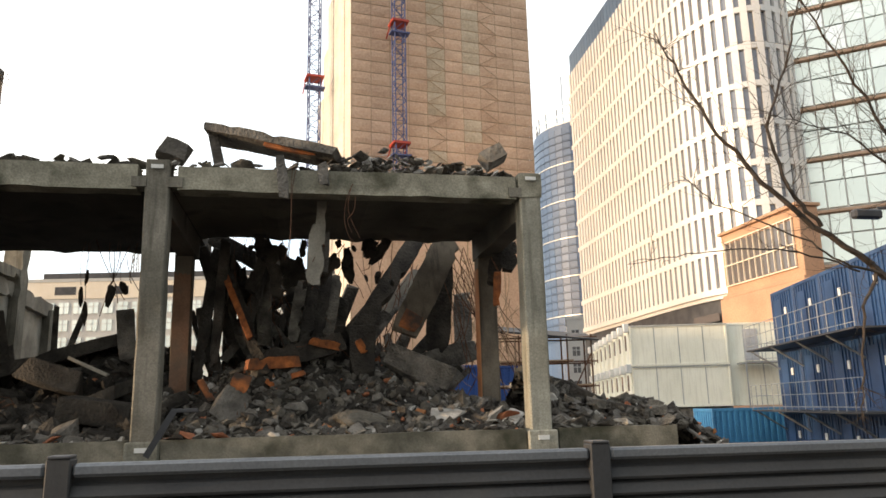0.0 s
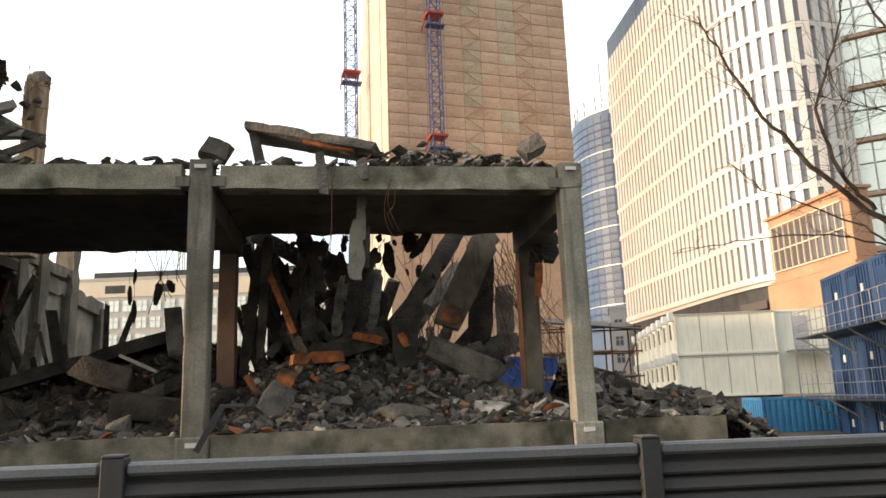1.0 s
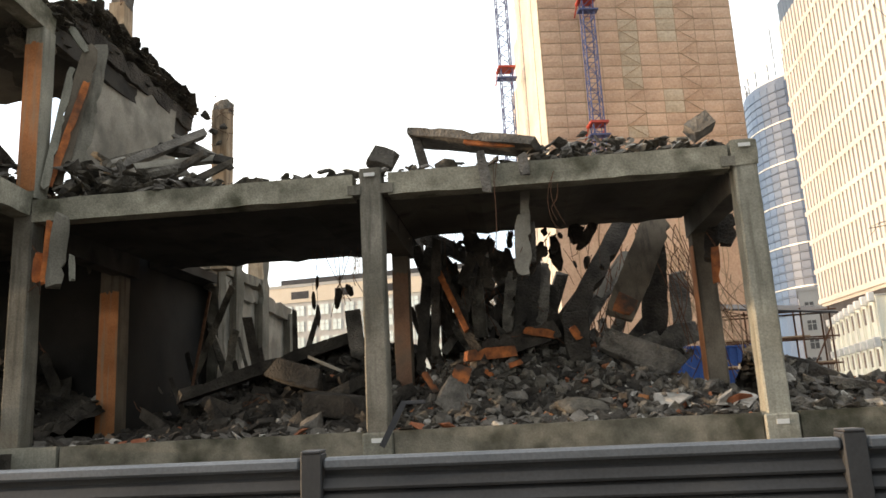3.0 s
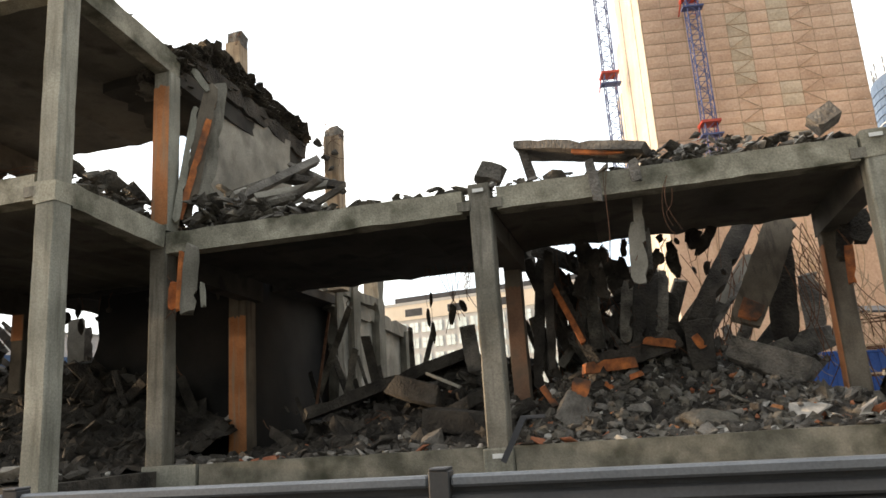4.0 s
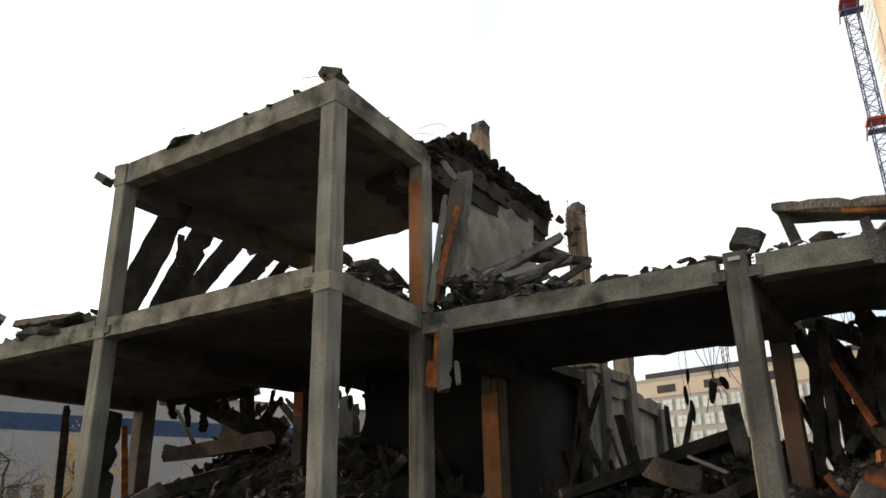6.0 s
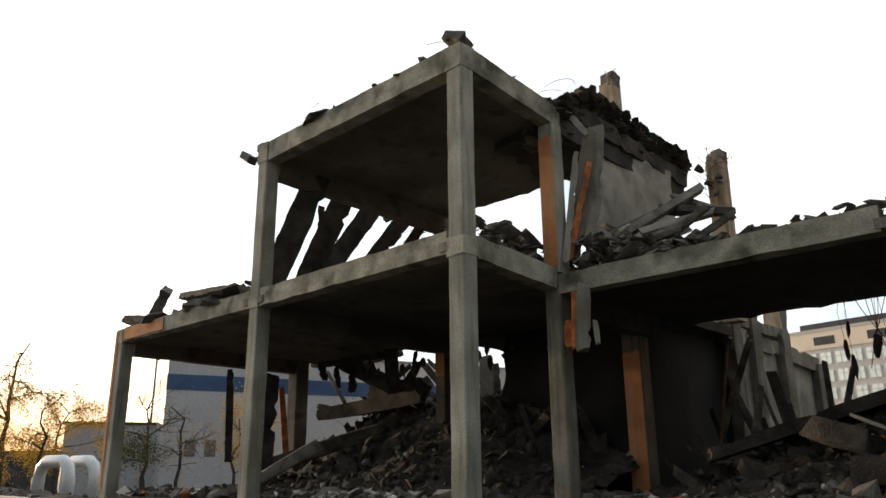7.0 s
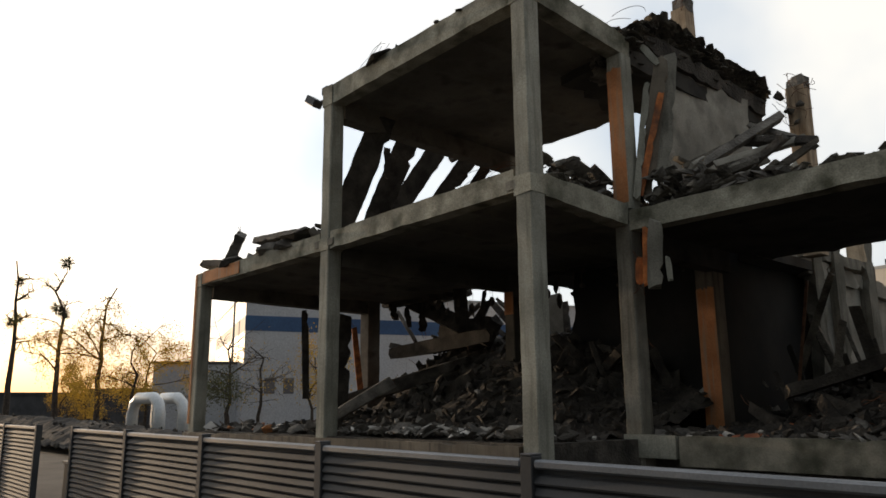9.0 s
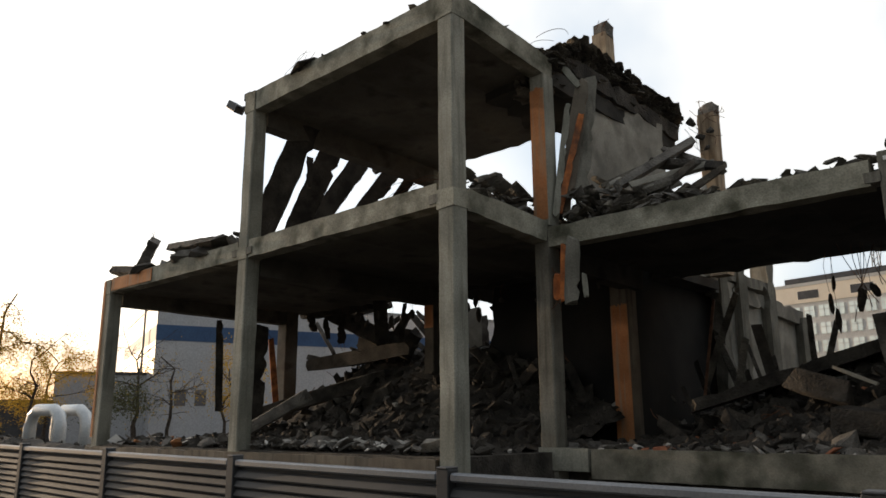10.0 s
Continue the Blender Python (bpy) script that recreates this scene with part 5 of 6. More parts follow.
for k in range(26):
    x, y, z = rnd.uniform(-18.6, -9.0), rnd.uniform(15.0, 15.6), 5.6 - 0.5 * rnd.random()
    debris("hanging_lump", (x, y, z), (x + rnd.uniform(-0.1, 0.1), y, z - rnd.uniform(0.15, 0.5)), 0.12, rnd.uniform(0.08, 0.24), DARK_RUBBLE, 410 + k, "dark torn lump hanging from the wing slab edge")
for k in range(40):
    x, y = rnd.uniform(-19.0, -9.5), rnd.uniform(13.8, 17.5)
    z0 = 1.7 + 1.6 * max(0, 1 - abs(x + 13.0) / 6.5)
    L = rnd.uniform(0.6, 1.8)
    debris("fallen_member", (x, y, z0), (x + L * rnd.uniform(-1, 1), y + rnd.uniform(-0.6, 0.6), z0 + L * rnd.uniform(0.1, 0.7)), rnd.uniform(0.15, 0.5), rnd.uniform(0.10, 0.3), DARK_RUBBLE, 440 + k, "dark broken slab piece jammed in the wing rubble")
for k in range(26):
    x, y = rnd.uniform(-6.8, -2.4), rnd.uniform(13.2, 17.0)
    z0 = 1.5 + 1.5 * math.exp(-((x + 3.0) / 2.6) ** 2) * max(0, (y - 12.5) / 4.5)
    L = rnd.uniform(0.5, 1.5)
    debris("fallen_member", (x, y, z0), (x + L * rnd.uniform(-1, 1), y + rnd.uniform(-0.6, 0.6), z0 + L * rnd.uniform(0.0, 0.4)), rnd.uniform(0.2, 0.6), rnd.uniform(0.10, 0.3), DARK_RUBBLE, 490 + k, "dark broken slab piece lying in the rubble")
for k in range(64):
    x, y = rnd.uniform(-7.6, -5.0), rnd.uniform(11.8, 14.8)
    L = rnd.uniform(0.5, 1.7)
    z0 = 5.81 + 1.1 * rnd.random() * max(0, (-5.0 - x) / 2.6)
    debris("fallen_board", (x, y, z0), (x + L * rnd.uniform(-0.6, 1), y + L * rnd.uniform(-0.5, 0.5), z0 + L * rnd.uniform(-0.05, 0.35)), rnd.uniform(0.08, 0.2), rnd.uniform(0.06, 0.13), rnd.choice((BROKEN, MID_RUBBLE, PLASTER)), 1520 + k, "grey broken board lying on the roof rubble")
for k in range(16):
    x, y = rnd.uniform(-11.2, -8.3), rnd.uniform(10.4, 13.2)
    L = rnd.uniform(0.5, 1.2)
    z0 = 6.02 + 0.9 * rnd.random() * max(0, 1 - abs(x + 9.4) / 2.2)
    debris("fallen_board", (x, y, z0), (x + L * rnd.uniform(-0.6, 1), y + L * rnd.uniform(-0.5, 0.5), z0 + L * rnd.uniform(-0.3, 0.35)), rnd.uniform(0.1, 0.3), rnd.uniform(0.05, 0.12), rnd.choice((BROKEN, DARK_RUBBLE)), 560 + k, "grey broken board lying on the wing floor")

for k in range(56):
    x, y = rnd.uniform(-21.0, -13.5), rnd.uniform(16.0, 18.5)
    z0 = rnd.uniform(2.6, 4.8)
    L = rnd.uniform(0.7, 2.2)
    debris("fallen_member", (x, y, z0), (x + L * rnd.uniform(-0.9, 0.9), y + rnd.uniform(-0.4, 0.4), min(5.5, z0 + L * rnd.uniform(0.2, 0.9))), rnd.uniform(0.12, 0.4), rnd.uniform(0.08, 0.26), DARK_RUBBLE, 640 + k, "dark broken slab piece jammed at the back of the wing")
for k in range(12):
    x, y = rnd.uniform(-7.4, -4.6), rnd.uniform(15.0, 18.0)
    z0 = rnd.uniform(1.8, 2.8)
    L = rnd.uniform(0.8, 2.4)
    debris("fallen_member", (x, y, z0), (x + L * rnd.uniform(-0.5, 0.5), y + rnd.uniform(-0.3, 0.3), z0 + L), rnd.uniform(0.06, 0.2), rnd.uniform(0.06, 0.2), rnd.choice((MID_RUBBLE, DARK_RUBBLE)), 720 + k, "thin broken post leaning in the dark bay")

for k in range(11):
    x, y = rnd.uniform(-1.75, -0.5), rnd.uniform(15.3, 16.6)
    z0 = rnd.uniform(2.2, 3.8)
    L = rnd.uniform(1.2, 2.6)
    debris("fallen_member", (x, y, z0), (x + L * rnd.uniform(-0.35, 0.35), y + rnd.uniform(-0.3, 0.3), min(5.6, z0 + L)), rnd.uniform(0.1, 0.3), rnd.uniform(0.10, 0.3), rnd.choice((DARK_RUBBLE, DARK_RUBBLE, MID_RUBBLE)), 760 + k, "dark broken concrete member jammed beside the inner column")
for k in range(13):
    x, y, z = rnd.uniform(-1.6, 1.6), rnd.uniform(14.95, 15.4), rnd.uniform(4.6, 5.5)
    debris("torn_piece", (x, y, z), (x + rnd.uniform(-0.35, 0.35), y, z - rnd.uniform(0.2, 0.7)), 0.15, rnd.uniform(0.10, 0.3), DARK_RUBBLE, 800 + k, "dark torn concrete piece hanging in bent rebar")

# ---- bare tree over the fence ----
tree = thing("bare_tree", "bare dark tree with thin drooping twigs beside the fence", "tree")
rnd = random.Random(77)


def limb(pts, r0, r1, parent, steps=5, name="limb"):
    line_ = []
    for a, b in zip(pts, pts[1:]):
        for k in range(steps):
            u = k / steps
            line_.append(Vector(a).lerp(Vector(b), u) + Vector((rnd.gauss(0, 0.012), rnd.gauss(0, 0.012), rnd.gauss(0, 0.012))))
    line_.append(Vector(pts[-1]))
    n = len(line_)
    ob = part(name, tube(bmesh.new(), line_, [r0 + (r1 - r0) * k / (n - 1) for k in range(n)], 6), BARK, parent)
    return line_, ob


def twigs(bm, line_, count, length, r, start=0.15, depth=1, pull=0.0):
    for _ in range(count):
        i = rnd.randrange(int(len(line_) * start), len(line_) - 1)
        p = line_[i]
        d = (line_[i + 1] - line_[i]).normalized()
        side = Vector((rnd.gauss(0, 1), rnd.gauss(0, 1), rnd.gauss(0.25, 1))).normalized()
        d = (d * 0.9 + side * 0.9).normalized()
        L = length * rnd.uniform(0.4, 1.2)
        pts, q = [p.copy()], p.copy()
        for k in range(6):
            d = (d + Vector((rnd.gauss(0, 0.16), rnd.gauss(0, 0.16), rnd.gauss(0, 0.16) - pull))).normalized()
            q = q + d * L / 6
            pts.append(q.copy())
        tube(bm, pts, [r * (1 - 0.8 * k / 6) for k in range(7)], 3)
        if depth > 0:
            twigs(bm, pts, 4, length * 0.5, r * 0.55, 0.1, depth - 1, pull)


trunk, _t = limb(((9.2, 7.6, 0), (8.8, 7.5, 1.5), (8.0, 7.3, 2.7), (7.4, 7.1, 3.0), (6.61, 7.0, 3.25)), 0.14, 0.05, tree, name="trunk")
l1, a1 = limb(((6.61, 7.0, 3.25), (5.82, 7.0, 3.81), (5.2, 7.0, 4.29), (4.73, 7.0, 4.84), (4.33, 7.0, 5.54), (4.11, 7.0, 6.01)), 0.042, 0.006, tree)
l2, a2 = limb(((5.9, 7.0, 3.78), (5.54, 7.0, 4.23), (5.36, 7.0, 4.96), (5.7, 6.9, 5.82), (5.96, 6.9, 6.7)), 0.026, 0.008, tree)
l3, a3 = limb(((6.64, 7.0, 3.28), (6.1, 6.9, 3.34), (5.65, 6.9, 3.59), (4.56, 6.9, 4.02), (4.2, 6.9, 4.3)), 0.018, 0.004, tree)
l4, a4 = limb(((6.3, 7.0, 3.30), (5.5, 6.9, 3.50), (4.83, 6.9, 3.52), (4.2, 6.9, 3.45), (3.52, 6.9, 3.33)), 0.012, 0.003, tree)
l5, a5 = limb(((6.5, 7.0, 3.28), (6.2, 6.9, 2.9), (6.1, 6.9, 2.3), (6.02, 6.9, 1.7)), 0.022, 0.006, tree)
l6, a6 = limb(((7.6, 7.2, 3.0), (7.2, 7.0, 4.3), (6.6, 6.9, 5.3), (6.0, 6.8, 6.2), (5.6, 6.8, 7.0)), 0.026, 0.006, tree)
l7, a7 = limb(((7.2, 7.1, 4.4), (6.4, 7.0, 4.9), (5.9, 7.0, 5.0), (5.4, 7.0, 5.1)), 0.014, 0.004, tree)
for ln, ob, cnt, ll in ((l1, a1, 26, 0.8), (l2, a2, 26, 0.9), (l3, a3, 12, 0.5), (l4, a4, 8, 0.4), (l5, a5, 8, 0.5), (l6, a6, 46, 1.1), (l7, a7, 24, 0.9)):
    bm = bmesh.new()
    twigs(bm, ln, cnt, ll, 0.0055)
    tagged(part("twigwork", bm, BARK, ob), kind="stuff")
street = thing("street_lamp", "dark street lamp head on a curved arm", "street lamp")
part("pole", tube(bmesh.new(), [(21.5, 20, 0), (21.4, 20, 5), (21.0, 20, 7.0), (19.8, 20, 7.9), (18.2, 20, 7.8)], [0.1, 0.09, 0.07, 0.05, 0.05]), DARK_METAL, street)
part("head", one(17.3, 18.3, 19.85, 20.15, 7.45, 7.75, 0.06), DARK_METAL, street)

# ---- far left: warehouse, pipes, trees, bank ----
ware = thing("warehouse", "white panel warehouse with a broad blue stripe", "warehouse", m=pose(-72.9, 36.0, -0.9, 0, 0, 71))
part("wall", one(0, 48, 0, 30, 0, 15.2), WHITE_WALL, ware)
part("stripe", one(-0.03, 48, -0.04, 30, 11.15, 12.75), BLUE_STRIPE, ware, "blue stripe panel band")
part("parapet", one(-0.1, 48.1, -0.1, 30, 15.21, 15.5), GALV, ware)
for i in range(12):
    part("panel_joint", one(i * 4.0 + 1.98, i * 4.0 + 2.02, -0.02, 0.01, 0, 11.1), GALV, ware)
for i, x in enumerate((2.2, 4.2)):
    w = part("window", one(x, x + 1.1, -0.05, 0.1, 4.6, 6.2), WINDOW_DARK, ware)
    part("frame", one(x - 0.08, x + 1.18, -0.06, -0.051, 6.2, 6.32), GALV, w)
part("flank_pipe", rod(bmesh.new(), (-0.5, 6, 0), (-0.5, 6, 15.0), 0.14), GALV, ware)
annex = thing("low_annex", "low grey flat-roofed annex beside the warehouse", "building", m=pose(-82.0, 30.0, -0.9, 0, 0, 62))
part("wall", one(0, 14, 0, 14, 0, 7.9), WHITE_WALL, annex)
part("parapet", one(-0.15, 14.15, -0.15, 14.15, 7.9, 8.2), DARK_METAL, annex)
for x0, y0, w, h, a in ((-130, 24, 26, 4.6, 75), (-118, 34, 18, 5.0, 70), (-150, 10, 30, 4.6, 85)):
    b = thing("far_shed", "low dim shed on the horizon against the sunset", "shed", m=pose(x0, y0, 0, 0, 0, a))
    part("wall", one(0, w, 0, 10, 0, h), DARK_METAL, b)
    part("roof", one(-0.3, w + 0.3, -0.3, 10.3, h, h + 0.35), DARK_METAL, b)
pipes = thing("pipe_loop", "white insulated heating pipe loop over the yard", "pipe", m=pose(-47.3, 16.0, -0.4, 0, 0, 12))
for y in (0.0, 1.6):
    pts = [(0.3, y, 0.2), (0.3, y, 2.3), (0.5, y, 2.9), (0.9, y, 3.2), (2.5, y, 3.2), (2.95, y, 2.9), (3.15, y, 2.3), (3.15, y, 0.2)]
    part("pipe", tube(bmesh.new(), pts, [0.34] * 8, 12), PIPE_WHITE, pipes, smooth=True)
for x in (1.2, 2.2):
    part("support", rod(bmesh.new(), (x, 0.8, 0), (x, 0.8, 3.0), 0.12), PIPE_WHITE, pipes)
bank, _s = heap("dark overgrown earth bank and boundary rubble", -90, -22, 10.5, 15.0, lambda x, y: bump_at(x, y, -62, 12.8, 45, 1.9, 1.8), ((DARK_RUBBLE, 1),), 900, 0, 51, 0.3, DARK_RUBBLE, 0.5)


def far_tree(x, y, h, seed, leaf=None, leaves=0, balls=0, label="", spread=0.35, droop=0.05):
    """A tapered trunk with forked limbs, fine twigs, sparse leaves and tufts of mistletoe."""
    r = random.Random(seed)
    t = thing("tree", label, "tree", "background trees")
    pts = [Vector((x + r.gauss(0, 0.04) * k, y + r.gauss(0, 0.04) * k, h * k / 8)) for k in range(9)]
    part("trunk", tube(bmesh.new(), pts, [h * 0.020 * (1 - 0.85 * k / 8) + 0.02 for k in range(9)], 7), BARK, t)
    bm = bmesh.new()
    tips = []

    def grow(p, d, L, rad, depth):
        q, pp = p.copy(), [p.copy()]
        for k in range(4):
            d = (d + Vector((r.gauss(0, 0.16), r.gauss(0, 0.16), r.gauss(0.04, 0.14) - droop * (3 - depth)))).normalized()
            q = q + d * L / 4
            pp.append(q.copy())
        tube(bm, pp, [rad * (1 - 0.16 * k) for k in range(5)], 4)
        tips.extend(pp[1:])
        if depth:
            for _ in range(4):
                a = r.choice(pp[1:])
                grow(a, (d + Vector((r.gauss(0, 0.7), r.gauss(0, 0.7), r.gauss(0.1, 0.5)))).normalized(), L * r.uniform(0.45, 0.7), rad * 0.5, depth - 1)

    for k in range(7):
        i = r.randrange(3, 8)
        an = r.uniform(0, 6.28)
        grow(pts[i], Vector((math.cos(an), math.sin(an), r.uniform(0.2, 0.9))).normalized(), h * spread * r.uniform(0.5, 1.0), h * 0.007, 2)
    tagged(part("branchwork", bm, BARK, t), kind="stuff")
    if leaves:
        vs, fs = [], []
        for k in range(2 * leaves):
            p = r.choice(tips) + Vector((r.gauss(0, 0.35), r.gauss(0, 0.35), r.gauss(-0.15, 0.4)))
            u = Vector((r.gauss(0, 1), r.gauss(0, 1), r.gauss(0, 1))).normalized() * r.uniform(0.03, 0.08)
            v = Vector((r.gauss(0, 1), r.gauss(0, 1), r.gauss(0, 1))).normalized() * r.uniform(0.03, 0.08)
            n = len(vs)
            vs += [tuple(p - u), tuple(p + v), tuple(p + u), tuple(p - v)]
            fs.append((n, n + 1, n + 2, n + 3))
        me = bpy.data.meshes.new("leaves")
        me.from_pydata(vs, [], fs)
        me.materials.append(leaf)
        lo_ = new("leaves", me)
        lo_.parent = t
        tagged(lo_, kind="stuff")
    for k in range(balls):
        c = pts[r.randrange(5, 9)] + Vector((r.gauss(0, 0.6), r.gauss(0, 0.6), r.gauss(0, 0.5)))
        bm = bmesh.new()
        for _ in range(170):
            d = Vector((r.gauss(0, 1), r.gauss(0, 1), r.gauss(0, 1))).normalized() * r.uniform(0.3, 0.95)
            rod(bm, c + d * 0.3, c + d, 0.022, 3)
        tagged(part("mistletoe", bm, MISTLETOE, t, "round tuft of mistletoe"), kind="stuff")
    return t


far_tree(-66.8, 20, 12.5, 1, LEAF, 4500, 0, "half-bare willow with yellowing leaves", 0.42, 0.12)
far_tree(-64.7, 22, 8.0, 6, LEAF, 3000, 0, "low willow with yellowing leaves", 0.5, 0.16)
far_tree(-79.7, 20, 15.6, 2, LEAF, 300, 3, "tall bare tree with mistletoe tufts", 0.18)
far_tree(-100.4, 20, 20.0, 3, LEAF, 300, 3, "tall bare tree with mistletoe tufts", 0.18)
far_tree(-72.4, 26, 8.5, 4, LEAF, 4000, 0, "small yellow-leaved tree beside the annex", 0.4)
far_tree(-50.7, 24, 7.2, 5, LEAF, 120, 0, "small bare tree before the warehouse", 0.45)
far_tree(-48.1, 25, 6.4, 7, LEAF, 200, 0, "small bare tree before the warehouse", 0.45)
far_tree(-44.5, 27, 5.5, 8, LEAF, 1500, 0, "small yellow-leaved tree before the warehouse", 0.4)
far_tree(-48.6, 23, 4.4, 9, MISTLETOE, 1600, 0, "dark green bush before the warehouse", 0.5)
far_tree(-93.1, 24, 6.0, 10, LEAF, 5000, 0, "low yellow bush against the sunset", 0.6)
far_tree(-86.9, 25, 5.5, 11, LEAF, 4000, 0, "low yellow bush against the sunset", 0.6)

# ---- tower under scaffold netting ----
TOWER = pose(7.2, 110.0, -1.75, 0, 0, 10)
TW, TD, TH, LIFT, NBAY = 31.5, 26.0, 98.0, 2.0, 10
tower = thing("wrapped_tower", "tall tower block wrapped in orange scaffold netting", "tower block", m=TOWER)
part("core", one(0.9, TW - 0.9, 0.9, TD - 0.9, 0, TH - 1), TERRACOTTA, tower)
bay = TW / NBAY


def net_mesh(name, w, h, mat, seed):
    """One sheet of netting laced to the tubes, bellied out between them."""
    bm = bmesh.new()
    n = 5
    g = [[bm.verts.new((w * i / n, -0.12 * math.sin(math.pi * j / n) * (0.5 + 0.5 * math.sin(math.pi * i / n)) - 0.05 * noise.noise(Vector((i * 0.9, j * 0.9, seed))), h * j / n)) for j in range(n + 1)] for i in range(n + 1)]
    for i in range(n):
        for j in range(n):
            bm.faces.new((g[i][j], g[i + 1][j], g[i + 1][j + 1], g[i][j + 1]))
    me = bpy.data.meshes.new(name)
    bm.to_mesh(me)
    bm.free()
    me.materials.append(mat)
    return me


nets = [net_mesh("net_sheet", bay - 0.10, LIFT - 0.14, NET, s) for s in range(3)]
old_nets = [net_mesh("net_sheet", bay - 0.10, LIFT - 0.14, NET_OLD, s + 7) for s in range(2)]
part("netting_skirt", one(0.05, TW - 0.05, 0.1, 0.2, 0, 35.95), NET, tower)
for i in range(NBAY):
    for k in range(18, 48):
        me = rnd.choice(old_nets if i in (4, 6) and rnd.random() < 0.7 else nets)
        piece("net_sheet", me, pose(i * bay + 0.05, 0.0, k * LIFT + 0.07), tower)
for i in range(NBAY + 1):
    part("standard", rod(bmesh.new(), (i * bay, 0.02, 0), (i * bay, 0.02, TH), 0.06), SCAFFOLD, tower)
for k in range(16, 49):
    part("deck", one(-0.1, TW + 0.1, -0.05, 0.88, k * LIFT - 0.05, k * LIFT + 0.05), SCAFFOLD, tower)
for i in (4, 7):
    bm = bmesh.new()
    for k in range(16, 48, 2):
        rod(bm, (i * bay, -0.27, k * LIFT), ((i + 1) * bay, -0.27, (k + 1) * LIFT), 0.05)
        rod(bm, ((i + 1) * bay, -0.27, (k + 1) * LIFT), (i * bay, -0.27, (k + 2) * LIFT), 0.05)
    tagged(part("brace", bm, SCAFFOLD, tower), kind="stuff")
# left flank: netting below, bare glass higher up
for j in range(6):
    zt = 60.0 + 8.0 * (5 - j)
    part("flank_netting", one(-0.15 - 0.08 * (j % 2), 0.05, j * 4.3 + 0.03, j * 4.3 + 4.27, 0, min(zt, TH)), NET_PALE, tower)
bm = bmesh.new()
for k in range(20, 49):
    for j in range(8):
        box(bm, 0.55, 0.62, 1.0 + j * 3.0, 3.9 + j * 3.0, k * LIFT + 0.06, k * LIFT + LIFT - 0.06)
tagged(part("flank_glass", bm, WINDOW_PALE, tower, "pale glass panes on the flank"), kind="stuff")


def lattice(name, x, y, z0, z1, w, parent_label, reds):
    """A square lattice mast with red collars."""
    t = thing(name, parent_label, "hoist mast", m=TOWER @ pose(x, y, 0))
    for sx in (-w / 2, w / 2):
        for sy in (-w / 2, w / 2):
            part("chord", rod(bmesh.new(), (sx, sy, z0), (sx, sy, z1), 0.10), MAST_BLUE, t)
    bm = bmesh.new()
    k, z = 0, z0
    while z < z1 - w:
        for (ax, ay), (bx, by) in (((-1, -1), (1, -1)), ((1, -1), (1, 1)), ((1, 1), (-1, 1)), ((-1, 1), (-1, -1))):
            s = 1 if k % 2 else -1
            rod(bm, (ax * w / 2 * 1, ay * w / 2, z if s > 0 else z + w), (bx * w / 2, by * w / 2, z + w if s > 0 else z), 0.065, 4)
            rod(bm, (ax * w / 2, ay * w / 2, z), (bx * w / 2, by * w / 2, z), 0.06, 4)
        z += w
        k += 1
    tagged(part("lacing", bm, MAST_BLUE, t), kind="stuff")
    for z in reds:
        c = part("collar", one(-w * 0.8, w * 0.8, -w * 0.8, w * 0.8, z, z + 0.35), MAST_RED, t, "red steel collar")
        for sx in (-1, 1):
            part("tie", rod(bmesh.new(), (sx * w * 0.75, 0, z + 0.2), (sx * w * 0.75, 3.0, z - 1.6), 0.12), MAST_RED, c)
        part("tie", one(-w * 0.9, w * 0.9, -w * 0.7, w * 0.2, z - 1.9, z - 1.65), MAST_BLUE, c)
    return t


lattice("hoist_mast", 7.0, -2.6, 30, 99, 1.7, "blue lattice hoist mast with red collars beside the wrapped tower", (43.2, 63.6, 84.0))
lattice("crane_mast", -3.3, 14.0, 30, 110, 1.9, "blue and rusty lattice crane mast behind the wrapped tower", (60.0, 82.0))

# ---- white office tower with a rounded nose ----
def smooth_line(pts, n):
    """Evenly spaced points on a Catmull-Rom curve through pts."""
    p = [Vector((*q, 0)) for q in pts]
    p = [2 * p[0] - p[1]] + p + [2 * p[-1] - p[-2]]
    fine = []
    for i in range(1, len(p) - 2):
        for k in range(40):
            t = k / 40
            fine.append(0.5 * ((2 * p[i]) + (p[i + 1] - p[i - 1]) * t + (2 * p[i - 1] - 5 * p[i] + 4 * p[i + 1] - p[i + 2]) * t * t + (3 * p[i] - p[i - 1] - 3 * p[i + 1] + p[i + 2]) * t ** 3))
    fine.append(p[-2])
    d = [0.0]
    for a, b in zip(fine, fine[1:]):
        d.append(d[-1] + (b - a).length)
    out, j = [], 0
    for k in range(n + 1):
        s = d[-1] * k / n
        while j < len(d) - 2 and d[j + 1] < s:
            j += 1
        f = (s - d[j]) / max(1e-6, d[j + 1] - d[j])
        out.append(fine[j].lerp(fine[j + 1], min(1, f)))
    return out


office = thing("office_tower", "white office tower with a rounded corner and slot windows", "office tower")
SHAPE = ((41.8, 106), (41.3, 92), (40.8, 78), (41.0, 69.5), (42.5, 65), (46, 62.8), (50, 64.5), (52, 69))
NW = 46
line = smooth_line(SHAPE, NW)
OB, OT, FLOOR = 12.2, 53.2, 4.1
levels = round((OT - OB) / FLOOR)
# wall behind the windows
bm = bmesh.new()
lo = [bm.verts.new((q.x, q.y, OB - 0.4)) for q in line]
hi = [bm.verts.new((q.x, q.y, OT - 0.4)) for q in line]
for i in range(NW):
    bm.faces.new((lo[i], lo[i + 1], hi[i + 1], hi[i]))
bm.faces.new(hi[::-1])
bm.faces.new(lo)
bm.faces.new((lo[-1], lo[0], hi[0], hi[-1]))
part("wall", bm, CLADDING, office)


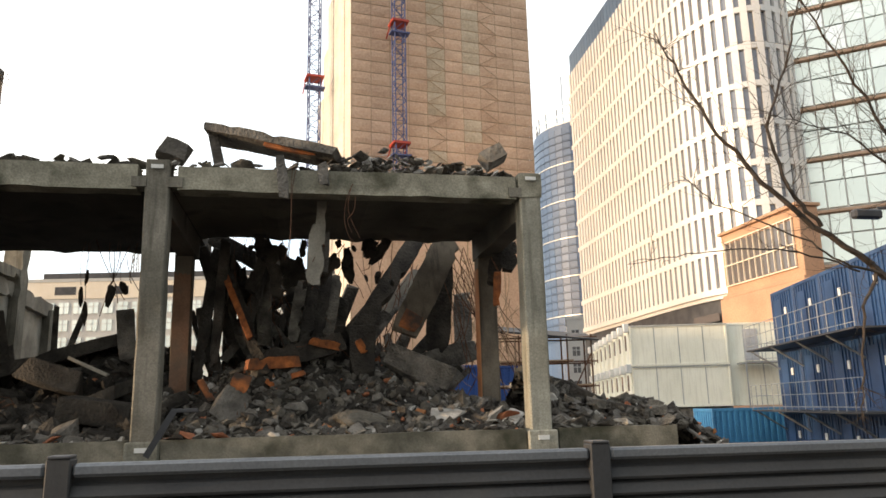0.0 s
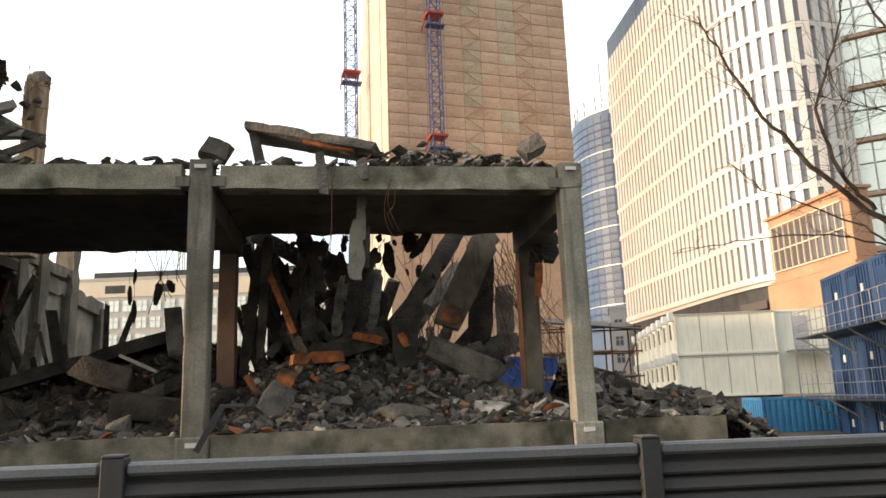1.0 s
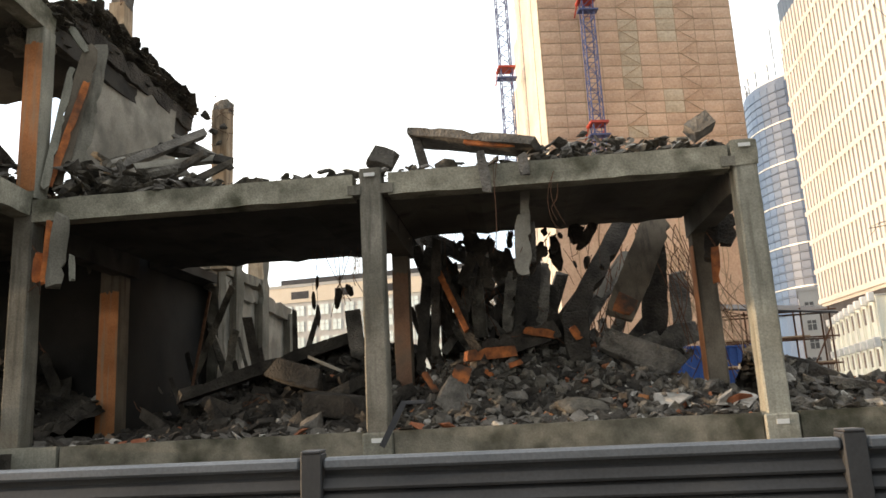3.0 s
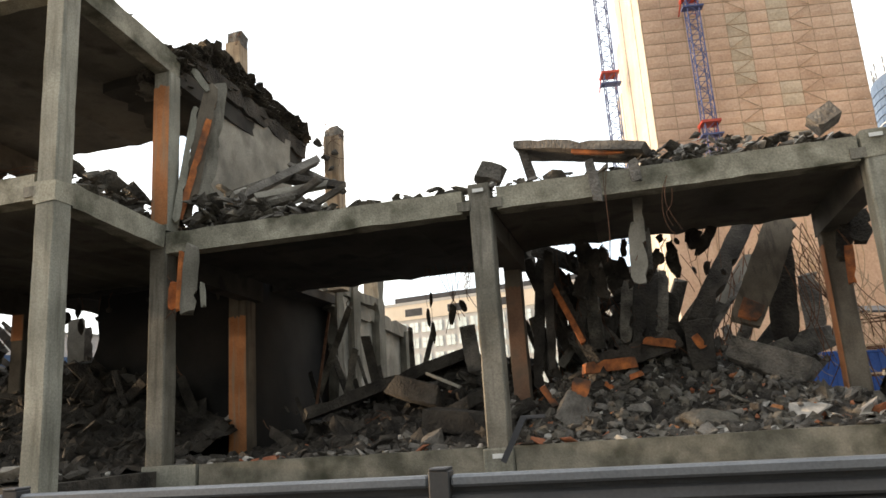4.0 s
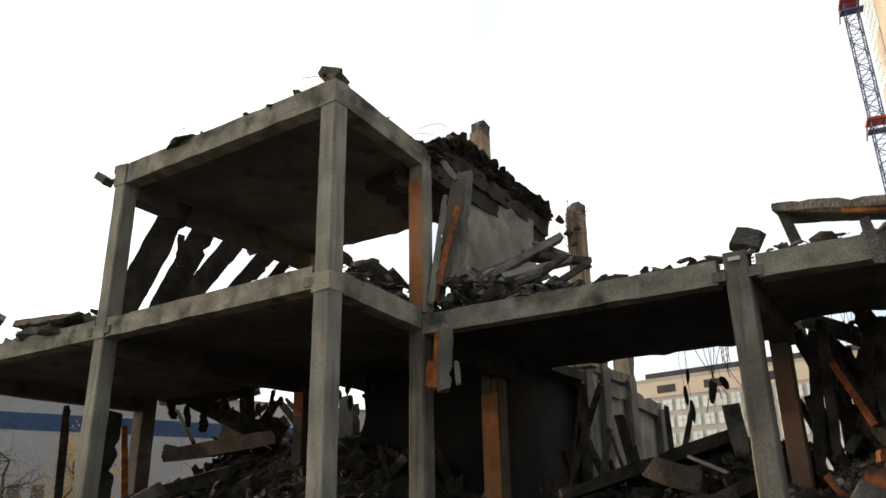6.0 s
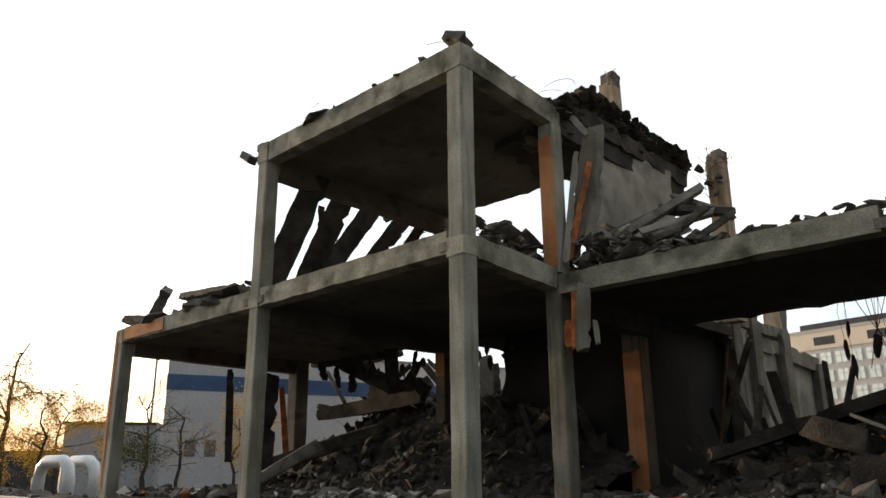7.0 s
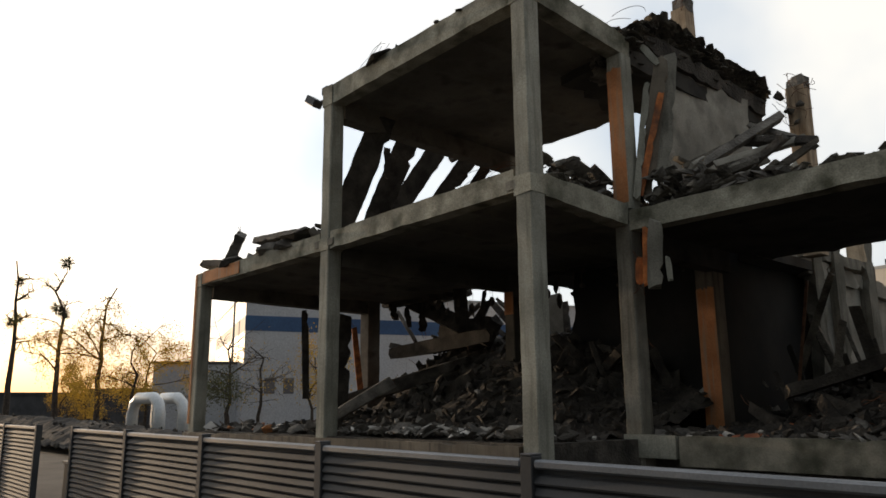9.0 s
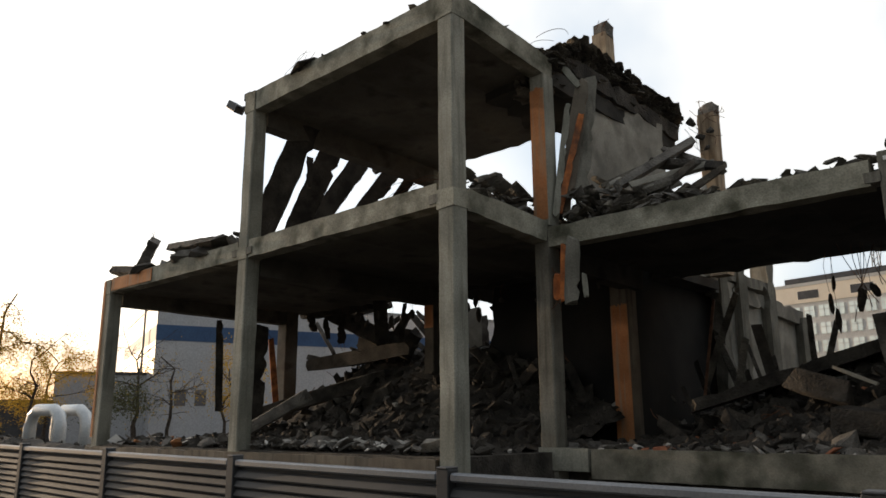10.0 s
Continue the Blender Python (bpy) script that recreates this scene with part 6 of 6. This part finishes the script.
def frame_at(i):
    a, b = line[i], line[i + 1]
    d = (b - a).normalized()
    out = Vector((-d.y, d.x, 0)) * -1
    return (a + b) / 2, d, out, (b - a).length


count = 0
rest = bmesh.new()
win = bmesh.new()
box(win, -0.5, 0.5, -0.08, 0.06, 0, FLOOR - 0.62)
win_mesh = bpy.data.meshes.new("window")
win.to_mesh(win_mesh)
win_mesh.materials.append(WINDOW_SLOT)
for k in range(levels):
    band = bmesh.new()
    for i in range(NW):
        c, d, o, w = frame_at(i)
        rot = Matrix((( d.x, -o.x, 0, 0), (d.y, -o.y, 0, 0), (0, 0, 1, 0), (0, 0, 0, 1)))
        z = OB + k * FLOOR
        base = Matrix.Translation((c.x, c.y, z)) @ rot
        box(band, -w / 2 - 0.03, w / 2 + 0.03, -0.38, 0.12, 0, 0.62, 0, base)
        m = base @ Matrix.Translation((-w * 0.28, 0, 0.62)) @ Matrix.Diagonal((w * (0.5 if i < 15 else 0.40), 1, 1, 1))
        if k < 6 and count < 300:
            piece("window", win_mesh, m, office)
            count += 1
        else:
            box(rest, -0.5, 0.5, -0.08, 0.06, 0, FLOOR - 0.62, 0, m)
        box(band, -w * 0.08, w / 2 + 0.02, -0.36, 0.1, 0.6, FLOOR + 0.01, 0, base)
    part("cladding_band", band, CLADDING, office)
tagged(part("upper_glazing", rest, WINDOW_SLOT, office), kind="stuff")
# glass screen along the roof edge
bm = bmesh.new()
for i in range(NW):
    c, d, o, w = frame_at(i)
    rot = Matrix(((d.x, -o.x, 0, 0), (d.y, -o.y, 0, 0), (0, 0, 1, 0), (0, 0, 0, 1)))
    box(bm, -w / 2 + 0.04, w / 2 - 0.04, 0.1, 0.2, 0, 4.0, 0, Matrix.Translation((c.x, c.y, OT - 0.3)) @ rot)
part("roof_screen", bm, WINDOW_BLUE, office, "blue glass roof screen")
# podium: dark recess, terracotta base, projecting louvred bay
bm = bmesh.new()
ring = [(q.x * 0.99 + 0.6, q.y + 0.8) for q in line]
lo = [bm.verts.new((x, y, 0)) for x, y in ring]
hi = [bm.verts.new((x, y, OB - 0.02)) for x, y in ring]
for i in range(NW):
    bm.faces.new((lo[i], lo[i + 1], hi[i + 1], hi[i]))
part("recess", bm, DARK_METAL, office)
part("podium", one(40.9, 60, 52.0, 67.2, 0, 11.6, 0.05), TERRACOTTA, office)
part("podium_step", one(41.6, 60, 67.22, 78, 0, 11.0, 0.05), TERRACOTTA, office)
baywin = part("louvre_bay", one(41.3, 43.2, 54.6, 66.6, 11.92, 17.9, 0.05), TERRACOTTA, office)
part("bay_window", one(41.24, 41.4, 55.4, 66.0, 12.9, 16.9), WINDOW_DARK, baywin)
for i in range(12):
    part("mullion", one(41.1, 41.24, 55.4 + i * 0.95, 55.47 + i * 0.95, 12.9, 17.0), CREAM, baywin, "pale window mullion")
for z in (12.72, 14.7, 17.0):
    part("transom", one(41.08, 41.23, 55.3, 66.1, z, z + 0.1), CREAM, baywin, "pale window transom")
for z in (11.62, 17.92):
    part("bay_cornice", one(41.0, 43.4, 54.4, 66.8, z, z + 0.28, 0.02), TERRACOTTA, baywin)
part("vent_strip", one(40.82, 40.9, 67.5, 72.5, 9.6, 10.4), WINDOW_DARK, office)

# flat glazed wing beside it
wing = thing("glazed_wing", "pale green glazed office wing with orange floor bands", "office building", m=pose(58.6, 79.5, -0.7, 0, 0, -38))
part("body", one(0, 60, 0.6, 18, 0, 62), CLADDING, wing)
for k in range(8):
    part("floor_band", one(-0.1, 60, -0.25, 0.62, 11.1 + k * 6.6, 11.4 + k * 6.6), PEACH, wing, "orange floor band")
for k in range(7):
    for i in range(14):
        part("pane", one(i * 2.2 + 0.10, i * 2.2 + 2.10, 0.2, 0.5, 11.75 + k * 6.6, 14.95 + k * 6.6), WINDOW_GREEN, wing)
        part("pane", one(i * 2.2 + 0.10, i * 2.2 + 2.10, 0.2, 0.5, 15.15 + k * 6.6, 17.5 + k * 6.6), WINDOW_GREEN, wing)

# round blue glass tower, far off
CYL = pose(67.0, 156.0, -5.0)
cyl = thing("round_tower", "round blue glass tower with a crown rail", "tower block", m=CYL)
bm = bmesh.new()
bmesh.ops.create_cone(bm, cap_ends=True, segments=48, radius1=14.6, radius2=14.6, depth=67.0, matrix=Matrix.Translation((0, 0, 33.5)))
part("core", bm, CURTAIN_BLUE, cyl)
for k in range(12, 40):
    bm = bmesh.new()
    for i in range(20, 44):
        a = 2 * math.pi * (i + 0.5) / 48
        box(bm, -0.93, 0.93, -0.06, 0.06, 0, 1.25, 0, Matrix.Translation((14.75 * math.cos(a), 14.75 * math.sin(a), k * 1.65 + 0.3)) @ pose(0, 0, 0, 0, 0, math.degrees(a) + 90))
    tagged(part("glass_ring", bm, CURTAIN_BLUE, cyl), kind="stuff")
    bm = bmesh.new()
    bmesh.ops.create_cone(bm, cap_ends=True, segments=48, radius1=14.95, radius2=14.95, depth=0.22, matrix=Matrix.Translation((0, 0, k * 1.65 + 0.1)))
    part("floor_ring", bm, PIPE_WHITE if k % 5 == 0 else CURTAIN_BLUE, cyl)
for z in (67.4, 69.2, 71.2):
    bm = bmesh.new()
    bmesh.ops.create_cone(bm, cap_ends=False, segments=48, radius1=14.0, radius2=14.0, depth=0.5, matrix=Matrix.Translation((0, 0, z)))
    part("crown_ring", bm, PIPE_WHITE, cyl)
for i in range(24):
    a = 2 * math.pi * i / 24
    part("crown_post", rod(bmesh.new(), (13.8 * math.cos(a), 13.8 * math.sin(a), 67), (13.8 * math.cos(a), 13.8 * math.sin(a), 71.2), 0.15), GALV, cyl)
for dx, h in ((-9, 81), (-6, 80), (-3, 83)):
    part("antenna", rod(bmesh.new(), (dx, -3, 67), (dx, -3, h), 0.12), GALV, cyl)


def window_block(name, label, m, w, d, h, z0, floor, pitch, ww, wh, wall, pane, skip=0):
    """A plain block of flats or offices with recessed windows."""
    t = thing(name, label, "building", m=m)
    part("wall", one(0, w, 0, d, 0, h), wall, t)
    part("parapet", one(-0.2, w + 0.2, -0.2, d + 0.2, h, h + 0.5), wall, t)
    z = z0
    nw = 0
    while z + wh < h - skip:
        x = pitch * 0.3
        while x + ww < w:
            win = part("window", one(x, x + ww, -0.10, 0.15, z, z + wh), pane, t)
            part("mullion", one(x + ww / 2 - 0.05, x + ww / 2 + 0.05, -0.14, -0.09, z, z + wh), wall, win)
            part("transom", one(x, x + ww, -0.14, -0.101, z + wh * 0.6, z + wh * 0.6 + 0.1), wall, win)
            x += pitch
        z += floor
    return t


offwhite = window_block("apartment_block", "small white apartment block far behind the cabins", pose(46.9, 128.0, -1.8, 0, 0, -20), 14, 12, 18.5, 3, 3.0, 2.6, 1.3, 1.6, CLADDING, WINDOW_DARK)
cream = window_block("hotel_block", "cream multi-storey block with white window grid", pose(-42.9, 127.0, -2.3, 0, 0, -9), 58, 16, 25.0, 6.15, 2.75, 2.3, 1.55, 1.75, GREY_WALL, WINDOW_BRIGHT, skip=3.1)
part("cornice_band", one(-0.1, 58.1, -0.12, -0.005, 22.3, 25.5), CREAM, cream, "cream top storey band")
part("roof_deck", one(2, 54, 1, 14, 25.52, 26.6), DARK_METAL, cream)
for x in range(6):
    part("roof_unit", one(4.5 + x * 8.2, 7.8 + x * 8.2, -0.15, 0.05, 22.9, 24.2), DARK_METAL, cream)
for x in (14.5, 18.0):
    bm = bmesh.new()
    for sx in (-0.5, 0.5):
        for sy in (-0.5, 0.5):
            rod(bm, (x + sx, 6 + sy, 26), (x + sx * 0.5, 6 + sy * 0.5, 34), 0.09)
    for k in range(7):
        rod(bm, (x - 0.5, 5.5, 26 + k), (x + 0.5, 5.5, 27 + k), 0.07)
    part("antenna_mast", bm, GALV, cream)

# ---- site cabins and containers ----
SITE = -14.8


def cabin(m, mat, label, group, size=(6.1, 2.45, 2.58), doors=0, name="site_cabin", ribs=True):
    t = thing(name, label, "container", group, m=m)
    L, W, H = size
    part("body", one(0.05, L - 0.05, 0.05, W - 0.05, 0.08, H - 0.08), mat, t)
    for x in (0, L - 0.12):
        for y in (0, W - 0.12):
            part("corner_post", one(x, x + 0.12, y, y + 0.12, 0, H, 0.01), mat, t)
    for z in (0, H - 0.14):
        part("rail", one(0.125, L - 0.125, 0, 0.1, z, z + 0.14, 0.01), mat, t)
        part("rail", one(0, 0.1, 0.125, W - 0.125, z, z + 0.14, 0.01), mat, t)
        part("rail", one(L - 0.1, L, 0.125, W - 0.125, z, z + 0.14, 0.01), mat, t)
    if ribs:
        bm = bmesh.new()
        for i in range(int(L / 0.28)):
            box(bm, 0.2 + i * 0.28, 0.34 + i * 0.28, 0.015, 0.06, 0.14, H - 0.14)
        for i in range(int(W / 0.28) - 1):
            box(bm, 0.015, 0.06, 0.25 + i * 0.28, 0.39 + i * 0.28, 0.14, H - 0.14)
        tagged(part("corrugation", bm, mat, t), kind="stuff")
    else:
        for i in range(1, 4):
            part("panel_joint", one(i * L / 4 - 0.02, i * L / 4 + 0.02, 0.03, 0.06, 0.15, H - 0.15), GALV, t)
    return t


def railing(name, label, m, length, posts, high=1.05):
    t = thing(name, label, "railing", m=m)
    for i in range(posts):
        x = length * i / (posts - 1)
        part("baluster", rod(bmesh.new(), (x, 0, 0), (x, 0, high), 0.016), GALV, t)
    for z in (0.15, 0.6, high):
        part("handrail", rod(bmesh.new(), (0, 0, z), (length, 0, z), 0.017), GALV, t)
    return t


CAB = pose(20.9, 45.0, -0.65, 0, 0, SITE)
for lev in range(2):
    for j in range(9):
        c = cabin(CAB @ pose(0, j * 2.47, 2.2 + lev * 2.6), CONTAINER_WHITE, "cream white steel site cabin in a two-storey stack", "stacked white cabins", ribs=False)
        win = part("door", one(-0.02, 0.03, 0.5, 1.35, 0.2, 2.2), CONTAINER_WHITE, c)
        part("window", one(-0.015, 0.03, 1.5, 2.1, 1.1, 2.1), WINDOW_DARK, c)
        part("air_unit", one(-0.35, -0.005, 0.15, 0.75, 2.2, 2.75, 0.03), PIPE_WHITE, c, "white air conditioner box")
        if j == 0:
            part("drip_rail", one(0, 6.1, -0.04, 0, 2.5, 2.56), GALV, c)
sub = tagged(part("cabin_plinth", one(0, 6.1, 0.2, 22, 0, 2.19, 0, CAB), BROKEN), "rough concrete base under the white cabins", "plinth", kind="structure")
lob = cabin(CAB @ pose(6.15, 0.3, 2.2), CONTAINER_WHITE, "cream white lobby cabin with an outside stair", "stacked white cabins", (4.2, 2.4, 5.2), ribs=False)
part("door", one(1.0, 1.9, 0.0, 0.04, 2.8, 4.8), WHITE_WALL, lob)
stair = thing("steel_stair", "galvanised steel stair and landing beside the white cabins", "staircase", m=CAB @ pose(6.6, -1.6, 2.2))
part("landing", one(0, 2.4, 0, 1.8, 2.55, 2.65), GALV, stair)
for i in range(12):
    part("step", one(2.4 + i * 0.25, 2.66 + i * 0.25, 0.2, 1.2, 2.4 - i * 0.2, 2.45 - i * 0.2), GALV, stair)
for x in (0, 2.4):
    part("prop", rod(bmesh.new(), (x, 0.05, -2.2), (x, 0.05, 2.6), 0.05), GALV, stair)
railing("stair_railing", "galvanised railing on the cabin landing", CAB @ pose(6.6, -1.6, 4.85), 2.4, 7)

BLU = pose(21.2, 30.4, -0.4, 0, 0, 180 + 90 + SITE - 1)
for lev in range(3):
    z = -0.75 + lev * 2.6
    for j in range(4):
        c = cabin(BLU @ pose(j * 2.75, 0.0, z, 0, 0, 0), CONTAINER_BLUE, "dark blue steel site container in a three-storey stack", "stacked blue containers", (2.7, 6.0, 2.56))
        part("door", one(0.5, 1.3, -0.03, 0.014, 0.15, 2.15), CONTAINER_BLUE, c)
        part("notice", one(1.6, 1.8, -0.025, 0.012, 1.45, 1.75), WHITE_PAINT, c, "small white notice sheet")
        if lev < 2:
            dk = thing("walkway", "scaffold walkway deck hung along the blue containers", "walkway", "container walkways", m=BLU @ pose(j * 2.75, -1.3, z + 2.56))
            part("deck", one(0, 2.74, 0, 1.28, 0, 0.06), DARK_METAL, dk)
            part("bracket", rod(bmesh.new(), (0.3, 0.1, 0), (0.3, 1.29, -0.8), 0.04), GALV, dk)
            railing("walkway_railing", "galvanised tube railing on the container walkway", BLU @ pose(j * 2.75, -1.28, z + 2.62), 2.74, 5)
cabin(pose(18.9, 32.4, -1.0, 0, 0, SITE + 6), CONTAINER_TURQ, "turquoise corrugated open container on the ground", "", (6.0, 2.4, 2.55), name="waste_container")
cabin(pose(5.3, 27.5, 0.0, 0, 0, 4), CONTAINER_BRIGHT, "bright blue corrugated container behind the rubble", "", (3.3, 2.4, 3.45), name="waste_container")


# tube scaffold and shed roof behind the end column
scaf = thing("tube_scaffold", "rusty tube scaffold standing behind the rubble", "scaffold", m=pose(6.5, 24.0, 0, 0, 0, -10))
for i in range(5):
    for y in (0.0, 1.2):
        part("upright", rod(bmesh.new(), (i * 0.8, y, 0), (i * 0.8, y, 4.2), 0.03), RUSTY, scaf)
for k in range(5):
    for y in (0.0, 1.2):
        part("ledger", rod(bmesh.new(), (-0.2, y, 0.9 + k * 0.8), (3.4, y, 0.9 + k * 0.8), 0.027), RUSTY, scaf)
for i in range(2):
    part("diagonal", rod(bmesh.new(), (i * 1.6, -0.04, 0.5), (i * 1.6 + 1.6, -0.04, 3.6), 0.025), RUSTY, scaf)
part("plank", one(0, 3.2, 0.05, 1.1, 2.52, 2.57), SCAFFOLD, scaf)
part("plank", one(0, 2.6, 0.05, 1.1, 3.32, 3.37), SCAFFOLD, scaf)
part("roof_sheet", one(-0.2, 3.4, -0.4, 1.7, 0, 0.06, 0, pose(0, 0, 4.35, 10, 6, 0)), DARK_METAL, scaf)
rebar("rebar_tangle", "yellowed tangle of wire mesh behind the end column", (4.66, 19.00, 4.68), (5.49, 19.50, 2.96), 40, 61, 0.7, 0.55, 0.009, SCAFFOLD)
rebar("rebar_tangle", "yellowed tangle of wire mesh under the slab corner", (4.24, 18.00, 5.40), (4.67, 18.50, 3.78), 30, 62, 0.6, 0.5, 0.009, SCAFFOLD)
